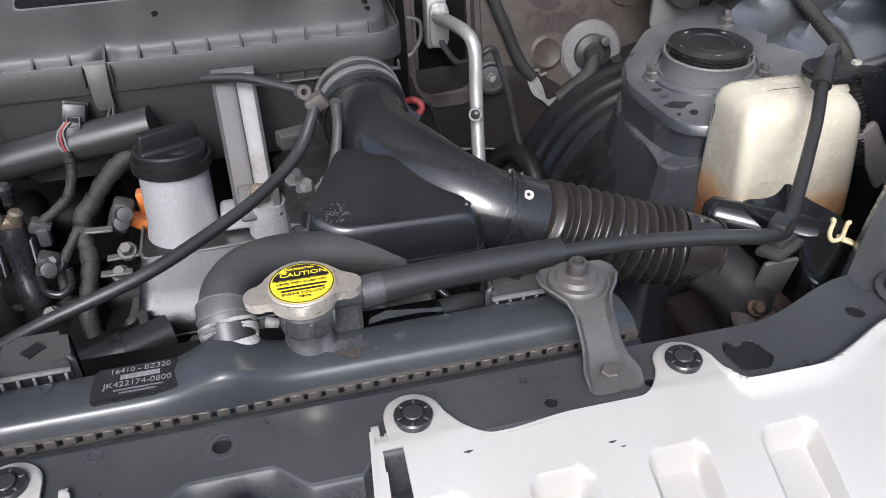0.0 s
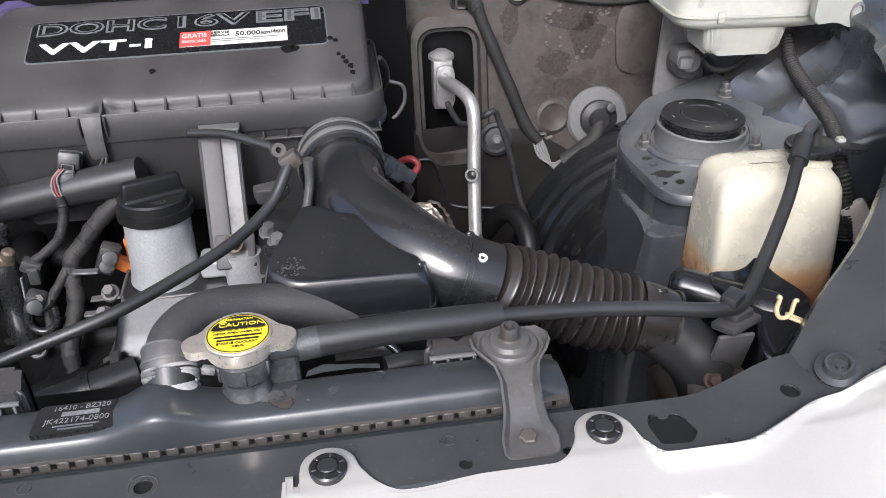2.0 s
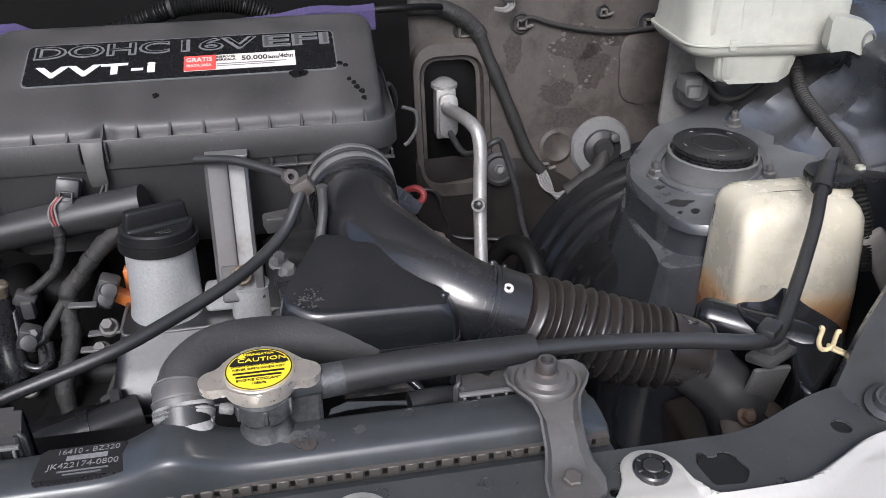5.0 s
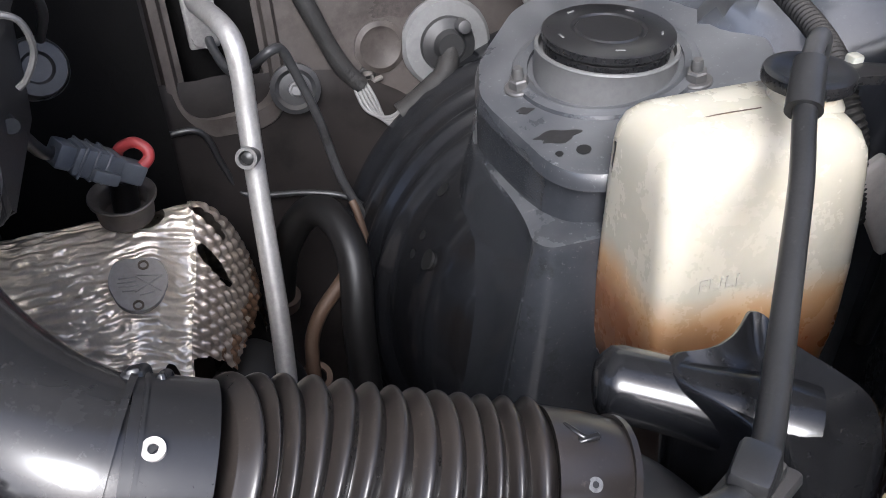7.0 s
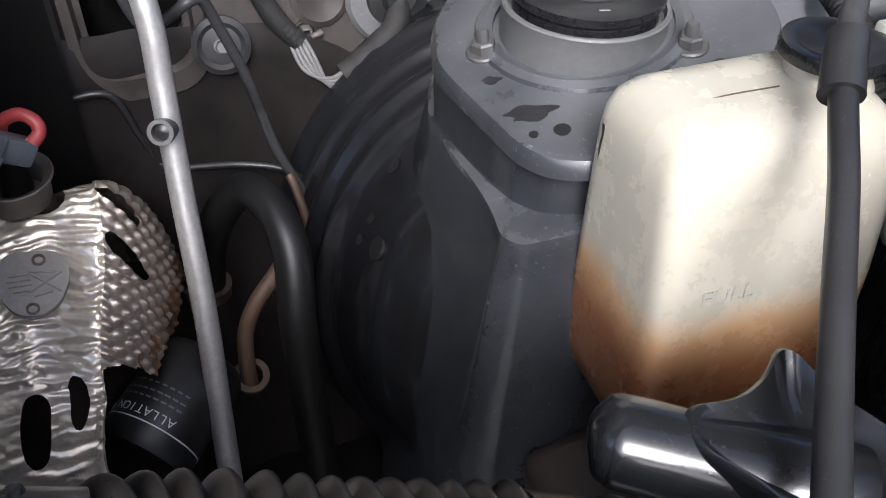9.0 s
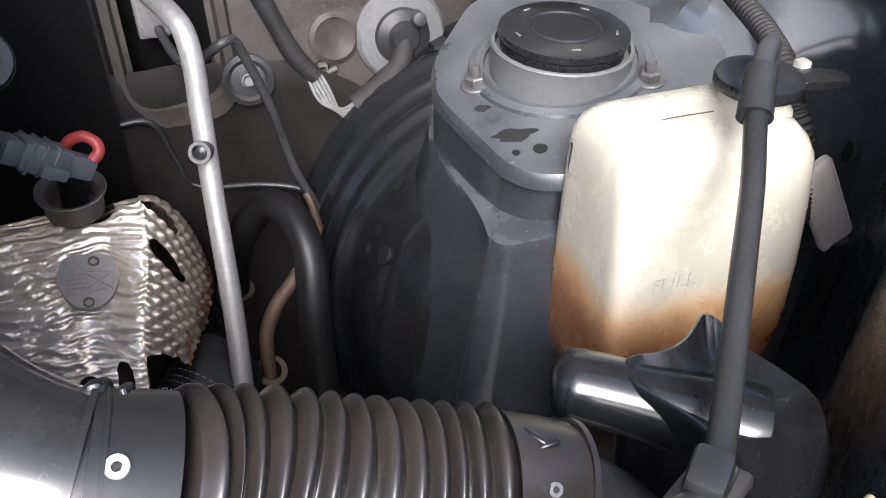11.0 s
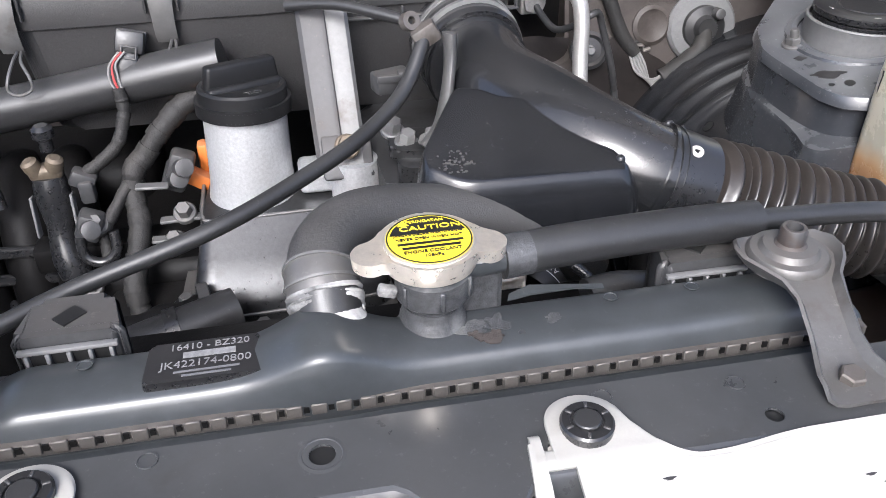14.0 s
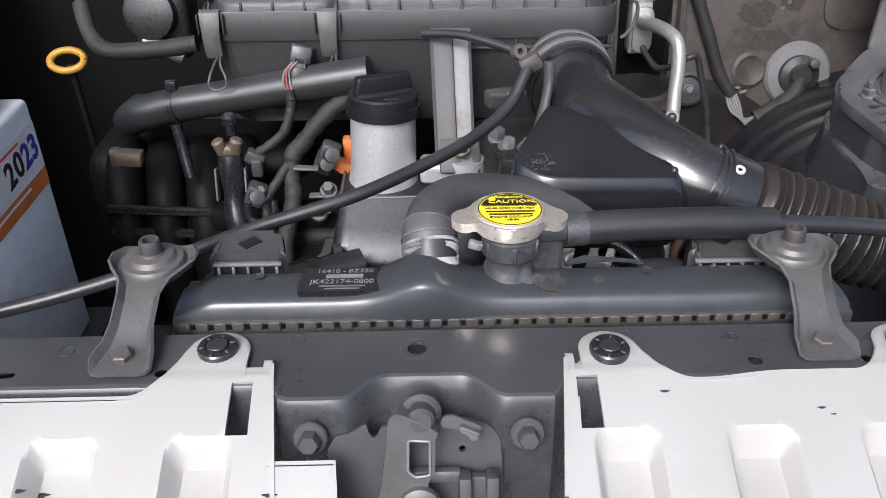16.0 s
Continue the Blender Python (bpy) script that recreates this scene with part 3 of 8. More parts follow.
def radiator_support():
    """Cross panel over the radiator: flat ledge with holes, its front edge dipping in a wave for the latch."""
    def front(x):
        w = smooth01((0.050 - abs(x + 0.033)) / 0.026)
        return -0.021 - 0.0145 * smooth01((0.092 - abs(x + 0.036)) / 0.010) + 0.0200 * w
    xs = [-0.62 + 1.07 * i / 180 for i in range(181)]
    rear = [(x, 0.027 + (0.032 * smooth01((x - 0.34) / 0.11) if x > 0.34 else 0)) for x in xs]
    edge = [(x, front(x) if x < 0.2 else -0.021 - 0.003 * smooth01((x - 0.28) / 0.04) + 0.024 * smooth01((x - 0.36) / 0.09)) for x in xs]
    outline = rear + edge[::-1]
    notch = round_outline([(0.309, 0.004), (0.313, 0.014), (0.318, 0.014), (0.319, 0.009), (0.326, 0.008), (0.328, 0.013), (0.336, 0.010), (0.342, -0.008), (0.333, -0.018), (0.312, -0.016)], 0.003, 2)
    slot = round_outline([(-0.310, -0.014), (-0.286, -0.013), (-0.286, -0.007), (-0.310, -0.008)], 0.003, 3)
    holes = [circle(-0.037, 0.008, 0.0062), circle(0.176, -0.010, 0.0046), circle(0.425, 0.019, 0.0074), notch, slot, circle(0.247, -0.010, 0.0040, 10), circle(-0.196, -0.011, 0.0040, 10)]
    top = plate(outline, 0.0015, holes, bend=lambda c: (c.x, c.y, c.z - 0.004))
    rows = []
    for x, y in edge:
        w = smooth01((0.066 - abs(x + 0.033)) / 0.030)
        rows.append([(x, y, -0.0041), (x, y - 0.0022, -0.0050), (x, y - 0.0038, -0.0072), (x, y - 0.0060 - 0.002 * w, -0.016), (x, y - 0.0085 - 0.004 * w, -0.030), (x, y - 0.0110 - 0.006 * w, -0.060), (x, y - 0.0120 - 0.006 * w, -0.13)])
    apron = ribbon(rows, 0.0015)
    back = ribbon([[(x, y, -0.0041), (x, y + 0.002, -0.008), (x, y + 0.002, -0.05)] for x, y in rear], 0.0015)
    return merge(top, apron, back)


support = single("radiator_support", radiator_support(), PAINT, "dark grey painted steel cross panel over the radiator", "panel", "structure", angle=30)
part("rim", lathe([(0.0064, -0.001), (0.0095, 0.0008), (0.013, 0.0002), (0.013, -0.001)], Matrix.Translation((-0.037, 0.008, -0.0045)), 28, closed=False), PAINT, support)
for x, y in ((0.168, 0.014), (0.258, 0.010), (-0.262, 0.012), (0.10, 0.018), (-0.115, 0.020)):
    part("stamped_ring", lathe([(0.0052, -0.0002), (0.0050, 0.0008), (0.0042, 0.0008), (0.0040, -0.0002)], Matrix.Translation((x, y, -0.0042)), 24, closed=False), PAINT, support)
# black cups under the holes: the shade inside is their colour
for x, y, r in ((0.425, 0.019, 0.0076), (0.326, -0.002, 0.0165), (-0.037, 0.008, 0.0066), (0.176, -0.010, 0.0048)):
    part("hole_shade_cup", lathe([(r, -0.0062), (r * 1.1, -0.034), (0, -0.035)], Matrix.Translation((x, y, 0)), 22), FLATBLACK, support, "black cup put under the hole to paint its shade")
for x in (0.029, -0.101):
    part("bolt", hexbolt(0.0066, 0.010, axis_pose((x, -0.050, -0.024), (0, -1, 0.35)), 1.6), STAY, support)

# fender flange rising from the cross panel along the side of the bay
inner = [(0.443, 0.058, -0.004), (0.462, 0.075, 0.006), (0.49, 0.098, 0.022), (0.563, 0.160, 0.044), (0.66, 0.275, 0.066), (0.74, 0.42, 0.090), (0.80, 0.62, 0.115), (0.83, 0.86, 0.145)]
outer = [(0.452, -0.004, -0.004), (0.485, 0.012, 0.010), (0.515, 0.035, 0.024), (0.59, 0.105, 0.046), (0.70, 0.235, 0.070), (0.79, 0.40, 0.095), (0.86, 0.62, 0.120), (0.90, 0.86, 0.15)]
rows = []
for a, b in zip(spline(inner, 12), spline(outer, 12)):
    w = Vector((a.x, a.y, -0.75))
    s = smooth01((a.y - 0.40) / 0.12)
    wob = 0.003 * math.sin(a.y * 30) * s
    w.x -= 0.11 * s
    lean_ = 0.045 * smooth01((a.y - 0.53) / 0.10)
    o_ = 0.065 * (1 - s) * smooth01((a.y - 0.20) / 0.12)
    w.x += o_
    rows.append([w, Vector((a.x - 0.003 - 0.105 * s - lean_ + o_, a.y + 0.002, a.z - 0.17)), Vector((a.x - 0.003 - 0.058 * s - lean_ + wob + o_, a.y + 0.002, a.z - 0.115 - wob)), Vector((a.x - 0.003 - 0.012 * s - wob + o_, a.y + 0.002, a.z - 0.06)), Vector((a.x, a.y + 0.002, a.z - 0.008)), a + Vector((0.004, 0.0, 0.0)), a.lerp(b, 0.5) + Vector((0, 0, -0.003)), b, b + Vector((0.002, -0.004, -0.01))])
for n_, row in enumerate(rows):
    fine = spline(row[1:5], 8)
    for p in fine:
        s = smooth01((p.y - 0.42) / 0.08)
        ridge = (0.5 + 0.5 * math.sin(p.y * 66 + p.z * 54 - 1.33)) ** 2.6
        p += Vector((-1.0, -0.1, 0.25)) * (0.017 * ridge - 0.002) * s
    rows[n_] = [row[0]] + fine + row[5:]
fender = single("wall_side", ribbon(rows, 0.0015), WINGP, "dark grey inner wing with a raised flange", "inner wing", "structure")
# flange and front faces get plain paint; other faces keep the painted-in sky sheen
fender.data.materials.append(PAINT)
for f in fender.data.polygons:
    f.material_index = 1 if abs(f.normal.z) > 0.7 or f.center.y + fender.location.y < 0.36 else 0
part("rim", lathe([(0.017, 0), (0.017, 0.002), (0.012, 0.004), (0.010, 0.009), (0.008, 0.009), (0.0065, 0.004), (0.003, 0.004), (0.003, 0.007), (0, 0.007)], axis_pose((0.466, 0.026, 0.004), (-0.3, -0.2, 1)), 28), PAINT, fender, "round stamped grommet boss")
# wing holes are black dimples, their inner shade painted
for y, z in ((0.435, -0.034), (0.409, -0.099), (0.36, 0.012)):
    part("hole", lathe([(0.009, 0.002), (0.008, 0.001), (0.008, -0.003), (0, -0.003)], axis_pose((0.792 if y > 0.4 else 0.766, y, z), (-1, 0.3, 0.1)), 18), FLATBLACK, fender)
rows = [[(-0.62, y, z), (-0.66, y, z - 0.2), (-0.66, y, -0.75)] for y, z in ((-0.05, -0.004), (0.2, 0.04), (0.5, 0.09), (0.86, 0.14))]
single("wall_far_side", ribbon(rows, 0.002), PAINT, "dark grey inner wing beside the battery", "inner wing", "structure")
single("undertray", ribbon([[(-0.7, y, -0.62), (0.9, y, -0.62)] for y in (0.03, 0.4, 0.86)], 0.004), ENGINE, "black tray under the engine", "undertray", "structure")


# added sheet: paints the shadow behind the engine onto the bulkhead
single("bulkhead_shade_sheet", ribbon([[(x, 0.80 + 0.2 * z + 0.006 * math.sin(x * 31), z) for x in [-0.74 + 0.061 * i for i in range(17)]] for z in (0.235, 0.12, 0.0, -0.2, -0.5)], 0.012), SHADESHEET, "near-black sheet added over the bulkhead for the shadow behind the engine", "insulation", "structure")


# ---- strut tower and wheel arch ----
def tower_z(x, y):
    return -0.0485 + 0.155 * (x - 0.575) + 0.076 * (y - 0.51)


def tower():
    """Plate with a rolled lip on a flat-sided collar, standing on a wider pressed body."""
    lip = [(0.500, 0.600), (0.483, 0.552), (0.484, 0.530), (0.492, 0.474), (0.496, 0.446), (0.507, 0.425), (0.526, 0.412), (0.570, 0.400), (0.640, 0.408), (0.705, 0.47), (0.75, 0.60), (0.70, 0.70), (0.56, 0.665)]
    col = [(0.502, 0.600), (0.4845, 0.554), (0.4855, 0.531), (0.4935, 0.476), (0.500, 0.453), (0.511, 0.436), (0.531, 0.424), (0.573, 0.411), (0.640, 0.416), (0.70, 0.475), (0.745, 0.60), (0.70, 0.70), (0.56, 0.665)]
    body = [(0.498, 0.605), (0.4815, 0.560), (0.4820, 0.530), (0.4850, 0.478), (0.4840, 0.452), (0.4800, 0.430), (0.4880, 0.417), (0.530, 0.409), (0.643, 0.406), (0.705, 0.475), (0.75, 0.60), (0.70, 0.70), (0.56, 0.67)]
    foot = [(0.470, 0.640), (0.440, 0.570), (0.436, 0.535), (0.434, 0.470), (0.436, 0.436), (0.444, 0.405), (0.460, 0.390), (0.530, 0.380), (0.66, 0.385), (0.72, 0.47), (0.76, 0.60), (0.70, 0.72), (0.55, 0.70)]
    cx, cy = 0.60, 0.55

    def ring(pts, k, drop, r):
        out = round_outline([(cx + (x - cx) * k, cy + (y - cy) * k) for x, y in pts], r, 4)
        return [(x, y, tower_z(x, y) * max(0.0, 1 - drop * 2) - drop) for x, y in out]
    rows = [ring(lip, 0.95, -0.0005, 0.02), ring(lip, 0.975, 0.001, 0.015), ring(lip, 0.99, 0.005, 0.012), ring(lip, 1.0, 0.0115, 0.010), ring(lip, 1.004, 0.0135, 0.010), ring(lip, 0.998, 0.0145, 0.010), ring(col, 1.0, 0.0150, 0.006), ring(col, 1.0, 0.052, 0.006), ring(col, 1.002, 0.056, 0.006),
            ring(body, 0.985, 0.060, 0.010), ring(body, 0.997, 0.066, 0.010), ring(body, 1.002, 0.076, 0.010), ring(foot, 1.0, 0.27, 0.012), ring(foot, 1.06, 0.62, 0.012)]
    bm = bmesh.new()
    g = [[bm.verts.new(p) for p in r] for r in rows]
    for a, b in zip(g, g[1:]):
        for i in range(len(a)):
            j = (i + 1) % len(a)
            bm.faces.new((a[i], a[j], b[j], b[i]))
    bm.faces.new(g[0])
    return bm


T = thing("strut_tower", (0.60, 0.55, -0.45), "blue-grey painted strut tower in the corner of the bay", "strut tower", kind="structure")
part("housing", tower(), TOWER, T, angle=28)
tn = Vector((-0.155, -0.076, 1)).normalized()


def on_tower(x, y, lift=0.0):
    return Vector((x, y, tower_z(x, y))) + tn * lift


CUP_AX = Vector((0.02, -0.01, 1)).normalized()
CUP_AT = Vector((0.5880, 0.5370, -0.0445))
part("seat_ring", lathe([(0.078, -0.004), (0.074, 0.003), (0.068, 0.005), (0.0625, 0.003), (0.0605, -0.006)], axis_pose(on_tower(0.588, 0.537), tn), 44, closed=False), TOWER, T)
part("cup", lathe([(0.0570, -0.012), (0.0575, 0.002), (0.0572, 0.0150), (0.0580, 0.0165), (0.0570, 0.0180), (0.0545, 0.0180), (0.0535, 0.0120), (0.0, 0.0120)], axis_pose(CUP_AT, CUP_AX), 48), CUP, T, "dusty grey bearing cup")
part("inner_ring", lathe([(0.0500, 0.010), (0.0500, 0.0200), (0.0470, 0.0215), (0.0460, 0.018)], axis_pose(CUP_AT, CUP_AX), 44, closed=False), BLACK, T, "dark rubber ring in the cup")
part("cover_disc", lathe([(0.0455, 0.0200), (0.0515, 0.0225), (0.0530, 0.0255), (0.0525, 0.0290), (0.0505, 0.0305), (0.0300, 0.0310), (0.0285, 0.0295), (0.0270, 0.0295), (0.0255, 0.0308), (0, 0.0312)], axis_pose(CUP_AT, CUP_AX), 52), BLACK, T, "black rubber cover disc")
for x, y in ((0.516, 0.542), (0.635, 0.478), (0.66, 0.62)):
    part("nut", merge(hexbolt(0.0085, 0.009, axis_pose(on_tower(x, y, 0.002), tn), 1.45), lathe([(0.0046, 0), (0.0046, 0.016), (0.0036, 0.018), (0, 0.018)], axis_pose(on_tower(x, y, 0.002), tn), 14)), BRACKET, T, "flanged nut on a stud")
for k in range(5):
    a = 0.5 + k * 2 * math.pi / 5
    part("disc_dimple", box(0.0075, 0.0022, 0.0012, axis_pose(CUP_AT, CUP_AX) @ Matrix.Rotation(a, 4, "Z") @ Matrix.Translation((0, 0.0415, 0.0308)), 0.0005, 1), CUP, T)
# plate holes: black fill in place of the shade within
for x, y, r in ((0.526, 0.4465, 0.0055), (0.509, 0.451, 0.0030)):
    part("hole", lathe([(r, 0.0012), (r * 0.9, 0.0002), (r * 0.85, -0.004), (0, -0.004)], axis_pose(on_tower(x, y), tn), 20), FLATBLACK, T)


for x, y, a, b_, ph in ((0.516, 0.470, 0.015, 0.0075, 0.4), (0.508, 0.512, 0.006, 0.004, 1.0), (0.642, 0.452, 0.010, 0.006, 2.0)):
    stain = [(a * math.cos(t) * (1 + 0.22 * math.sin(3 * t + ph) + 0.12 * math.sin(7 * t + ph)), b_ * math.sin(t) * (1 + 0.2 * math.sin(4 * t + ph))) for t in [2 * math.pi * i / 40 for i in range(40)]]
    part("oil_stain", prism(stain, 0.0, 0.0008, 0, 1, Matrix(((1, 0, -0.155, x), (0, 1, -0.076, y), (0.155, 0.076, 1, tower_z(x, y) + 0.0002), (0, 0, 0, 1))) @ Matrix.Rotation(-0.25, 4, "Z")), OIL, T, "dried dark oil stain")


rail = box(0.15, 0.40, 0.12, Matrix.Translation((0.565, 0.185, -0.335)) @ Matrix.Rotation(radians(-9), 4, "Y"), 0.014, 3)
rail = single("chassis_rail", rail, BROWN, "oily brown chassis rail low beside the radiator", "chassis rail", "structure")
part("bolt", hexbolt(0.008, 0.008, Matrix.Translation((0.535, 0.20, -0.276)), 1.4), BRACKET, rail)


ARCH_AX = Vector((-0.31, -1.0, 0.40)).normalized()
ARCH_AT = Vector((0.62, 0.62, -0.345))


def arch_radius(h):
    """Falling radius along the axis, with three rolled beads."""
    base = [(-0.10, 0.285), (-0.05, 0.262), (0.0, 0.237), (0.06, 0.214), (0.10, 0.198), (0.112, 0.192), (0.165, 0.176), (0.24, 0.163), (0.40, 0.150)]
    r = base[-1][1]
    for (h0, r0), (h1, r1) in zip(base, base[1:]):
        if h0 <= h <= h1:
            r = r0 + (r1 - r0) * (h - h0) / (h1 - h0)
    return r + sum(a * math.exp(-((h - c) / w) ** 2) for c, a, w in ((-0.028, 0.009, 0.011), (0.012, 0.012, 0.0095), (0.052, 0.012, 0.0085), (0.090, 0.012, 0.008)))


def arch():
    """Stepped round wheel arch shell behind the tower."""
    prof = [(arch_radius(h), h) for h in [-0.10 + 0.0035 * i for i in range(75)]] + [(0.168, 0.176), (0.155, 0.192), (0.130, 0.206), (0.09, 0.216), (0, 0.22)]
    return lathe(prof, axis_pose(ARCH_AT, ARCH_AX), 120)


# the arch wears the copy that has its shade painted in
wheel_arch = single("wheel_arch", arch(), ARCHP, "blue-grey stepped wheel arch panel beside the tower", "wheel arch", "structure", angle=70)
# arch holes, shallow and coloured black for the shade inside
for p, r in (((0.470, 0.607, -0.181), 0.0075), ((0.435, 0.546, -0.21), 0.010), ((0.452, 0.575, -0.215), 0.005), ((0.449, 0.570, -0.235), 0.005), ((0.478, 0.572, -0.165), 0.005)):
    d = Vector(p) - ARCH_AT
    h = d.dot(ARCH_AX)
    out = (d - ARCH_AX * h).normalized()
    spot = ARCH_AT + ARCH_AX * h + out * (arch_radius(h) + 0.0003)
    part("hole", lathe([(r, 0.0008), (r * 0.85, 0.0003), (r * 0.8, -0.003), (0, -0.003)], axis_pose(spot, (out + ARCH_AX * 0.35).normalized()), 18), FLATBLACK, wheel_arch)


# ---- engine block and what hangs on it ----
E_ = thing("engine_block", (-0.05, 0.5, -0.55), "oily dark engine block under the air box", "engine")
part("block", box(0.31, 0.42, 0.42, Matrix.Translation((-0.095, 0.56, -0.33)), 0.02, 3), ENGINE, E_)
part("front_case", box(0.30, 0.10, 0.40, Matrix.Translation((-0.06, 0.32, -0.34)), 0.02, 3), ENGINE, E_)
part("gearbox_side", box(0.16, 0.3, 0.25, Matrix.Translation((0.19, 0.5, -0.48)), 0.03, 3), ENGINE, E_)


def oil_filler():
    o = thing("oil_filler", (-0.072, 0.352, -0.06), "silver cast oil filler neck with a black screw cap", "oil filler")
    ax = Vector((0.03, 0.06, 1)).normalized()
    m = axis_pose((-0.0735, 0.360, -0.056), ax)
    part("neck", lathe([(0.040, -0.022), (0.0365, -0.012), (0.0345, 0.0), (0.0335, 0.012), (0.0325, 0.066), (0, 0.066)], m, 48), ALU, o)
    part("neck_web", prism(round_outline([(-0.120, 0.325), (-0.026, 0.325), (-0.032, 0.392), (-0.114, 0.392)], 0.022), -0.10, -0.066, 0.010, 4), COVER, o)
    rim = []
    for k in range(72):
        a = 2 * math.pi * k / 72
        r = 0.0372
        rim.append((r * math.cos(a), r * math.sin(a)))
    cap = part("screw_cap", merge(prism(rim, 0.064, 0.0745, 0.0018, 3, m), lathe([(0.0345, 0.074), (0.0342, 0.083), (0.0325, 0.0850), (0.0300, 0.0850), (0.0290, 0.0835), (0, 0.0830)], m, 56)), CAPBLACK, o, "black screw cap with a fin grip")
    part("grip", merge(box(0.062, 0.012, 0.022, m @ Matrix.Rotation(radians(52), 4, "Z") @ Matrix.Translation((0, 0, 0.092)), 0.003, 3, 0.9), box(0.064, 0.022, 0.006, m @ Matrix.Rotation(radians(52), 4, "Z") @ Matrix.Translation((0, 0, 0.0845)), 0.002, 2, 0.9)), CAPBLACK, cap)
    words("OIL", 0.009, m @ Matrix.Rotation(radians(52), 4, "Z") @ Matrix.Translation((0, 0.021, 0.0838)), GREYP, cap, 0.0003)
    return o


oil_filler()


def front_cover():
    o = thing("timing_cover", (-0.07, 0.30, -0.15), "dull silver cast timing cover with a bolted flange", "engine cover")
    low = round_outline([(-0.128, 0.262), (0.028, 0.272), (0.034, 0.40), (-0.118, 0.40)], 0.018)
    top = round_outline([(-0.116, 0.318), (0.022, 0.322), (0.026, 0.40), (-0.108, 0.40)], 0.014)
    bm = bmesh.new()
    g = []
    for f, z in ((0.0, -0.132), (0.02, -0.120), (0.10, -0.108), (0.55, -0.086), (0.92, -0.067), (1.0, -0.063), (1.15, -0.0625)):
        g.append([bm.verts.new((a[0] + (b[0] - a[0]) * f, a[1] + (b[1] - a[1]) * f, z)) for a, b in zip(low, top)])
    for a, b in zip(g, g[1:]):
        for i in range(len(a)):
            j = (i + 1) % len(a)
            bm.faces.new((a[i], a[j], b[j], b[i]))
    bm.faces.new(g[-1])
    part("body", bm, COVER, o)
    part("flange", prism(round_outline([(-0.146, 0.248), (0.03, 0.256), (0.04, 0.40), (-0.136, 0.40)], 0.015), -0.145, -0.132, 0.003), GREYP, o)
    part("lower_case", prism(round_outline([(-0.131, 0.258), (0.02, 0.265), (0.03, 0.40), (-0.126, 0.40)], 0.012), -0.24, -0.146, 0.004), ENGINE, o)
    for x, y in ((-0.134, 0.264), (-0.136, 0.302), (-0.01, 0.266), (-0.075, 0.258)):
        part("bolt_lug", lathe([(0.0125, -0.146), (0.0125, -0.1305), (0.0110, -0.1290), (0, -0.1290)], Matrix.Translation((x, y, 0)), 22), COVER, o)
        part("bolt", hexbolt(0.006, 0.009, Matrix.Translation((x, y, -0.130)), 1.4), BRACKET, o)
    # paler beads as painted highlights along the crown and the raised seam in front of the neck
    part("edge_bead", tube([(-0.1150, 0.392, -0.0640), (-0.1150, 0.336, -0.0640), (-0.1130, 0.325, -0.0645), (-0.1040, 0.3195, -0.0648), (-0.040, 0.3195, -0.0645), (0.012, 0.3225, -0.0645)], 0.0018, 10, 6), BRACKET, o, "paler bead drawn as the highlight on the cast edge")
    part("edge_bead", tube([(-0.1265, 0.390, -0.1200), (-0.1265, 0.285, -0.1200), (-0.1180, 0.2660, -0.1205), (0.016, 0.2735, -0.1205), (0.0275, 0.286, -0.1200)], 0.0016, 10, 6), BRACKET, o, "paler bead drawn as the highlight on the cast edge")
    part("boss", lathe([(0.022, -0.10), (0.020, -0.04), (0.018, -0.030), (0.010, -0.0295), (0.009, -0.032), (0, -0.032)], Matrix.Translation((0.010, 0.335, 0)), 28), ALU, o, "round cast boss")
    part("step", box(0.036, 0.03, 0.022, Matrix.Translation((-0.018, 0.352, -0.050)), 0.005, 3), ALU, o)
    return o


front_cover()


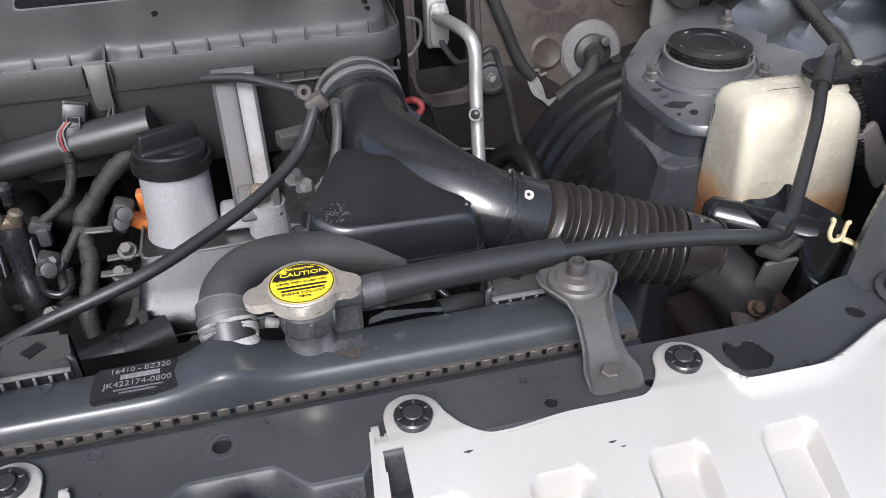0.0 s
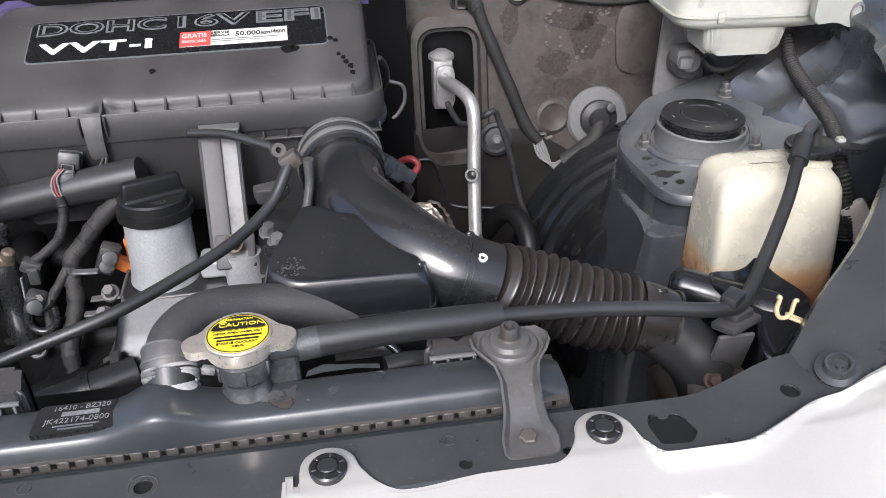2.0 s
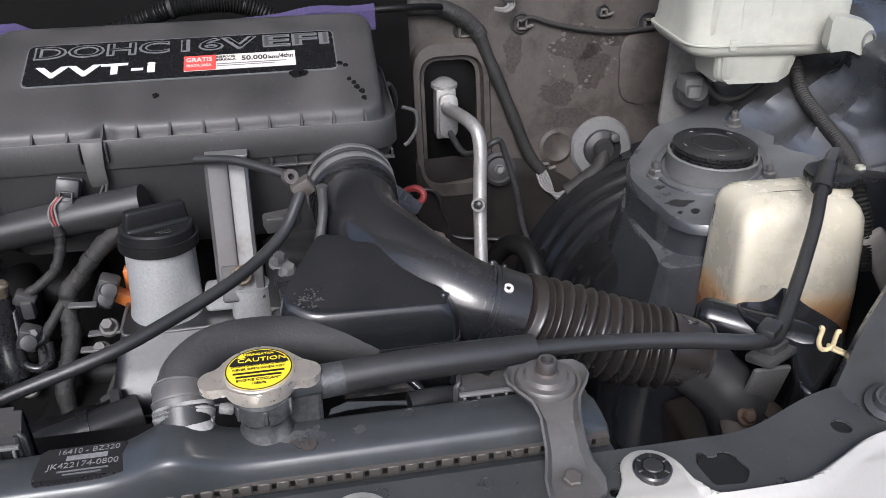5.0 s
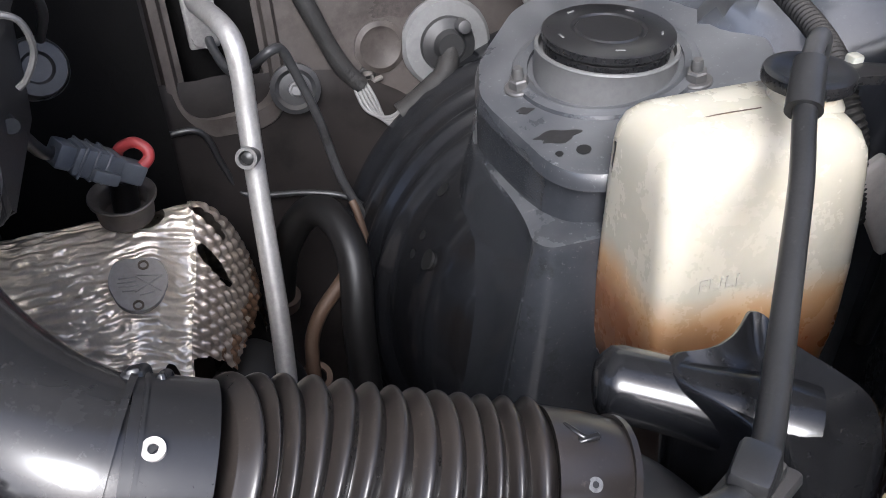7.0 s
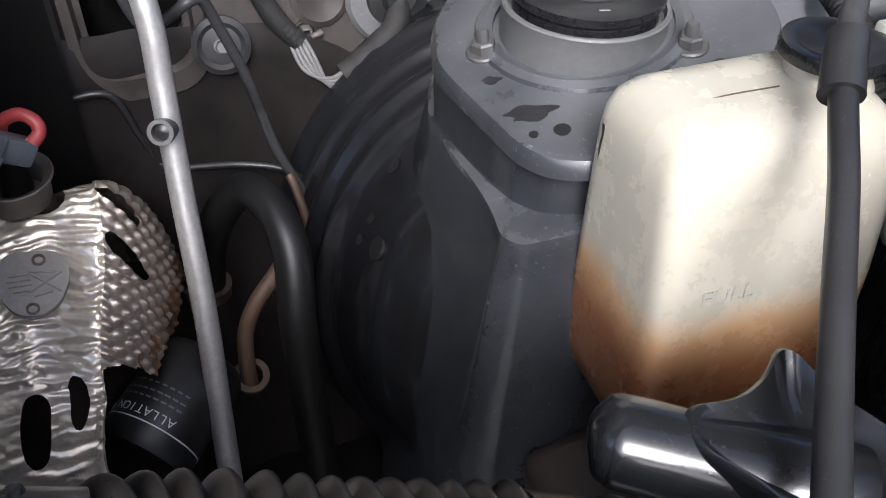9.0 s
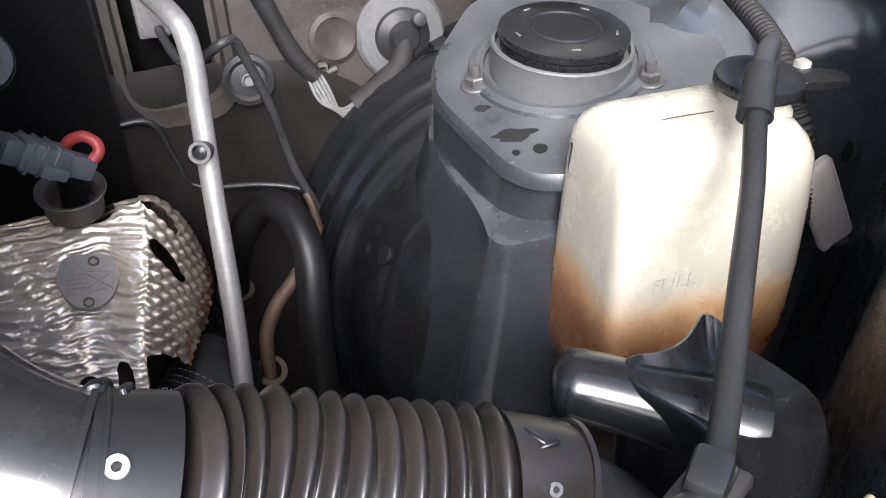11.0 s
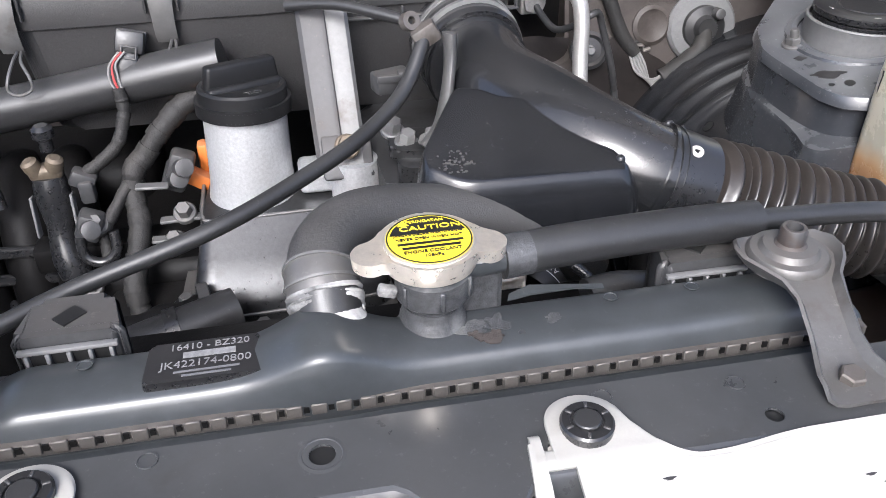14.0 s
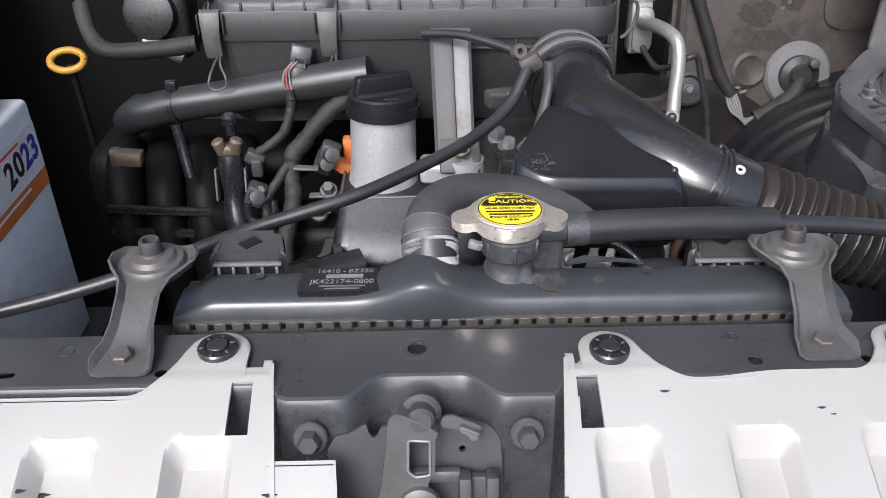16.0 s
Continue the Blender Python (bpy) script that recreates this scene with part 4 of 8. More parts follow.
# ---- air cleaner ----
def air_cleaner():
    o = thing("air_cleaner", (-0.04, 0.55, 0.0), "large black plastic air cleaner box with a clipped lid", "air cleaner")
    x0, x1, yf, yb = -0.256, 0.170, 0.425, 0.618
    out = round_outline([(x0, yf), (x1, yf), (x1 + 0.005, yb), (x0, yb)], 0.03, 6)
    part("base", prism([(x * 0.975 - 0.001, y * 0.98 + 0.011) for x, y in out], -0.03, 0.068, 0.008, 3, shrink=0.94), LID, o)
    # lid: deep lip, a channel behind it, then the wall and the sloping crown with a jog in its front
    fine = []
    for p, q in zip(out, out[1:] + out[:1]):
        n_ = max(1, int(math.dist(p, q) / 0.006))
        fine += [(p[0] + (q[0] - p[0]) * k / n_, p[1] + (q[1] - p[1]) * k / n_) for k in range(n_)]
    cx, cy, hx, hy = -0.043, 0.5215, 0.2135, 0.0965

    def crown(y):
        return 0.0955 + 0.366 * (y - 0.431)

    def jog(x):
        return 0.0035 * smooth01((x + 0.128) / 0.012) + 0.006 * math.exp(-((x + 0.117) / 0.009) ** 2)
    bm = bmesh.new()
    rows = []
    for d, z, top in ((0.001, 0.0605, 0), (-0.0006, 0.0615, 0), (-0.0008, 0.063, 0), (-0.0002, 0.0905, 0), (0.0004, 0.0915, 0), (0.0016, 0.0915, 0), (0.0022, 0.0905, 0), (0.0026, 0.0860, 0), (0.0095, 0.0850, 0), (0.0108, 0.0865, 0), (0.0118, -0.0075, 1), (0.0130, -0.0040, 1), (0.0150, -0.0016, 1), (0.0185, -0.0003, 1), (0.0240, 0.0004, 1), (0.0320, 0.0006, 1), (0.045, 0.0008, 1), (0.065, 0.0010, 1), (0.088, 0.0010, 1)):
        ring = []
        for x, y in fine:
            xx, yy = cx + (x - cx) * (1 - d / hx), cy + (y - cy) * (1 - d / hy)
            if d > 0.009:
                yy += jog(xx) * smooth01((0.470 - yy) / 0.03)
            ring.append(bm.verts.new((xx, yy, crown(yy) + z if top else z)))
        rows.append(ring)
    for a, b in zip(rows, rows[1:]):
        for i in range(len(a)):
            j = (i + 1) % len(a)
            bm.faces.new((a[i], a[j], b[j], b[i]))
    bm.faces.new(rows[-1])
    lid = part("lid", bm, LID, o, "grained dark grey lid", angle=50)
    # triangular gussets between the lip and the crown
    for i in range(13):
        x = -0.2470 + i * 0.0321
        g = bmesh.new()
        back = 0.4375 + jog(x)
        vs = [g.verts.new((x + sx * w, y, z)) for sx in (-1, 1) for y, z, w in ((0.4270, 0.0890, 0.0011), (back, 0.0840, 0.0022), (back + 0.0025, crown(back) - 0.0008, 0.0012))]
        for f in ((0, 1, 2), (3, 5, 4), (0, 3, 4, 1), (1, 4, 5, 2), (2, 5, 3, 0)):
            g.faces.new([vs[k] for k in f])
        part("gusset", g, LID, lid)
    # water drops and dirt spots on the lid
    for x, y, r in ((0.0740, 0.4990, 0.0075), (0.0805, 0.4990, 0.0050), (0.1200, 0.5120, 0.0030), (0.1260, 0.5080, 0.0026), (0.1275, 0.4860, 0.0022), (0.1320, 0.4800, 0.0024), (0.1345, 0.4730, 0.0028), (0.1390, 0.4660, 0.0030), (0.1400, 0.4560, 0.0026), (-0.0690, 0.4790, 0.0032)):
        spot_ = [(r * math.cos(t) * (1 + 0.22 * math.sin(3 * t + x * 80)), r * 0.9 * math.sin(t) * (1 + 0.2 * math.sin(2 * t + y * 90))) for t in [2 * math.pi * k / 18 for k in range(18)]]
        part("wet_spot", prism(spot_, -0.002, 0.0016, 0, 1, Matrix.Translation((x, y, crown(y) + 0.001)) @ Matrix.Rotation(math.atan(0.366), 4, "X")), WET, lid, "dark wet spot")
    part("ledge", box(0.150, 0.006, 0.0022, Matrix.Translation((0.090, 0.4240, 0.0520)), 0.0006, 1), GREYP, o, "pale moulded ledge")
    for i in range(7):
        part("rib", box(0.0018, 0.006, 0.009, Matrix.Translation((0.016 + i * 0.0245, 0.4245, 0.0560)), 0.0004, 1), GREYP, o)
    # name panel
    sl = math.atan(0.366)

    def on_lid(x, y, lift=0.0):
        return Matrix.Translation((x, y, crown(y) + 0.001 + lift)) @ Matrix.Rotation(sl, 4, "X")
    frame_ = part("name_panel", prism(round_outline([(-0.160, -0.035), (0.160, -0.035), (0.160, 0.035), (-0.160, 0.035)], 0.008), -0.002, 0.0010, 0.0008, 1, on_lid(-0.042, 0.5355)), GPRINT, o, "raised frame of the name panel")
    part("name_field", prism(round_outline([(-0.1585, -0.0335), (0.1585, -0.0335), (0.1585, 0.0335), (-0.1585, 0.0335)], 0.007), -0.002, 0.0014, 0.0004, 1, on_lid(-0.042, 0.5355)), NAMEBLACK, frame_, "black name field")
    for text, x, w in (("DOHC", -0.1265, 0.137), ("16V", -0.0115, 0.080), ("EFI", 0.0765, 0.072)):
        words(text, 0.0275, on_lid(x, 0.5525, 0.0017), GPRINT, frame_, 0.0003, offset=0.0011, wide=w)
        words(text, 0.0275, on_lid(x, 0.5525, 0.0021), GREYP if text == "EFI" else NAMEBLACK, frame_, 0.0003, offset=-0.0004, wide=w - 0.0040)
    for text, x, w in (("V", -0.1735, 0.0330), ("V", -0.1420, 0.0330), ("T", -0.1120, 0.0270), ("-", -0.0890, 0.0120), ("i", -0.0750, 0.0085)):
        words(text, 0.0235, on_lid(x, 0.5215, 0.0018), WPRINT, frame_, 0.0003, offset=0.0008, wide=w)
    st = part("sticker", prism([(-0.058, -0.0125), (0.058, -0.0125), (0.058, 0.0125), (-0.058, 0.0125)], 0.0014, 0.0018, 0, 1, on_lid(0.016, 0.524)), PAPER, o, "red and white service sticker")
    part("red_field", prism([(-0.058, -0.0123), (-0.025, -0.0123), (-0.025, 0.0123), (-0.058, 0.0123)], 0.0019, 0.0021, 0, 1, on_lid(0.016, 0.524)), REDP, st)
    words("GRATIS", 0.0098, on_lid(-0.0265, 0.5280, 0.0023), PAPER, st, offset=0.0002, wide=0.0265)
    words("BIAYA JASA", 0.0062, on_lid(-0.0265, 0.5190, 0.0023), PAPER, st, offset=0.0001, wide=0.0255)
    words("50.000", 0.0105, on_lid(0.0310, 0.5268, 0.0023), FLATBLACK, st, offset=0.0002, wide=0.0270)
    words("km", 0.0080, on_lid(0.0505, 0.5262, 0.0023), FLATBLACK, st, offset=0.0002, wide=0.0095)
    words("/4thn", 0.0100, on_lid(0.0640, 0.5272, 0.0023), FLATBLACK, st, offset=0.0002, wide=0.0160)
    words("SERVIS", 0.0050, on_lid(0.0010, 0.5310, 0.0023), FLATBLACK, st, offset=0.0001, wide=0.0200)
    words("BERKALA", 0.0050, on_lid(0.0010, 0.5262, 0.0023), FLATBLACK, st, offset=0.0001, wide=0.0210)
    part("print_line", box(0.072, 0.0012, 0.0002, on_lid(0.028, 0.5200, 0.0022), 0), GPRINT, st)
    part("print_line", box(0.060, 0.0010, 0.0002, on_lid(0.022, 0.5170, 0.0022), 0), GPRINT, st)
    # spring clips
    for x in (-0.1265, -0.2440):
        c = part("spring_clip", ribbon([[(x - w, y, z), (x - w * 0.5, y - 0.0012, z), (x + w * 0.5, y - 0.0012, z), (x + w, y, z)] for w, y, z in ((0.0095, 0.4300, 0.0925), (0.0100, 0.4255, 0.0945), (0.0100, 0.4215, 0.0920), (0.0095, 0.4185, 0.0830), (0.0088, 0.4170, 0.0720), (0.0085, 0.4170, 0.0600), (0.0085, 0.4185, 0.0520), (0.0080, 0.4220, 0.0455))], 0.0012), BRACKET, o, "worn steel spring clip")
        part("wire_loop", tube([(x + 0.0030, 0.4205, 0.0470), (x + 0.0015, 0.4060, 0.0440), (x - 0.0020, 0.3940, 0.0345), (x - 0.0030, 0.3920, 0.0265), (x + 0.0045, 0.3915, 0.0225), (x + 0.0140, 0.3920, 0.0265), (x + 0.0142, 0.3935, 0.0355), (x + 0.0080, 0.4050, 0.0440), (x + 0.0060, 0.4205, 0.0470)], 0.0013, 8, 6), BRACKET, c)
        for dx in (-0.0125, 0.0125):
            part("guide", box(0.0022, 0.008, 0.020, Matrix.Translation((x + dx, 0.4235, 0.0800)), 0.0006, 1), LID, lid)
    part("side_clip", tube([(0.178, 0.45, 0.095), (0.192, 0.452, 0.088), (0.194, 0.455, 0.07), (0.186, 0.455, 0.055), (0.180, 0.455, 0.05)], 0.002, 8, 5), BRACKET, o)
    # sensor plug on the front
    M = Matrix.Translation((-0.1555, 0.414, 0.046)) @ Matrix.Rotation(0.22, 4, "Y") @ Matrix.Rotation(-0.35, 4, "X")
    s = part("sensor_plug", merge(box(0.022, 0.018, 0.018, M @ Matrix.Translation((0, 0, 0.004)), 0.003), box(0.017, 0.016, 0.020, M @ Matrix.Translation((-0.001, -0.003, -0.014)), 0.002), box(0.024, 0.006, 0.008, M @ Matrix.Translation((0, 0.006, 0.010)), 0.002)), RUBBER, o, "dusty black sensor plug")
    for dx, dz, w, h in ((-0.0055, -0.004, 0.0016, 0.009), (0.0055, -0.004, 0.0016, 0.009), (0, 0.0005, 0.0125, 0.0016), (0, -0.0085, 0.0125, 0.0016)):
        part("lock_tab", box(w, 0.003, h, M @ Matrix.Translation((dx, -0.0105, dz)), 0.0004, 1), GREYP, s)
    return o


air_cleaner()
rows = []
for i in range(30):
    x = -0.262 + 0.0150 * i
    z = 0.1465 + 0.0105 * smooth01((x - 0.005) / 0.10) + 0.0100 * math.exp(-((x + 0.240) / 0.016) ** 2) + 0.0012 * math.sin(x * 75)
    rows.append([(x, 0.632, 0.128), (x, 0.634, z - 0.006), (x, 0.640, z), (x, 0.652, z - 0.004), (x, 0.662, 0.128)])
single("purple_cloth", ribbon(rows, 0.002), PURPLE, "purple cloth tucked behind the air cleaner", "cloth")
tb = thing("throttle_body", (-0.32, 0.53, 0.03), "grey cast throttle body beside the air cleaner", "throttle body")
part("housing", merge(box(0.062, 0.060, 0.080, Matrix.Translation((-0.322, 0.540, 0.052)), 0.010, 3), lathe([(0.028, -0.02), (0.030, 0.0), (0.028, 0.010), (0.022, 0.012), (0, 0.012)], axis_pose((-0.330, 0.512, 0.066), (-0.1, -1, 0.2)), 28)), COVER, tb)
part("cover_plate", prism(round_outline([(-0.026, -0.030), (0.024, -0.030), (0.024, 0.028), (-0.026, 0.028)], 0.008), 0, 0.006, 0.002, 2, Matrix.Translation((-0.318, 0.535, 0.092))), PALEPLASTIC, tb, "pale grey cover plate")
for x, y in ((-0.338, 0.512), (-0.300, 0.512), (-0.300, 0.555)):
    part("bolt", hexbolt(0.0050, 0.006, Matrix.Translation((x, y, 0.0975)), 1.4), STEEL, tb)
part("pipe_stub", tube([(-0.300, 0.500, 0.020), (-0.318, 0.498, 0.030), (-0.340, 0.505, 0.036)], 0.0085, 16, 5), STEEL, tb, "bright pipe stub")
cd = thing("corrugated_conduit", (-0.03, 0.70, 0.145), "black corrugated wiring conduit behind the air cleaner", "conduit")
part("conduit", tube([(-0.150, 0.705, 0.120), (-0.0967, 0.700, 0.1400), (-0.0664, 0.698, 0.1500), (-0.0296, 0.697, 0.1535), (0.0066, 0.698, 0.1515), (0.0416, 0.700, 0.1370), (0.060, 0.705, 0.110)], lambda f: 0.0112 + 0.0011 * math.sin(f * 400), 16, 40), DARKRUBBER, cd)
part("band", tube([(-0.0700, 0.698, 0.1493), (-0.0660, 0.698, 0.1502)], 0.0128, 18, 2), TAPE, cd)
vh = thing("vacuum_pipe", (0.20, 0.745, 0.125), "thin dark vacuum pipe along the bulkhead", "pipe")
part("pipe", tube([(0.120, 0.742, 0.118), (0.185, 0.740, 0.1250), (0.225, 0.746, 0.1240), (0.258, 0.775, 0.1170), (0.285, 0.815, 0.1060)], 0.0050, 12, 6), DARKRUBBER, vh)


def intake_elbow():
    o = thing("intake_duct", (0.16, 0.30, -0.03), "smooth black plastic intake elbow with a banded joint", "air duct")
    path = [(0.1190, 0.424, 0.0200), (0.1190, 0.388, 0.0190), (0.1225, 0.336, 0.0185), (0.1430, 0.286, 0.0180), (0.1735, 0.2440, 0.0090), (0.2050, 0.2215, -0.0030), (0.2380, 0.2160, -0.0165)]
    radii = (0.0425, 0.0415, 0.0400, 0.0385, 0.0372, 0.0360, 0.0355)

    def girth(f):
        k = min(5, int(f * 6))
        return radii[k] + (radii[k + 1] - radii[k]) * (f * 6 - k)
    part("elbow", tube(path, girth, 48, 12), GLOSS, o, angle=60)
    part("collar", tube([(0.1165, 0.432, 0.0260), (0.1175, 0.410, 0.0250), (0.1190, 0.392, 0.0215)], lambda f: 0.0450 + 0.0008 * math.cos(f * 22), 40, 10), BLACK, o)
    for y, w, r in ((0.4225, 0.0050, 0.0464), (0.4040, 0.0036, 0.0462)):
        part("clamp_band", tube([(0.1172, y, 0.0256), (0.1176, y - w, 0.0252)], r, 44, 2), STEEL, o, "thin worn steel clamp band")
    part("swage", tube([(0.1190, 0.384, 0.0190), (0.1192, 0.378, 0.0190)], 0.0432, 44, 2), GLOSS, o)
    part("seam", tube([(0.2085, 0.2207, -0.0043), (0.2110, 0.2200, -0.0053)], 0.0384, 44, 2), GLOSS, o)
    part("joint_band", tube([(0.2115, 0.2199, -0.0055), (0.2240, 0.2180, -0.0105), (0.2400, 0.2160, -0.0172)], 0.0374, 44, 5), BLACK, o)
    part("band_rib", tube([(0.2150, 0.2193, -0.0068), (0.2165, 0.2191, -0.0074)], 0.0381, 44, 2), BLACK, o)
    ax = Vector((0.02, -0.46, 0.89)).normalized()
    spot = Vector((0.2290, 0.2172, -0.0126)) + ax * 0.0392
    part("marker", lathe([(0.0044, -0.003), (0.0044, 0.0006), (0.0020, 0.0008), (0.0019, -0.001), (0, -0.001)], axis_pose(spot, ax), 20), PAPER, o, "round pale marker dot")
    part("marker_hole", lathe([(0.0019, 0.0), (0.0019, 0.0007), (0, 0.0007)], axis_pose(spot, ax), 3), FLATBLACK, o)
    for x, y, z, w in ((0.2035, 0.2400, 0.0245, 0.013), (0.2255, 0.2370, 0.0185, 0.010), (0.2350, 0.2345, 0.0150, 0.006)):
        part("lug", merge(box(w, 0.014, 0.014, Matrix.Translation((x, y, z)) @ Matrix.Rotation(radians(-30), 4, "X") @ Matrix.Rotation(radians(-14), 4, "Z"), 0.003, 3), box(w * 0.6, 0.006, 0.020, Matrix.Translation((x, y - 0.004, z)) @ Matrix.Rotation(radians(-30), 4, "X"), 0.002)), BLACK, o, "moulded latch lug")
    return o


intake_elbow()


def corrugated():
    o = thing("corrugated_hose", (0.31, 0.20, -0.08), "dusty black corrugated intake hose", "air hose")
    path = [(0.2390, 0.2165, -0.0172), (0.2560, 0.2170, -0.0245), (0.2786, 0.2141, -0.0310), (0.3106, 0.2055, -0.0400), (0.3453, 0.1988, -0.0500), (0.3760, 0.1915, -0.0550)]
    n = 13

    def girth(f):
        swell = (0.5 - 0.5 * math.cos(2 * math.pi * n * f)) ** 0.62
        return 0.0348 + 0.0060 * swell + 0.0008 * math.sin(math.pi * f) - 0.0032 * f
    part("bellows", tube(path, girth, 52, 46, lean=lambda f: Vector((0, 0, -0.22 * (1 - f)))), RIB, o, angle=60)
    part("end_cuff", tube([(0.3740, 0.1920, -0.0540), (0.3900, 0.1885, -0.0580), (0.4060, 0.1850, -0.0640)], lambda f: 0.0338 - 0.0030 * f, 40, 6), RIB, o)
    part("cuff_bead", tube([(0.4040, 0.1855, -0.0632), (0.4068, 0.1848, -0.0642)], 0.0328, 40, 2), RIB, o)
    ax = Vector((0.0, -0.62, 0.78)).normalized()
    spot = Vector((0.3900, 0.1885, -0.0585)) + ax * 0.0326
    part("marker", lathe([(0.0032, -0.003), (0.0032, 0.0007), (0.0015, 0.0009), (0.0014, -0.001), (0, -0.001)], axis_pose(spot, ax), 20), DIMPRINT, o, "dirty pale marker dot")
    part("marker_hole", lathe([(0.0014, 0.0), (0.0014, 0.0008), (0, 0.0008)], axis_pose(spot, ax), 10), FLATBLACK, o)
    part("wedge_mark", merge(box(0.0025, 0.012, 0.003, Matrix.Translation((0.3905, 0.1900, -0.0245)) @ Matrix.Rotation(0.5, 4, "Z"), 0.0006, 1), box(0.010, 0.003, 0.003, Matrix.Translation((0.3950, 0.1850, -0.0255)), 0.0006, 1)), BLACK, o)
    return o


corrugated()


def snorkel():
    """Horn and scoop moulded in one piece, and the flattened outlet that the hose runs into."""
    o = thing("intake_snorkel", (0.46, 0.19, -0.10), "glossy black moulded intake snorkel", "air duct")
    part("outlet", tube([(0.396, 0.1840, -0.0660), (0.416, 0.174, -0.0800), (0.434, 0.160, -0.1020), (0.450, 0.150, -0.15)], lambda f: 0.0285 + 0.002 * f, 36, 8), RUBBER, o, "smooth outlet neck")
    part("horn", tube([(0.4290, 0.2440, -0.0600), (0.4310, 0.2428, -0.0600), (0.4345, 0.2405, -0.0602), (0.4400, 0.2370, -0.0606), (0.4600, 0.2230, -0.0625), (0.4850, 0.2050, -0.0660), (0.5150, 0.1830, -0.0700)], lambda f: 0.0015 + 0.0180 * min(1.0, max(0.0, 1 - (1 - min(1, f / 0.135)) ** 2.4)) ** 0.5 + 0.0050 * smooth01((f - 0.35) / 0.6), 40, 12), SHINY, o, angle=70)
    plan = round_outline([(0.462, 0.2335), (0.486, 0.2285), (0.503, 0.2335), (0.5155, 0.2425), (0.5215, 0.2390), (0.5255, 0.2160), (0.5330, 0.1960), (0.5385, 0.1760), (0.5270, 0.1510), (0.4980, 0.1260), (0.4735, 0.1080), (0.4660, 0.1180), (0.4680, 0.1350), (0.4770, 0.1600), (0.4700, 0.1900), (0.4560, 0.2150)], 0.012, 6)
    cx, cy = 0.500, 0.188
    bm = bmesh.new()
    g = []
    for k, z in ((0.90, -0.130), (0.95, -0.095), (0.985, -0.066), (1.0, -0.052), (1.002, -0.047), (0.985, -0.0435), (0.94, -0.0420), (0.86, -0.0445), (0.70, -0.0490), (0.45, -0.0520), (0.18, -0.0530)):
        ring = []
        for x, y in plan:
            lift = 0.0045 * math.exp(-(((x - 0.516) / 0.014) ** 2 + ((y - 0.241) / 0.016) ** 2)) * smooth01((k - 0.75) / 0.2) * smooth01((z + 0.07) / 0.02)
            fall = 0.30 * max(0.0, 0.165 - (cy + (y - cy) * k))
            ring.append(bm.verts.new((cx + (x - cx) * k, cy + (y - cy) * k, z + lift - fall)))
        g.append(ring)
    for a, b in zip(g, g[1:]):
        for i in range(len(a)):
            j = (i + 1) % len(a)
            bm.faces.new((a[i], a[j], b[j], b[i]))
    bm.faces.new(g[0])
    bm.faces.new(g[-1])
    part("scoop", bm, SHINY, o, "flared scoop mouth", angle=70)
    return o


snorkel()


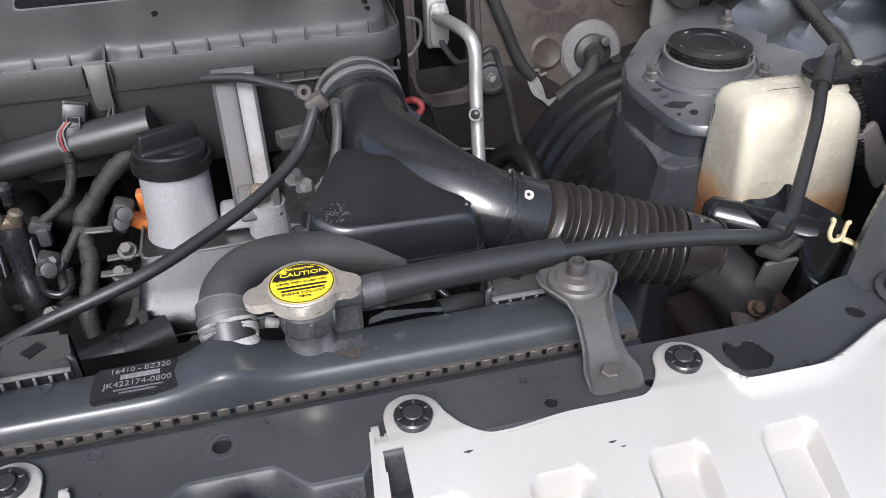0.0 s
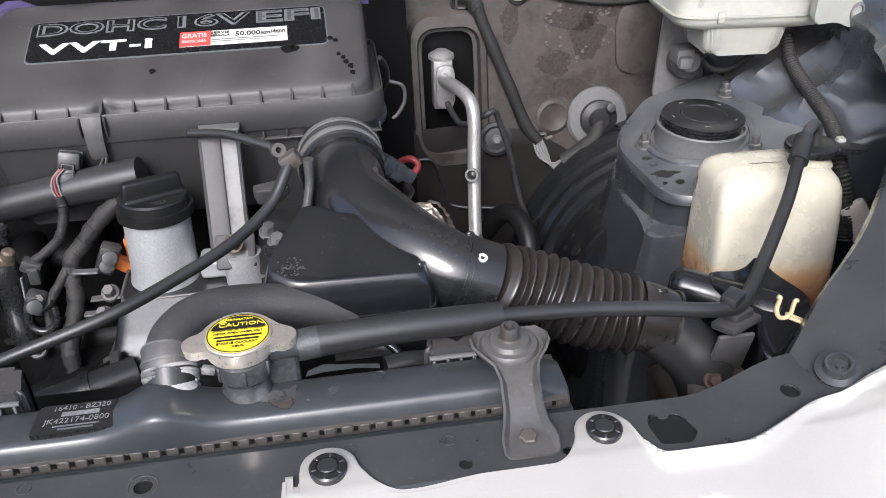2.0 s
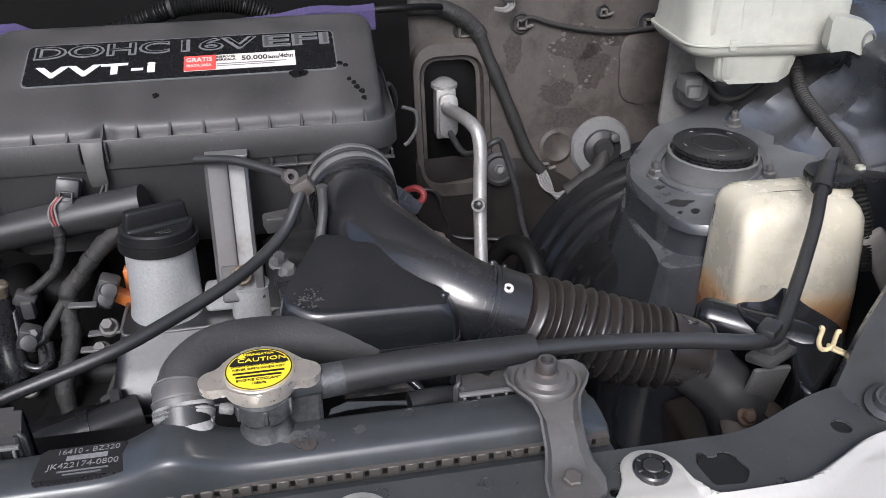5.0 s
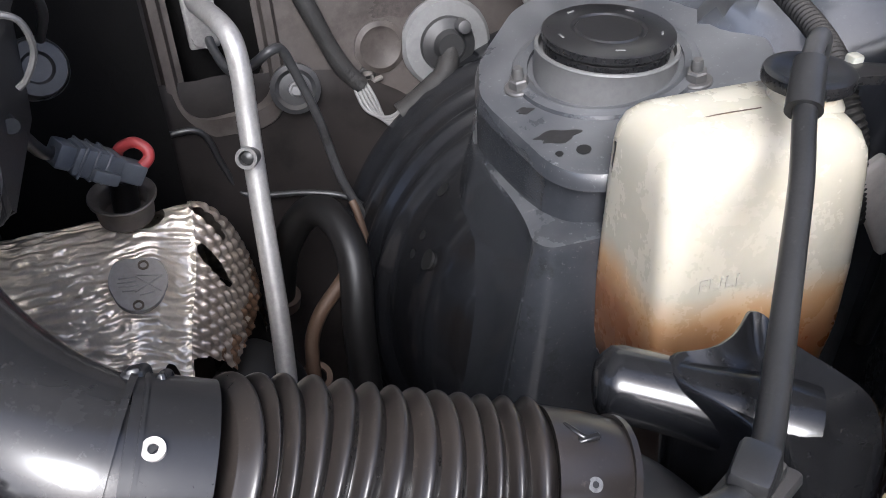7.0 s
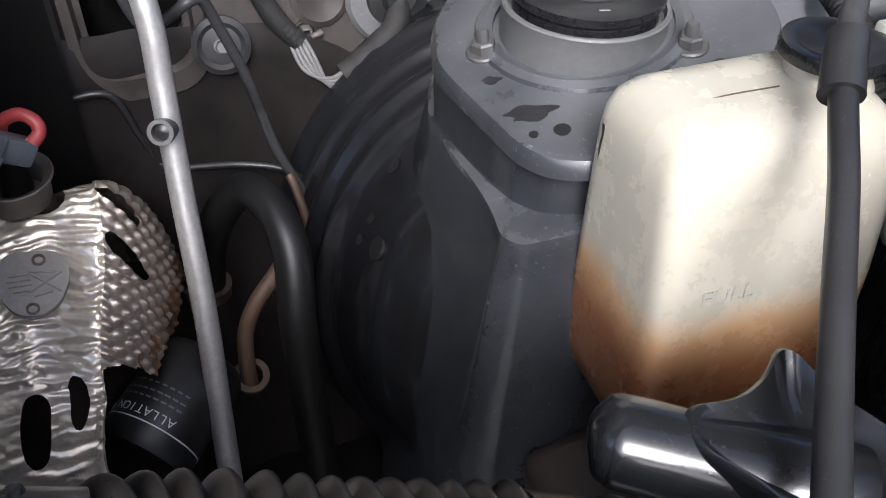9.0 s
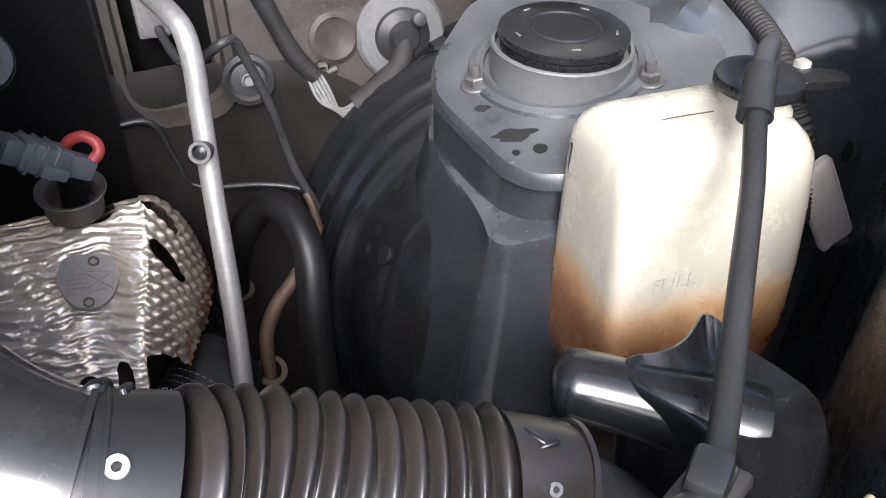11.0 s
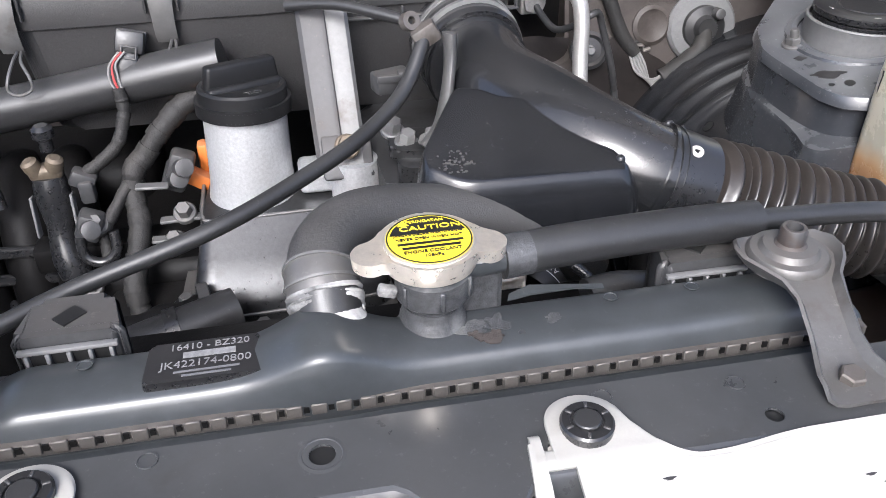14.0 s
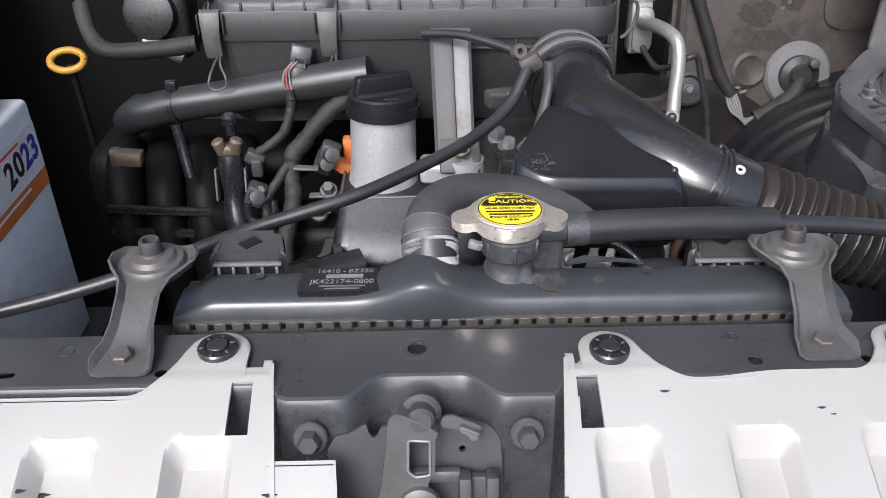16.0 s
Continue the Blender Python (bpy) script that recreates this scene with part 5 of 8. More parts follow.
def resonator():
    o = thing("resonator_box", (0.11, 0.21, -0.03), "black plastic resonator box with rounded corners", "resonator")
    foot = round_outline([(0.073, 0.2735), (0.096, 0.2725), (0.108, 0.2670), (0.126, 0.2680), (0.150, 0.2440), (0.184, 0.2080), (0.1865, 0.1765), (0.062, 0.1760), (0.0385, 0.1945), (0.0400, 0.2150)], 0.014, 7)
    crown = round_outline([(0.0775, 0.2690), (0.097, 0.2685), (0.108, 0.2630), (0.126, 0.2640), (0.149, 0.2400), (0.1775, 0.2045), (0.1785, 0.1835), (0.0660, 0.1835), (0.0450, 0.1990), (0.0455, 0.2150)], 0.012, 7)
    cx, cy = 0.112, 0.222

    def tilt(x, y, z):
        return (x, y, z + (0.36 - 2.2 * max(0, x - 0.077)) * (y - 0.176))

    def shell(levels):
        """levels: how far from the foot's to the crown's outline, a scale about the middle, and the height."""
        bm = bmesh.new()
        g = []
        for f, k, z in levels:
            ring = [(p[0] + (q[0] - p[0]) * f, p[1] + (q[1] - p[1]) * f) for p, q in zip(foot, crown)]
            g.append([bm.verts.new(tilt(cx + (x - cx) * k, cy + (y - cy) * k, z)) for x, y in ring])
        for a, b in zip(g, g[1:]):
            for i in range(len(a)):
                j = (i + 1) % len(a)
                bm.faces.new((a[i], a[j], b[j], b[i]))
        bm.faces.new(g[0])
        bm.faces.new(g[-1])
        return bm
    part("cover", shell([(0, 1, -0.010), (0.10, 1, 0.000), (0.45, 1, 0.0105), (0.72, 1, 0.0148), (0.88, 0.998, 0.0176), (0.97, 0.990, 0.0196), (1, 0.976, 0.0208), (1, 0.955, 0.0215), (1, 0.92, 0.0219), (1, 0.80, 0.0220), (1, 0.4, 0.0220)]), SHINY, o, angle=60)
    part("rim", shell([(0, 1.006, -0.0145), (0, 1.020, -0.0130), (0, 1.022, -0.0108), (0, 1.008, -0.0090)]), GLOSS, o)
    part("bowl", shell([(0, 0.60, -0.048), (0, 0.80, -0.046), (0, 0.90, -0.040), (0, 0.95, -0.030), (0, 0.985, -0.014), (0, 0.99, -0.006)]), GLOSS, o, angle=60)
    rub = random.Random(21)
    for k in range(44):
        t, w = rub.uniform(0, 2 * math.pi), rub.random() ** 0.6
        x, y, r = 0.0640 + 0.013 * w * math.cos(t), 0.2010 + 0.010 * w * math.sin(t), rub.uniform(0.0004, 0.0013)
        part("scuff", prism(ragged(0, 0, r, r * 0.7, 8, 0.5, k * 2.3), -0.001, 0.0004, 0, 1, Matrix.Translation(tilt(x, y, 0.0221)) @ Matrix.Rotation(0.33, 4, "X")), GREYP, o, "pale dry scuff")
    part("knob", lathe([(0.0036, -0.006), (0.0032, 0.002), (0.002, 0.0035), (0, 0.004)], Matrix.Translation((0.1740, 0.1960, 0.0235)), 14), BLACK, o)
    return o


resonator()


# ---- radiator ----
def radiator():
    o = thing("radiator", (0.03, 0.07, -0.45), "black plastic-tanked radiator with a crimped seam", "radiator")
    x0, x1 = -0.207, 0.268

    def section(x):
        # cross section from the front seam over the top to the back
        k = 1.0 - 0.35 * (smooth01((x - x1 + 0.03) / 0.03) + smooth01((x0 + 0.03 - x) / 0.03))
        bul = 0.0165 * math.exp(-((x + 0.031) / 0.027) ** 2)
        pts = [(0.0490, -0.030), (0.0500, -0.020), (0.0520, -0.011), (0.0542, -0.0045), (0.0558, -0.0016), (0.0580, 0.0002), (0.0630, 0.0012), (0.076, 0.0020), (0.090, 0.0010), (0.0965, -0.004), (0.100, -0.03)]
        return [(y + (0 if y > 0.075 else -bul * 0.5 * (z + 0.03) / 0.03), -0.03 + (z + 0.03) * k + bul * (z + 0.03) / 0.03) for y, z in pts]
    xs = [x0, x0 + 0.002] + [x0 + 0.004 + (x1 - x0 - 0.008) * i / 90 for i in range(91)] + [x1 - 0.002, x1]
    bm = bmesh.new()
    g = []
    for i, x in enumerate(xs):
        s = section(x)
        if i in (0, len(xs) - 1):
            s = [(0.073 + (y - 0.073) * 0.9, -0.016 + (z + 0.016) * 0.8) for y, z in s]
        g.append([bm.verts.new((x, y, z)) for y, z in s])
    for a, b in zip(g, g[1:]):
        for i in range(len(a) - 1):
            bm.faces.new((a[i], a[i + 1], b[i + 1], b[i]))
    bm.faces.new(g[0])
    bm.faces.new(g[-1])
    part("top_tank", bm, TANK, o, "black plastic top tank", angle=50)
    part("seam_rail", box(x1 - x0 + 0.004, 0.062, 0.016, Matrix.Translation(((x0 + x1) / 2, 0.073, -0.031)), 0.002), TANK, o)
    rail = part("crimp_strip", box(x1 - x0 - 0.004, 0.0540, 0.0085, Matrix.Translation(((x0 + x1) / 2, 0.0750, -0.0162)), 0.001), CRIMP, o, "crimped aluminium strip")
    tab_me = finish("tab", box(0.0080, 0.0018, 0.0070, None, 0.0006, 1), CRIMP)
    # near-black blocks paint the shaded gaps between the tabs
    gap_me = finish("slot", box(0.0028, 0.0012, 0.0036, None, 0, 1), DARKRUBBER)
    for i in range(37):
        for me, dx, y, z in ((tab_me, 0.0, 0.0475, -0.0142), (gap_me, 0.0060, 0.0476, -0.0140)):
            t = new(me.name, me)
            t.parent = rail
            t.location = Vector((x0 + 0.010 + i * 0.01235 + dx, y, z)) - origin_of(rail)
    part("core", box(x1 - x0, 0.03, 0.38, Matrix.Translation(((x0 + x1) / 2, 0.073, -0.23)), 0.002), ENGINE, o)
    # label block
    lb = part("label_block", prism(round_outline([(-0.120, 0.060), (-0.059, 0.060), (-0.061, 0.089), (-0.118, 0.089)], 0.003), -0.016, 0.0055, 0.0015, 2), BLACK, o, "raised black block with pale part numbers")
    words("16410 - BZ320", 0.0066, Matrix.Translation((-0.088, 0.0845, 0.0057)), DIMPRINT, lb, 0.0001)
    words("JK422174-0800", 0.0072, Matrix.Translation((-0.0895, 0.0715, 0.0057)), DIMPRINT, lb, 0.0001)
    part("logo_bar", box(0.026, 0.0045, 0.0002, Matrix.Translation((-0.088, 0.0782, 0.0057)), 0), DIMPRINT, lb)
    for y, w in ((0.0622, 0.032), (0.0592, 0.024)):
        part("print_bar", box(w, 0.0014, 0.0002, Matrix.Translation((-0.089, y + 0.004, 0.0057)), 0), GPRINT, lb)
    # filler neck with chalky deposits
    nk = part("filler_neck", lathe([(0.0225, -0.006), (0.0195, -0.001), (0.0168, 0.005), (0.0152, 0.011), (0.0150, 0.0165), (0.0185, 0.0180), (0.0198, 0.0195), (0.0198, 0.033), (0.0175, 0.0345), (0.0165, 0.042), (0, 0.042)], Matrix.Translation((0.029, 0.088, 0.0)), 32), NECK, o, "crusted grey filler neck")
    part("crust", lathe([(0.0178, 0.0045), (0.0166, 0.0075), (0.0157, 0.0105), (0.0156, 0.0135), (0.0148, 0.0130)], Matrix.Translation((0.0285, 0.0876, 0.0005)), 40, closed=False), NECK, nk, "grey-white coolant crust")
    part("stop_lug", box(0.010, 0.006, 0.006, Matrix.Translation((0.0045, 0.084, 0.0260)) @ Matrix.Rotation(0.3, 4, "Y"), 0.0015), CHALK, nk)
    for k in range(6):
        t = 0.6 + k * 1.05
        part("rib", box(0.0030, 0.0030, 0.0120, Matrix.Translation((0.029 + 0.0196 * math.cos(t), 0.088 + 0.0196 * math.sin(t), 0.0262)) @ Matrix.Rotation(t, 4, "Z"), 0.0006, 1), NECK, nk)
    part("side_spout", tube([(0.040, 0.093, 0.030), (0.062, 0.096, 0.030), (0.080, 0.098, 0.029)], 0.0085, 20, 4), TANK, nk)
    part("gusset", prism(round_outline([(0.040, 0.090), (0.068, 0.092), (0.068, 0.099), (0.040, 0.098)], 0.003), -0.004, 0.026, 0.002), NECK, nk)
    # inlet stub
    part("inlet", tube([(-0.024, 0.080, -0.012), (-0.026, 0.094, 0.004), (-0.027, 0.104, 0.015)], 0.0188, 28, 5), RUBBER, o)
    for k in range(5):
        px_, pr = 0.058 + 0.016 * random.random(), 0.0010 + 0.0014 * random.random()
        part("scar", lathe([(pr, -0.001), (pr * 0.8, 0.0008), (0, 0.0005)], axis_pose((px_, 0.0610 + 0.006 * random.random(), -0.0008 + 0.002 * random.random()), (0, -0.5, 0.85)), 7), FLATBLACK, o)
    part("mould_line", box(0.0008, 0.03, 0.002, Matrix.Translation((0.0, 0.068, 0.0016)) @ Matrix.Rotation(0.1, 4, "X"), 0), TANK, o)
    for x in (0.128, 0.176, -0.150, -0.052):
        part("ejector_mark", lathe([(0.0042, 0.0), (0.0042, 0.0006), (0.0034, 0.0007), (0.0032, 0.0001), (0, 0.0001)], axis_pose((x, 0.084, 0.0028), (0, 0.1, 1)), 20), TANK, o)
    for x, w, d in ((0.046, 0.012, 0.005), (0.060, 0.006, 0.006), (-0.010, 0.008, 0.005), (0.092, 0.005, 0.003)):
        part("deposit", prism(ragged(0, 0, w, d, 40, 0.55, x * 70), -0.001, 0.0006, 0, 1, Matrix.Translation((x, 0.0745, 0.0018)) @ Matrix.Rotation(0.12, 4, "X")), NECK, o, "dried coolant deposit")
    for x, y, w, d in ((0.052, 0.0640, 0.0060, 0.0032), (0.060, 0.0660, 0.0042, 0.0026), (0.047, 0.0690, 0.0034, 0.0018)):
        part("torn_patch", prism(ragged(0, 0, w, d, 26, 0.7, x * 90), -0.001, 0.0009, 0, 1, Matrix.Translation((x, y, 0.0014)) @ Matrix.Rotation(0.2, 4, "X")), FLAKE, o, "torn dark patch")
    part("torn_flap", ribbon([[(0.072, 0.094, 0.0005), (0.085, 0.095, 0.002), (0.11, 0.095, 0.0025), (0.128, 0.094, 0.0005)], [(0.074, 0.099, 0.001), (0.086, 0.101, 0.004), (0.104, 0.099, 0.003), (0.128, 0.0975, 0.001)]], 0.0012), TANK, o)
    return o


radiator()


def pressure_cap():
    o = thing("pressure_cap", (0.028, 0.092, 0.040), "steel two-eared pressure cap with a round yellow warning label", "pressure cap")
    half = []
    for i in range(73):
        x = 0.041 * math.cos(math.pi * i / 72)
        a = abs(x)
        disc = math.sqrt(max(0, 0.0255 ** 2 - a * a))
        ear = (0.0205 - 0.0125 * a / 0.041) * math.sqrt(max(0.0, 1 - max(0.0, (a - 0.034) / 0.007) ** 2))
        half.append((0.0285 + x, (disc ** 5 + ear ** 5) ** 0.2))
    out = [(x, 0.0925 + w) for x, w in half] + [(x, 0.0925 - w) for x, w in half[-2:0:-1]]
    part("skirt", lathe([(0.0245, 0.0365), (0.0250, 0.0400), (0.0250, 0.0450), (0, 0.0450)], Matrix.Translation((0.0285, 0.0925, 0)), 44), CAPSTEEL, o)
    part("body", prism(out, 0.0415, 0.0487, 0.0009, 2, shrink=0.985, bend=lambda c: (c.x, c.y, c.z - 0.0045 * smooth01((abs(c.x - 0.0285) - 0.02) / 0.012))), CAPSTEEL, o)
    part("dome", lathe([(0.0238, 0.047), (0.0238, 0.0492), (0.0228, 0.0498), (0, 0.0498)], Matrix.Translation((0.0285, 0.0925, 0)), 48), CAPSTEEL, o)
    lab = part("label", lathe([(0.0225, 0.0496), (0.0225, 0.0500), (0, 0.0500)], Matrix.Translation((0.0285, 0.0925, 0)), 48), YELLOW, o, "round yellow warning label")
    # black upper field and rim
    seg = [(0.0205 * math.cos(a), 0.0205 * math.sin(a)) for a in [radians(14 + 152 * i / 24) for i in range(25)]]
    part("black_field", prism(seg, 0.0500, 0.0502, 0, 1, Matrix.Translation((0.0285, 0.0925, 0))), FLATBLACK, lab)
    ring = lathe([(0.0222, 0.0500), (0.0222, 0.0502), (0.0214, 0.0502), (0.0214, 0.0500)], Matrix.Translation((0.0285, 0.0925, 0)), 48, closed=False)
    part("ring", ring, FLATBLACK, lab)
    C = Matrix.Translation((0.0285, 0.0925, 0.0503))
    words("PERINGATAN", 0.0033, C @ Matrix.Translation((0, 0.0160, 0)), YELLOW, lab)
    words("CAUTION", 0.0058, C @ Matrix.Translation((0.002, 0.0098, 0)), YELLOW, lab, stretch=1.25)
    words("JANGAN DIBUKA WAKTU PANAS", 0.0024, C @ Matrix.Translation((0, 0.0040, 0)), FLATBLACK, lab)
    words("NEVER OPEN WHEN HOT", 0.0030, C @ Matrix.Translation((0, 0.0002, 0)), FLATBLACK, lab)
    for y, w in ((-0.0040, 0.034), (-0.0078, 0.030)):
        part("print_bar", box(w, 0.0018, 0.0002, C @ Matrix.Translation((0, y, 0)), 0), FLATBLACK, lab)
    words("ENGINE COOLANT", 0.0034, C @ Matrix.Translation((0, -0.0115, 0)), FLATBLACK, lab)
    words("108kPa", 0.0034, C @ Matrix.Translation((0, -0.0155, 0)), FLATBLACK, lab)
    tri = prism([(-0.0145, 0.0128), (-0.0085, 0.0128), (-0.0115, 0.0178)], 0, 0.0002, 0, 1, C)
    part("warning_mark", tri, YELLOW, lab)
    return o


pressure_cap()


def inlet_hose():
    o = thing("radiator_hose", (-0.025, 0.15, 0.0), "thick black radiator hose with a steel spring clamp", "radiator hose")
    path = [(-0.026, 0.098, 0.006), (-0.028, 0.110, 0.016), (-0.024, 0.135, 0.022), (-0.004, 0.162, 0.020), (0.035, 0.180, 0.010), (0.085, 0.188, -0.006), (0.14, 0.20, -0.034), (0.17, 0.23, -0.08)]
    part("hose", tube(path, 0.0190, 36, 10), HOSE, o)
    c = part("spring_clamp", tube([(-0.0272, 0.1045, 0.0112), (-0.0279, 0.1100, 0.0160), (-0.0277, 0.1180, 0.0200)], 0.0203, 40, 3), BRACKET, o, "worn steel spring clamp")
    for p, q in (((-0.0271, 0.1030, 0.0100), (-0.0272, 0.1044, 0.0112)), ((-0.0278, 0.1090, 0.0152), (-0.0279, 0.1102, 0.0161)), ((-0.0278, 0.1160, 0.0192), (-0.0277, 0.1174, 0.0198))):
        part("clamp_edge", tube([p, q], 0.0212, 40, 2), PALESTEEL, c, "bright ring edge")
    part("crust", tube([(-0.0250, 0.0890, -0.0020), (-0.0258, 0.0950, 0.0035), (-0.0264, 0.0995, 0.0070), (-0.0270, 0.1035, 0.0105)], lambda f: 0.0200 + 0.0010 * math.sin(f * 9), 40, 8), CHALK, o, "white coolant crust")
    part("crust", tube([(-0.0268, 0.1015, 0.0088), (-0.0272, 0.1045, 0.0112), (-0.0276, 0.1075, 0.0140)], lambda f: 0.0208 + 0.0006 * math.sin(f * 11), 40, 8), CHALK, c, "white crust on the clamp")
    lump = random.Random(5)
    for k in range(26):
        t, f = lump.uniform(0, 2 * math.pi), lump.uniform(0.45, 1.0)
        p = Vector((-0.0243, 0.083, -0.008)).lerp(Vector((-0.0272, 0.1045, 0.0112)), f)
        side, up_ = Vector((1, 0.15, 0)).normalized(), Vector((0.1, -0.66, 0.74)).normalized()
        part("crust_lump", lathe([(0.0023 * (0.5 + lump.random()), -0.001), (0.0012, 0.0009), (0, 0.0012)], axis_pose(p + 0.0193 * (math.cos(t) * side + math.sin(t) * up_), math.cos(t) * side + math.sin(t) * up_), 9), CHALK, o, "pale crust lump")
    return o


inlet_hose()


def overflow_hose():
    o = thing("overflow_hose", (0.25, 0.11, 0.0), "thin black overflow hose sheathed in foam rubber", "hose")
    part("sheath", tube([(0.068, 0.097, 0.029), (0.11, 0.102, 0.029), (0.17, 0.108, 0.0265), (0.226, 0.1145, 0.0215)], 0.0118, 24, 8), RUBBER, o, "thicker foam rubber sheath")
    part("end_crust", tube([(0.068, 0.097, 0.029), (0.084, 0.099, 0.029)], 0.0121, 24, 3), NECK, o)
    part("hose", tube([(0.220, 0.1135, 0.022), (0.29, 0.121, 0.014), (0.36, 0.124, 0.004), (0.41, 0.126, -0.006), (0.440, 0.136, -0.014), (0.457, 0.152, -0.020), (0.475, 0.172, -0.020), (0.503, 0.205, -0.014), (0.532, 0.240, -0.004), (0.561, 0.276, 0.009), (0.583, 0.307, 0.022), (0.592, 0.319, 0.027)], 0.0066, 20, 8), RUBBER, o)
    part("boot", tube([(0.588, 0.315, 0.0245), (0.598, 0.328, 0.033), (0.606, 0.338, 0.041)], lambda f: 0.0105 - 0.001 * f, 20, 4), RUBBER, o, "grey rubber end boot")
    part("nipple", tube([(0.606, 0.338, 0.041), (0.616, 0.348, 0.046), (0.628, 0.358, 0.044), (0.636, 0.364, 0.034), (0.638, 0.366, 0.016)], 0.006, 14, 5), GREYP, o)
    part("clip", box(0.022, 0.016, 0.010, Matrix.Translation((0.436, 0.136, -0.0035)) @ Matrix.Rotation(radians(40), 4, "Z"), 0.003), RUBBER, o)
    return o


overflow_hose()


def hose_bracket():
    o = thing("hose_bracket", (0.447, 0.140, -0.08), "grey steel bracket with a rubber hose saddle", "bracket")
    part("strap", box(0.034, 0.005, 0.056, Matrix.Translation((0.4470, 0.142, -0.072)) @ Matrix.Rotation(radians(14), 4, "X"), 0.002), BRACKET, o)
    part("saddle", merge(box(0.040, 0.026, 0.008, Matrix.Translation((0.450, 0.146, -0.0385)) @ Matrix.Rotation(radians(26), 4, "Z") @ Matrix.Rotation(radians(-12), 4, "X"), 0.003), box(0.024, 0.016, 0.012, Matrix.Translation((0.452, 0.148, -0.032)) @ Matrix.Rotation(radians(26), 4, "Z"), 0.003)), GREYP, o, "dusty plastic hose saddle")
    part("foot_disc", lathe([(0.030, -0.006), (0.031, 0.0), (0.026, 0.004), (0.012, 0.005), (0.011, 0.002), (0, 0.002)], axis_pose((0.440, 0.130, -0.104), (-0.1, -0.5, 1)), 30), BROWN, o, "rusty mounting disc")
    part("bolt", hexbolt(0.0060, 0.007, axis_pose((0.4300, 0.131, -0.092), (0, -0.7, 0.6))), RUSTY, o)
    return o


hose_bracket()


def mount_bracket():
    """Stamped strap from the cross panel over the radiator peg."""
    o = thing("radiator_bracket", (0.2215, 0.002, -0.004), "dusty grey stamped bracket over a radiator rubber peg", "bracket", "radiator brackets")
    width = [(-0.0150, 0.0110), (-0.0135, 0.0160), (-0.010, 0.0185), (-0.004, 0.0192), (0.003, 0.0182), (0.011, 0.0155), (0.022, 0.0135), (0.040, 0.0135), (0.052, 0.0165), (0.062, 0.024), (0.072, 0.029), (0.082, 0.029), (0.092, 0.024), (0.098, 0.014)]
    rows = []
    for y, w in width:
        z = -0.0015 + 0.0195 * smooth01((y - 0.004) / 0.046) + 0.0030 * smooth01((y - 0.045) / 0.02)
        cx = 0.2225 + 0.003 * smooth01(y / 0.07)
        e = 0.0065 * smooth01((y + 0.012) / 0.01) * (1 - smooth01((y - 0.088) / 0.01))
        rows.append([(cx - w - 0.001, y, z + e), (cx - w + 0.0005, y, z + e * 0.6), (cx - w + 0.003, y, z), (cx, y, z + 0.0004), (cx + w - 0.003, y, z), (cx + w - 0.0005, y, z + e * 0.6), (cx + w + 0.001, y, z + e)])
    part("strap", ribbon(rows, 0.002), BRACKET, o)
    part("bolt", hexbolt(0.0066, 0.0062, axis_pose((0.2215, 0.001, -0.0005), (0, -0.15, 1)), 1.5), RUSTBOLT, o, "rusty flanged bolt")
    part("rubber_ring", lathe([(0.0225, 0.018), (0.0225, 0.0235), (0.0205, 0.0262), (0.0165, 0.0268), (0.0145, 0.0300), (0.0115, 0.0305), (0, 0.0305)], Matrix.Translation((0.225, 0.076, 0)), 36), BRACKET, o, "grey rubber mount ring")
    part("peg", lathe([(0.0115, 0.028), (0.0088, 0.0305), (0.0074, 0.032), (0.0072, 0.0395), (0.0064, 0.0412), (0.0046, 0.0412), (0.0042, 0.036), (0, 0.036)], Matrix.Translation((0.225, 0.076, 0)), 28), STAY, o, "dark locating peg")
    return o


br = mount_bracket()
lb2 = copy_thing(br, Matrix.Translation((-0.2215, 0.0, -0.004)))
tagged(lb2, "dusty grey stamped bracket beside the battery end of the radiator")


def shroud_clip(x):
    o = thing("shroud_clip", (x, 0.112, -0.03), "grey slotted fan shroud clip behind the radiator", "clip", "shroud clips")
    part("body", prism(round_outline([(x - 0.027, 0.100), (x + 0.027, 0.100), (x + 0.020, 0.132), (x - 0.020, 0.132)], 0.005), -0.05, 0.012, 0.005, 3), GREYP, o)
    part("ledge", box(0.050, 0.004, 0.003, Matrix.Translation((x, 0.0975, 0.0045)), 0.001), PALEPLASTIC, o)
    for k in range(5):
        part("bar", box(0.0022, 0.004, 0.010, Matrix.Translation((x - 0.021 + k * 0.0105, 0.0970, -0.002)), 0.0006, 1), PALEPLASTIC, o)
    part("sill", box(0.050, 0.005, 0.003, Matrix.Translation((x, 0.0970, -0.0085)), 0.001), PALEPLASTIC, o)
    # black pieces paint the shade of the slot and the window
    part("slot", box(0.044, 0.002, 0.010, Matrix.Translation((x, 0.0995, -0.002)), 0), FLATBLACK, o)
    part("window", box(0.014, 0.010, 0.0012, Matrix.Translation((x, 0.114, 0.0124)) @ Matrix.Rotation(0.78, 4, "Z"), 0), FLATBLACK, o)
    return o


shroud_clip(-0.160)
copy_thing(bpy.data.objects["shroud_clip"], Matrix.Translation((0.192, 0.112, -0.034)))
shroud = thing("fan_shroud", (0.02, 0.15, -0.3), "black fan shroud behind the radiator core", "fan shroud")
part("housing", prism(round_outline([(-0.21, 0.118), (0.255, 0.118), (0.255, 0.20), (-0.21, 0.20)], 0.02), -0.45, -0.075, 0.02, 4), ENGINE, shroud)
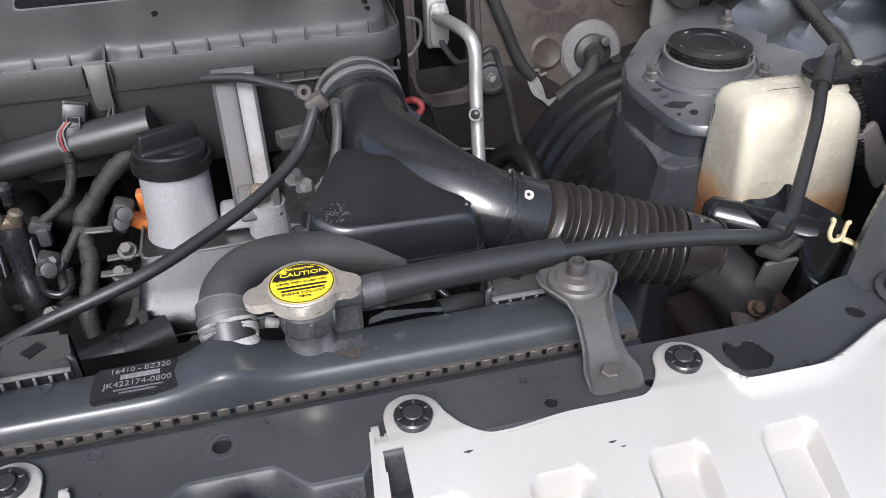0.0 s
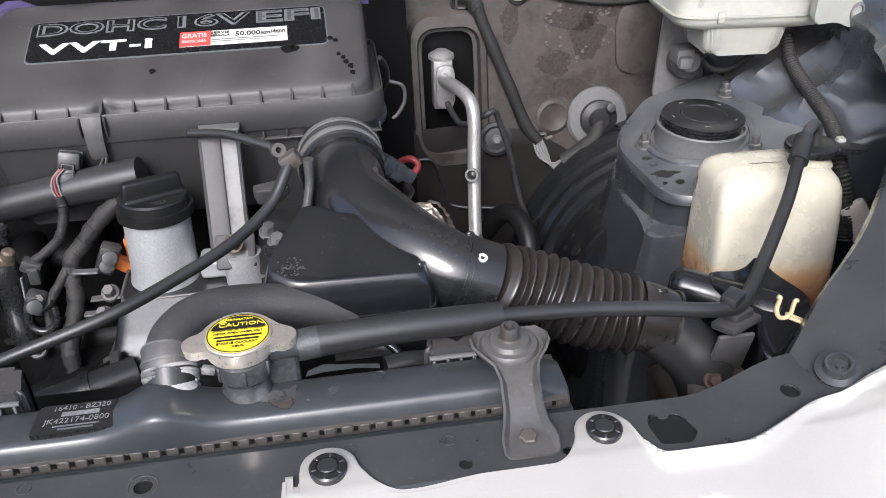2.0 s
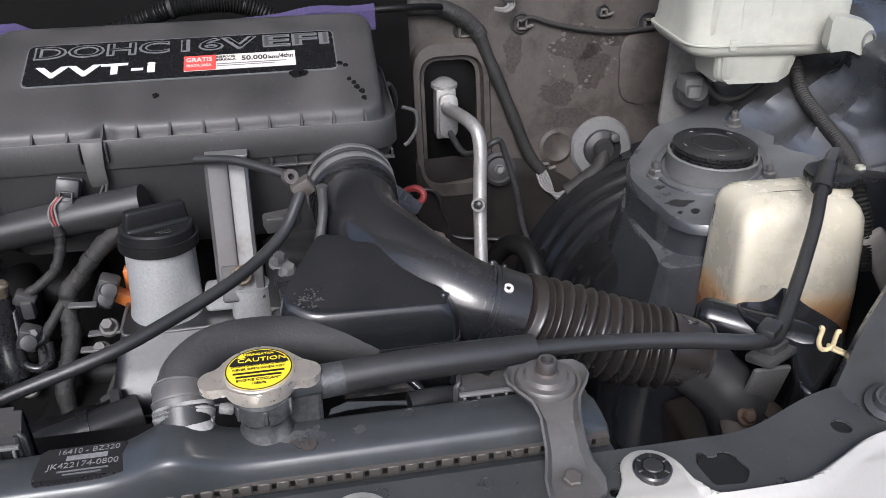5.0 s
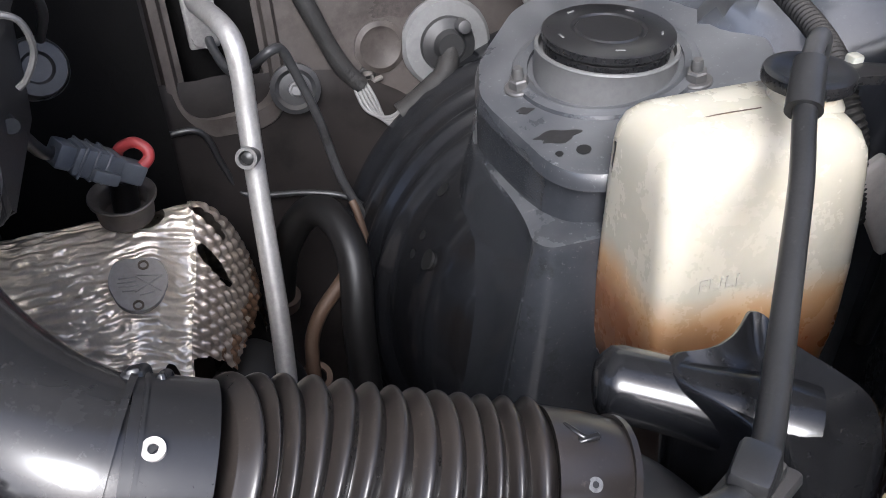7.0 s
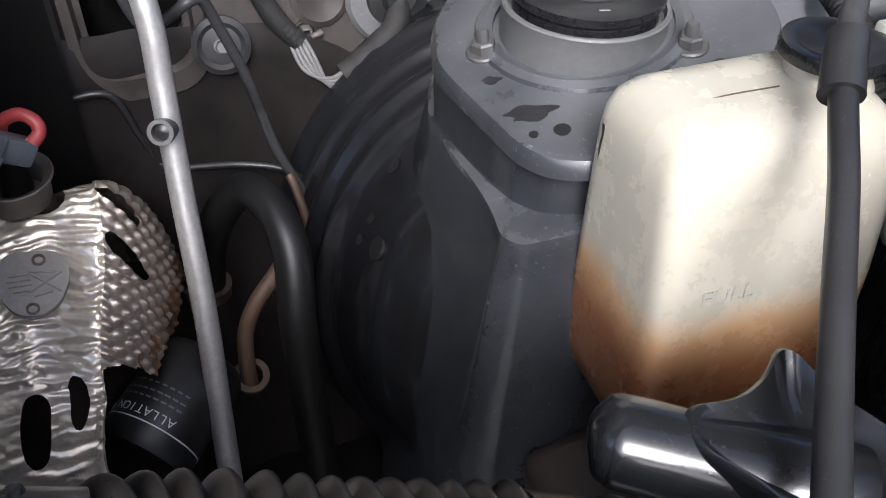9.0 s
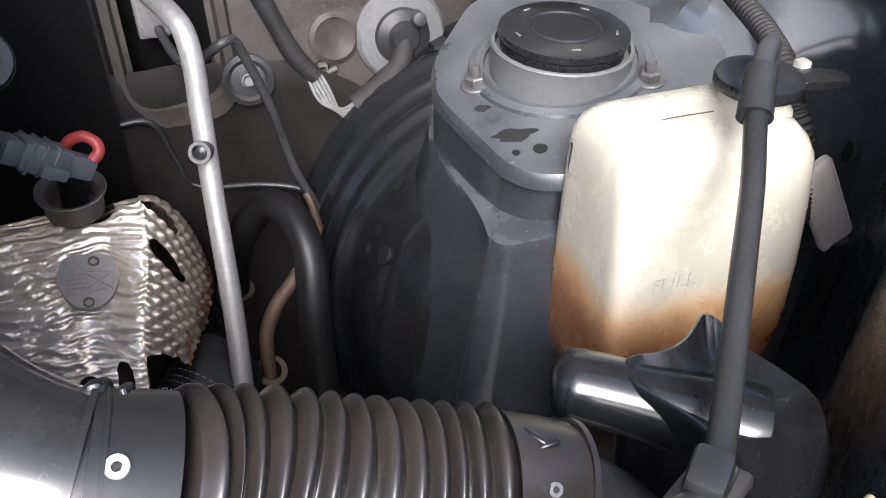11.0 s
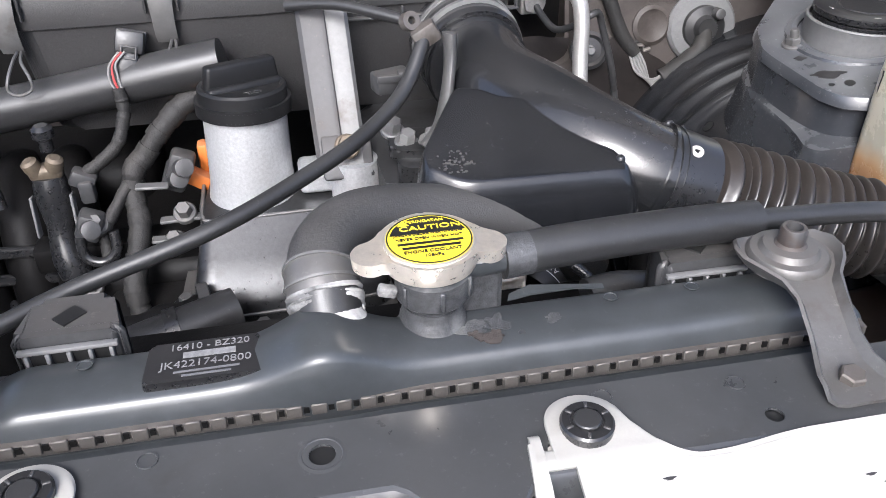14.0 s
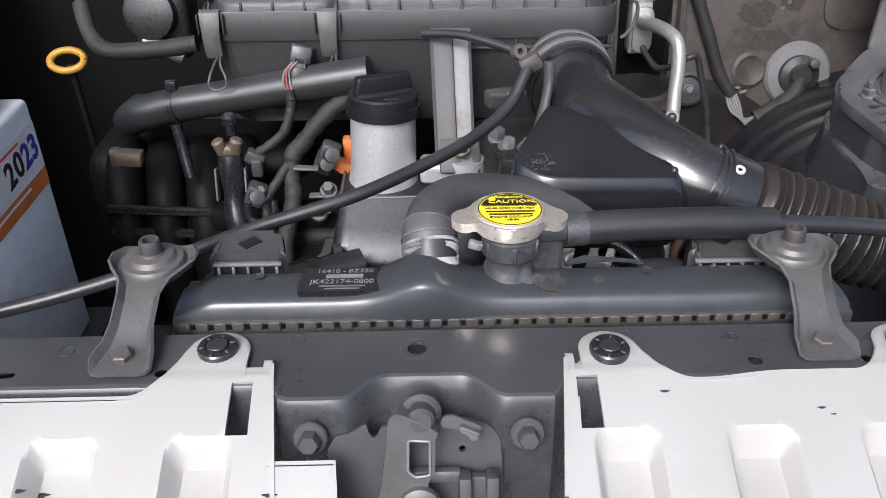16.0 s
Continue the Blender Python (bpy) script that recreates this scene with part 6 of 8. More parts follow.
part("fan_ring", tube([(0.10 + 0.055 * math.cos(a), 0.155 + 0.03 * math.sin(a), -0.062 + 0.03 * math.sin(a)) for a in [math.pi * i / 12 for i in range(13)]], 0.004, 10, 4), BLACK, shroud)
part("motor_pipe", tube([(0.135, 0.135, -0.035), (0.16, 0.14, -0.036), (0.20, 0.15, -0.05)], 0.010, 16, 4), RUBBER, shroud)


# ---- front cover and latch ----
CLIPS = ((-0.163, 0.005, 0.0005), (0.0845, -0.003, 0.0005), (0.2755, 0.0, 0.0005))


def ear(x, xc, yc, base, inner, reach=0.034):
    """Rounded tab about a clip; a sharp flank on the inner side (inner -1 or 1), a long fillet on the other."""
    d = x - xc
    r = 0.0205
    y = yc + math.sqrt(max(0.0, r * r - d * d)) if abs(d) < r else base
    out = -d * inner
    if out > 0:
        t = max(0.0, min(1.0, (out - 0.0165) / reach))
        y = max(y if out < r else base, base + (yc + 0.009 - base) * (1 - t) ** 2.2 if out > 0.0165 else y)
    return y


def cover_edge(x):
    if -0.1185 <= x <= 0.0475:
        return -0.0700 if x < -0.084 else -0.0700 - 0.110 * smooth01((x + 0.084) / 0.014) ** 0.6
    if x < -0.1185:
        if x > -0.1265:
            return -0.004
        if x > -0.1425:
            return -0.010
        return ear(x, -0.163, 0.004, -0.030, 1)
    if x < 0.0555:
        return -0.003
    if x < 0.0640:
        return -0.012
    if x < 0.19:
        return ear(x, 0.0845, -0.002, -0.025 + 0.004 * smooth01((x - 0.14) / 0.05), -1)
    side = -0.021 - 0.004 * smooth01((x - 0.28) / 0.04) + 0.028 * smooth01((x - 0.36) / 0.09) + 0.25 * max(0, x - 0.45) + 0.5 * max(0, x - 0.52)
    if x < 0.2755:
        return ear(x, 0.2755, 0.0, -0.021, 1, 0.026)
    return max(side, ear(x, 0.2755, 0.0, side, -1, 0.020))


POCKETS = [(0.0855, 0.020), (0.1645, 0.021), (0.2440, 0.021), (0.323, 0.021), (-0.163, 0.020), (-0.2425, 0.021), (-0.322, 0.021)]


def cover_z(x, y):
    z = 0.0004 - 0.0015 * smooth01((-y - 0.005) / 0.01)
    if y < -0.018:
        d = -0.018 - y
        z -= 0.34 * d + 0.9 * d * d
    z += 0.20 * max(0.0, x - 0.43) * smooth01((x - 0.43) / 0.05)
    for c, w in POCKETS:
        dx, dy = max(0.0, abs(x - c) - w + 0.010), max(0.0, y + 0.0655)
        k = smooth01((0.010 - math.hypot(dx, dy)) / 0.0075)
        z -= 0.017 * k * (1 - 0.75 * smooth01((-0.062 - y) / 0.11))
    if x > 0.290:
        e = cover_edge(x)
        z += 0.0068 * math.exp(-((y - e + 0.0042) / 0.0036) ** 2) * smooth01((x - 0.290) / 0.02)
    return z


def front_cover_shell():
    xs = sorted(set([round(-0.62 + 0.0028 * i, 5) for i in range(451)] + [-0.1186, -0.1184, -0.0862, -0.0858, -0.085, -0.084, 0.0474, 0.0476, 0.0554, 0.0556, -0.1266, -0.1264, -0.1426, -0.1424, 0.0639, 0.0641, 0.0605, 0.0735, -0.1365, -0.1495] + [round(xc + s * 0.0205 * math.cos(a * 0.13), 5) for xc, s in ((-0.163, 1), (0.0845, -1), (0.2755, 1), (0.2755, -1)) for a in range(1, 9)]))
    xs = [x for x in xs if all(abs(x - k) > 0.0006 or x == k for k in (0.0605, 0.0735, -0.1365, -0.1495))]
    low = [-0.0225, -0.024, -0.026, -0.028, -0.032, -0.036, -0.040, -0.044, -0.0480, -0.0520, -0.055] + [-0.055 - 0.0026 * k for k in range(1, 29)] + [-0.128 - 0.006 * k for k in range(1, 23)]
    bm = bmesh.new()
    g = []
    for x in xs:
        e = cover_edge(x)
        ys = [e + min(0.0, -0.0225 - e) * j / 12 for j in range(12)] + [min(y, e) for y in low]
        lean = [0.0085 * smooth01((y + 0.105) / 0.10) * (math.exp(-((x - 0.048) / 0.012) ** 2) - math.exp(-((x + 0.119) / 0.012) ** 2)) for y in ys]
        g.append([bm.verts.new((x + q, y, cover_z(x, y) - (0.0014 if j == 0 else 0.0003 if j == 1 else 0.0))) for j, (y, q) in enumerate(zip(ys, lean))])
    for a, b in zip(g, g[1:]):
        for j in range(len(a) - 1):
            c = (a[j].co + b[j + 1].co) / 2
            if -0.055 < c.y < -0.0225 and (0.0605 < c.x < 0.0735 or -0.1495 < c.x < -0.1365):
                continue
            bm.faces.new((a[j], a[j + 1], b[j + 1], b[j]))
    bmesh.ops.remove_doubles(bm, verts=bm.verts[:], dist=0.00002)
    bmesh.ops.dissolve_degenerate(bm, edges=bm.edges[:], dist=0.00002)
    bmesh.ops.recalc_face_normals(bm, faces=bm.faces[:])
    if sum(f.normal.z for f in bm.faces) < 0:
        bmesh.ops.reverse_faces(bm, faces=bm.faces[:])
    bmesh.ops.solidify(bm, geom=bm.faces[:], thickness=0.0028)
    return bm


FC = thing("front_panel", (0, -0.1, -0.08), "silver-painted plastic front panel with moulded pockets", "bumper panel")
part("shell", front_cover_shell(), SILVER, FC, angle=32)
for x0, x1 in ((0.0560, 0.0470), (-0.1270, -0.1180)):
    part("edge_lip", ribbon([[(x0 + (x1 - x0) * f - 0.0014, -0.009 - 0.083 * f, cover_z(x0, -0.009 - 0.083 * f) + 0.0010), (x0 + (x1 - x0) * f + 0.0014, -0.009 - 0.083 * f, cover_z(x0, -0.009 - 0.083 * f) + 0.0010)] for f in [i / 12 for i in range(13)]], 0.0030), SILVER, FC)
for p in ((0.113, -0.034, 0.0028), (-0.255, -0.075, 0.005), (-0.262, -0.082, 0.004), (-0.250, -0.086, 0.003), (-0.12, -0.088, 0.004), (0.205, -0.046, 0.0024), (0.211, -0.050, 0.0016)):
    part("chip", prism([(p[2] * math.cos(t) * (1 + 0.4 * math.sin(3 * t)), p[2] * 0.3 * math.sin(t)) for t in [0.52 * i for i in range(12)]], 0, 0.0003, 0, 1, Matrix.Translation((p[0], p[1], cover_z(p[0], p[1]) + 0.0002)) @ Matrix.Rotation(0.33, 4, "X")), OIL, FC, "paint chip")
for x, y, z in CLIPS:
    c = thing("push_clip", (x, y, z), "round black plastic push clip in the front panel", "clip", "push clips")
    part("head", lathe([(0.0125, -0.003), (0.0128, 0.0012), (0.0118, 0.0024), (0.0082, 0.0024), (0.0078, 0.0014), (0, 0.0014)], Matrix.Translation((x, y, z + 0.0015)), 32), BLACK, c)
    part("pin", lathe([(0.0066, 0.0), (0.0066, 0.0030), (0.0060, 0.0036), (0, 0.0036)], Matrix.Translation((x, y, z + 0.0015)), 28), RUBBER, c)
    for k in range(6):
        a = k * math.pi / 3 + 0.3
        part("rib", box(0.0036, 0.0016, 0.002, Matrix.Translation((x + 0.0097 * math.cos(a), y + 0.0097 * math.sin(a), z + 0.0036)) @ Matrix.Rotation(a, 4, "Z"), 0.0004, 1), GREYP, c)


def latch():
    o = thing("bonnet_latch", (-0.036, -0.07, -0.06), "dull grey steel bonnet latch with a hook lever", "latch")
    m = Matrix(((1, 0, 0, -0.036), (0, 0.30, -0.954, -0.050), (0, 0.954, 0.30, -0.030), (0, 0, 0, 1)))
    left = round_outline([(-0.0550, -0.060), (-0.0550, -0.002), (-0.0500, 0.0060), (-0.0420, 0.0075), (-0.0315, 0.0140), (-0.0302, 0.0075), (-0.0277, 0.0043), (-0.0250, 0.0057), (-0.0225, 0.0115), (-0.0150, 0.0120), (-0.0140, -0.060)], 0.0016, 2)
    part("back_plate", plate(left, 0.003, [], m), STAY, o)
    right = round_outline([(-0.0140, -0.060), (-0.0140, 0.010), (0.0080, 0.0150), (0.0300, 0.0135), (0.0420, 0.0100), (0.0490, 0.0010), (0.0515, -0.0300), (0.0500, -0.060)], 0.004, 3)
    part("back_plate", plate(right, 0.003, [circle(0.026, -0.006, 0.0022, 12)], m @ Matrix.Translation((0, 0, -0.004))), STAY, o)
    hook = round_outline([(-0.0178, 0.0225), (-0.0140, 0.0266), (-0.0100, 0.0262), (0.0014, 0.0215), (0.0112, 0.0140), (0.0105, 0.0108), (0.0092, 0.0110), (0.0092, -0.0120), (0.0050, -0.0180), (0.0060, -0.060), (-0.0330, -0.060), (-0.0225, -0.0180), (-0.0192, 0.0030)], 0.0022, 3)
    slot = round_outline([(-0.0062, 0.0098), (-0.0068, -0.0105), (-0.0026, -0.0142), (0.0062, -0.0130), (0.0066, 0.0090)], 0.002, 3)
    part("hook", plate(hook, 0.0028, [slot], m @ Matrix.Translation((0, 0, 0.014))), BRACKET, o)
    rim_ = [m @ Vector((x, y, 0.0142)) for x, y in slot + slot[:1]]
    part("hook_lip", tube(rim_, 0.0009, 8, 2), STEEL, o, "worn bright lip round the slot")
    part("hook_flange", ribbon([[m @ Vector((x, y, d)) for d in (0.0145, 0.008, 0.002)] for x, y in ((-0.0160, 0.0252), (-0.0120, 0.0268), (-0.0060, 0.0245), (0.0014, 0.0216), (0.0112, 0.0142))], 0.0016), BRACKET, o)
    arm = round_outline([(0.0125, 0.0190), (0.0150, 0.0225), (0.0196, 0.0233), (0.0367, 0.0160), (0.0365, 0.0125), (0.0235, 0.0140), (0.0145, 0.0150)], 0.0014, 2)
    part("lever", plate(arm, 0.0022, [], m @ Matrix.Translation((0, 0, 0.010))), BRACKET, o)
    part("lever_tip", merge(plate(round_outline([(0.0235, 0.0165), (0.0350, 0.0120), (0.0345, 0.0085), (0.0310, 0.0074), (0.0290, 0.0110), (0.0240, 0.0135)], 0.001, 2), 0.0030, [], m @ Matrix.Translation((0, 0, 0.0125))), box(0.012, 0.0018, 0.006, m @ Matrix.Translation((0.0300, 0.0150, 0.0120)) @ Matrix.Rotation(-0.4, 4, "Z"), 0.0005, 1)), PALESTEEL, o, "bright bent lever tip")
    part("pivot", lathe([(0.0122, -0.004), (0.0122, 0.001), (0.0098, 0.003), (0.0085, 0.003), (0.0080, 0.012), (0.0060, 0.014), (0, 0.014)], axis_pose((-0.0345, -0.044, -0.0105), (0, -1, 0.35)), 26), STAY, o)
    part("rivet", lathe([(0.0130, 0), (0.0125, 0.004), (0.008, 0.006), (0, 0.006)], m @ Matrix.Translation((0.0, -0.0330, 0.014)), 24), BRACKET, o)
    for x in (0.0270, 0.0434):
        part("guide", box(0.0078, 0.050, 0.014, m @ Matrix.Translation((x, -0.041, 0.008)), 0.0015), STAY, o)
    part("shelf", box(0.020, 0.030, 0.008, m @ Matrix.Translation((0.0352, -0.034, 0.003)), 0.0015), STAY, o)
    part("crossbar", box(0.034, 0.008, 0.008, m @ Matrix.Translation((0.008, -0.0185, 0.004)), 0.002), BRACKET, o)
    return o


latch()


# ---- reserve bottle ----
def reserve_bottle():
    o = thing("coolant_bottle", (0.585, 0.35, -0.185), "yellowed translucent coolant reserve bottle, stained brown below", "coolant bottle")
    # corners rear-left, front-left, front-right, rear-right at each height
    levels = [
        (-0.0010, (0.556, 0.392), (0.556, 0.362), (0.632, 0.356), (0.640, 0.388), 0.012),
        (-0.0022, (0.544, 0.402), (0.542, 0.350), (0.642, 0.343), (0.652, 0.397), 0.014),
        (-0.0060, (0.535, 0.4085), (0.532, 0.3415), (0.6500, 0.3325), (0.6600, 0.4030), 0.015),
        (-0.0120, (0.529, 0.4130), (0.526, 0.3355), (0.6550, 0.3245), (0.6650, 0.4060), 0.016),
        (-0.0210, (0.526, 0.4155), (0.522, 0.3305), (0.6575, 0.3185), (0.6680, 0.4080), 0.016),
        (-0.0350, (0.525, 0.4165), (0.520, 0.3265), (0.6585, 0.3150), (0.6690, 0.4085), 0.016),
        (-0.0650, (0.5245, 0.4165), (0.5185, 0.3205), (0.6595, 0.3105), (0.6700, 0.4080), 0.016),
        (-0.1000, (0.5240, 0.4165), (0.5170, 0.3145), (0.6600, 0.3060), (0.6705, 0.4075), 0.016),
        (-0.1500, (0.5235, 0.4165), (0.5160, 0.3105), (0.6600, 0.3020), (0.6700, 0.4070), 0.016),
        (-0.1950, (0.5235, 0.4160), (0.5165, 0.3105), (0.6580, 0.3030), (0.6680, 0.4060), 0.018),
        (-0.2120, (0.5250, 0.4145), (0.5200, 0.3140), (0.6540, 0.3070), (0.6640, 0.4030), 0.020),
        (-0.2220, (0.5300, 0.4090), (0.5270, 0.3210), (0.6470, 0.3140), (0.6560, 0.3970), 0.020),
        (-0.2260, (0.5420, 0.3980), (0.5400, 0.3330), (0.6350, 0.3260), (0.6430, 0.3860), 0.016)]
    bm = bmesh.new()
    g = [[bm.verts.new((x, y, z)) for x, y in round_outline([a, b, c, d], r, 8)] for z, a, b, c, d, r in levels]
    for a, b in zip(g, g[1:]):
        for i in range(len(a)):
            j = (i + 1) % len(a)
            bm.faces.new((a[i], a[j], b[j], b[i]))
    bm.faces.new(g[0])
    bm.faces.new(g[-1])
    part("body", bm, BOTTLE, o, angle=70)
    part("seam_line", tube([(0.5385, 0.3690, -0.0042), (0.570, 0.3668, -0.0008), (0.602, 0.3645, -0.0008)], 0.00045, 6, 3), RUSTY, o, "dark moulding line across the top")
    smear = [(0.4 * (0.0022 + 0.0012 * math.sin(7 * t)) * (1 if k < 24 else -1), 0.028 * math.cos(t)) for k, t in enumerate([2 * math.pi * i / 48 for i in range(48)])]
    part("grime_smear", prism(smear, 0.0, 0.0006, 0, 1, Matrix(((0, 0, -1, 0.5246), (1, 0, 0, 0.4022), (0, 1, 0, -0.0570), (0, 0, 0, 1)))), OIL, o, "dark smear of grime")
    c = Matrix.Translation((0.637, 0.369, -0.006))
    part("filler_neck", lathe([(0.026, 0.0), (0.0225, 0.006), (0.0225, 0.018), (0, 0.018)], c, 28), BOTTLE, o)
    cap = part("cap", lathe([(0.0255, 0.014), (0.0285, 0.015), (0.0290, 0.019), (0.0280, 0.0225), (0.022, 0.0235), (0.020, 0.0225), (0, 0.0225)], c, 40), BLACK, o, "black snap cap")
    part("pull_tab", prism(round_outline([(0.655, 0.352), (0.690, 0.343), (0.695, 0.356), (0.664, 0.374)], 0.006), 0.0095, 0.0155, 0.002), BLACK, cap)
    part("nub", box(0.009, 0.009, 0.020, Matrix.Translation((0.672, 0.371, 0.010)), 0.002), WHITE, o, "white plastic nub")
    # level mark
    a, e = Vector((0.5175, 0.3150, 0)), Vector((0.6600, 0.3060, 0))
    u = (e - a).normalized()
    nrm = Vector((u.y, -u.x, 0))
    F = Matrix(((u.x, 0.04, nrm.x, 0), (u.y, 0.10, nrm.y, 0), (0, 1, 0, 0), (0, 0, 0, 1)))
    at = a.lerp(e, 0.285) + nrm * 0.0003
    words("FULL", 0.0135, Matrix.Translation(at + Vector((0, 0.0012, -0.0910))) @ F, BOTTLE, o, 0.0004, stretch=1.15)
    part("level_line", box(0.088, 0.0018, 0.0016, Matrix.Translation(at + u * 0.017 + Vector((0, 0.0002, -0.1085))) @ F, 0.0005, 1), BOTTLE, o)
    return o


reserve_bottle()
tagp = thing("white_strap", (0.728, 0.36, -0.108), "white plastic strap beside the coolant bottle", "strap")
part("strap", box(0.030, 0.008, 0.100, Matrix.Translation((0.726, 0.36, -0.104)) @ Matrix.Rotation(radians(-33), 4, "Y"), 0.006, 3), PAPER, tagp)
part("cord", tube([(0.752, 0.36, -0.142), (0.765, 0.362, -0.18), (0.77, 0.37, -0.26)], 0.009, 14, 4), RUBBER, tagp)


def wing_clip():
    o = thing("wiring_clip", (0.468, 0.10, -0.01), "cream nylon wiring clip on the inner wing", "clip")
    part("jaw", tube([(0.4500, 0.096, 0.0240), (0.4520, 0.095, 0.0225), (0.4512, 0.095, 0.0120), (0.4545, 0.095, 0.0040), (0.4600, 0.095, 0.0020), (0.4645, 0.095, 0.0050), (0.4652, 0.095, 0.0130), (0.4660, 0.095, 0.0180), (0.4685, 0.096, 0.0175)], 0.0019, 10, 6), CREAM, o)
    for dy in (-0.003, 0.003):
        part("stem", tube([(0.4625, 0.095 + dy, 0.0040), (0.4720, 0.092 + dy, 0.0000), (0.4850, 0.089 + dy, -0.0070)], 0.0016, 10, 4), CREAM, o)
    part("base", box(0.004, 0.014, 0.026, Matrix.Translation((0.4865, 0.0885, -0.0100)) @ Matrix.Rotation(0.35, 4, "Y"), 0.0015), CREAM, o)
    return o


wing_clip()


# ---- white reservoir and bulkhead wiring ----
def white_reservoir():
    o = thing("fluid_reservoir", (0.665, 0.60, 0.06), "large translucent white plastic reservoir with a side lug", "reservoir")
    c = (0.665, 0.635)
    lower = round_outline([(0.555, 0.575), (0.765, 0.555), (0.80, 0.70), (0.56, 0.72)], 0.03, 5)
    bm = bmesh.new()
    rows = []
    for k, z in ((0.62, 0.075), (0.93, 0.085), (0.985, 0.092), (1.0, 0.10), (0.985, 0.108), (0.97, 0.115), (0.96, 0.17), (0.95, 0.24), (0.85, 0.255)):
        rows.append([bm.verts.new((c[0] + (x - c[0]) * k, c[1] + (y - c[1]) * k, z)) for x, y in lower])
    for a, b in zip(rows, rows[1:]):
        for i in range(len(a)):
            j = (i + 1) % len(a)
            bm.faces.new((a[i], a[j], b[j], b[i]))
    bm.faces.new(rows[0])
    bm.faces.new(rows[-1])
    part("body", bm, WHITE, o)
    part("sump", prism(round_outline([(0.598, 0.578), (0.705, 0.570), (0.715, 0.66), (0.60, 0.67)], 0.015), 0.045, 0.09, 0.010, 3, shrink=0.86), WHITE, o)
    part("seam", prism([(c[0] + (x - c[0]) * 1.03, c[1] + (y - c[1]) * 1.03) for x, y in lower], 0.0985, 0.1015, 0.001, 1), WHITE, o)
    for i in range(5):
        part("rib", box(0.014, 0.008, 0.12, Matrix.Translation((0.585 + i * 0.036, 0.5785 - i * 0.0033, 0.17)), 0.0035, 3), WHITE, o)
    face = Matrix.Translation((0, 0, 0.004)) @ Matrix(((0.96, 0, -0.28, 0), (0.28, 0, -0.96, 0.322), (0, 1, 0, 0), (0, 0, 0, 1)))
    lug = part("lug", prism(round_outline([(0.735, 0.096), (0.775, 0.094), (0.800, 0.083), (0.814, 0.088), (0.819, 0.106), (0.806, 0.122), (0.776, 0.132), (0.735, 0.140)], 0.009), -0.012, 0.012, 0.004, 3, face), WHITE, o)
    part("eyelet", lathe([(0.0115, -0.002), (0.0120, 0.002), (0.0085, 0.003), (0.0075, -0.004), (0, -0.004)], face @ Matrix.Translation((0.8065, 0.1030, 0.0125)), 26), STEEL, lug, "steel-lined eyelet")
    for x in (0.610, 0.735):
        part("seam_clip", box(0.010, 0.006, 0.014, Matrix.Translation((x, 0.571 - (x - 0.61) * 0.095, 0.0995)), 0.002), WHITE, o)
    return o


white_reservoir()


def harness(name, pts, r, label, mat=TAPE, wrap=True):
    """A wiring loom: a taped one shows the overlapping turns of its tape, a conduit its ribs."""
    o = thing(name, pts[0], label, "wiring")
    path = spline(pts, 8)
    length = sum((b - a).length for a, b in zip(path, path[1:]))
    turns = length / (0.0085 if wrap else 0.0046)

    def girth(f):
        if not wrap:
            return r * (1 + 0.08 * math.sin(f * turns * 2 * math.pi))
        return r * (0.97 + 0.045 * ((f * turns + 0.5 * math.sin(f * 40)) % 1.0) + 0.04 * math.sin(f * 23 + r * 700))
    part("loom", tube(pts, girth, 16, max(10, int(turns * (5 if wrap else 7) / max(1, len(pts) - 1)))), mat, o, angle=60)
    return o


harness("bulkhead_harness", [(0.345, 0.8285, 0.0630), (0.3543, 0.8235, 0.0373), (0.3755, 0.8130, -0.0148), (0.3973, 0.8023, -0.0683), (0.4198, 0.7925, -0.1235), (0.4400, 0.7860, -0.1520)], 0.0098, "taped wiring loom running down the bulkhead")
harness("upper_harness", [(0.120, 0.834, 0.103), (0.220, 0.836, 0.104), (0.2653, 0.8363, 0.1017), (0.2952, 0.8340, 0.0970), (0.3207, 0.8310, 0.0840), (0.3400, 0.8290, 0.0680), (0.3480, 0.8270, 0.0560)], 0.0125, "thick taped loom bending round a bulkhead clip")
harness("grommet_loom", [(0.476, 0.768, -0.184), (0.490, 0.769, -0.177), (0.510, 0.769, -0.163), (0.530, 0.770, -0.145), (0.540, 0.785, -0.128)], 0.0125, "taped loom leading into the bulkhead grommet")
gm = thing("loom_grommet", (0.541, 0.80, -0.126), "large dusty round rubber grommet where the loom passes the bulkhead", "grommet")
part("disc", lathe([(0.050, -0.004), (0.050, 0.004), (0.046, 0.009), (0.036, 0.010), (0, 0.011)], axis_pose((0.541, 0.802, -0.126), (-0.05, -1, 0.2)), 40), CUP, gm)
part("boss", lathe([(0.031, 0.009), (0.029, 0.016), (0.018, 0.019), (0.014, 0.027), (0, 0.027)], axis_pose((0.541, 0.802, -0.126), (-0.05, -1, 0.2)), 32), RUBBER, gm)
part("nipple", lathe([(0.009, 0.008), (0.007, 0.026), (0, 0.028)], axis_pose((0.556, 0.800, -0.108), (-0.05, -1, 0.3)), 16), GREYP, gm)
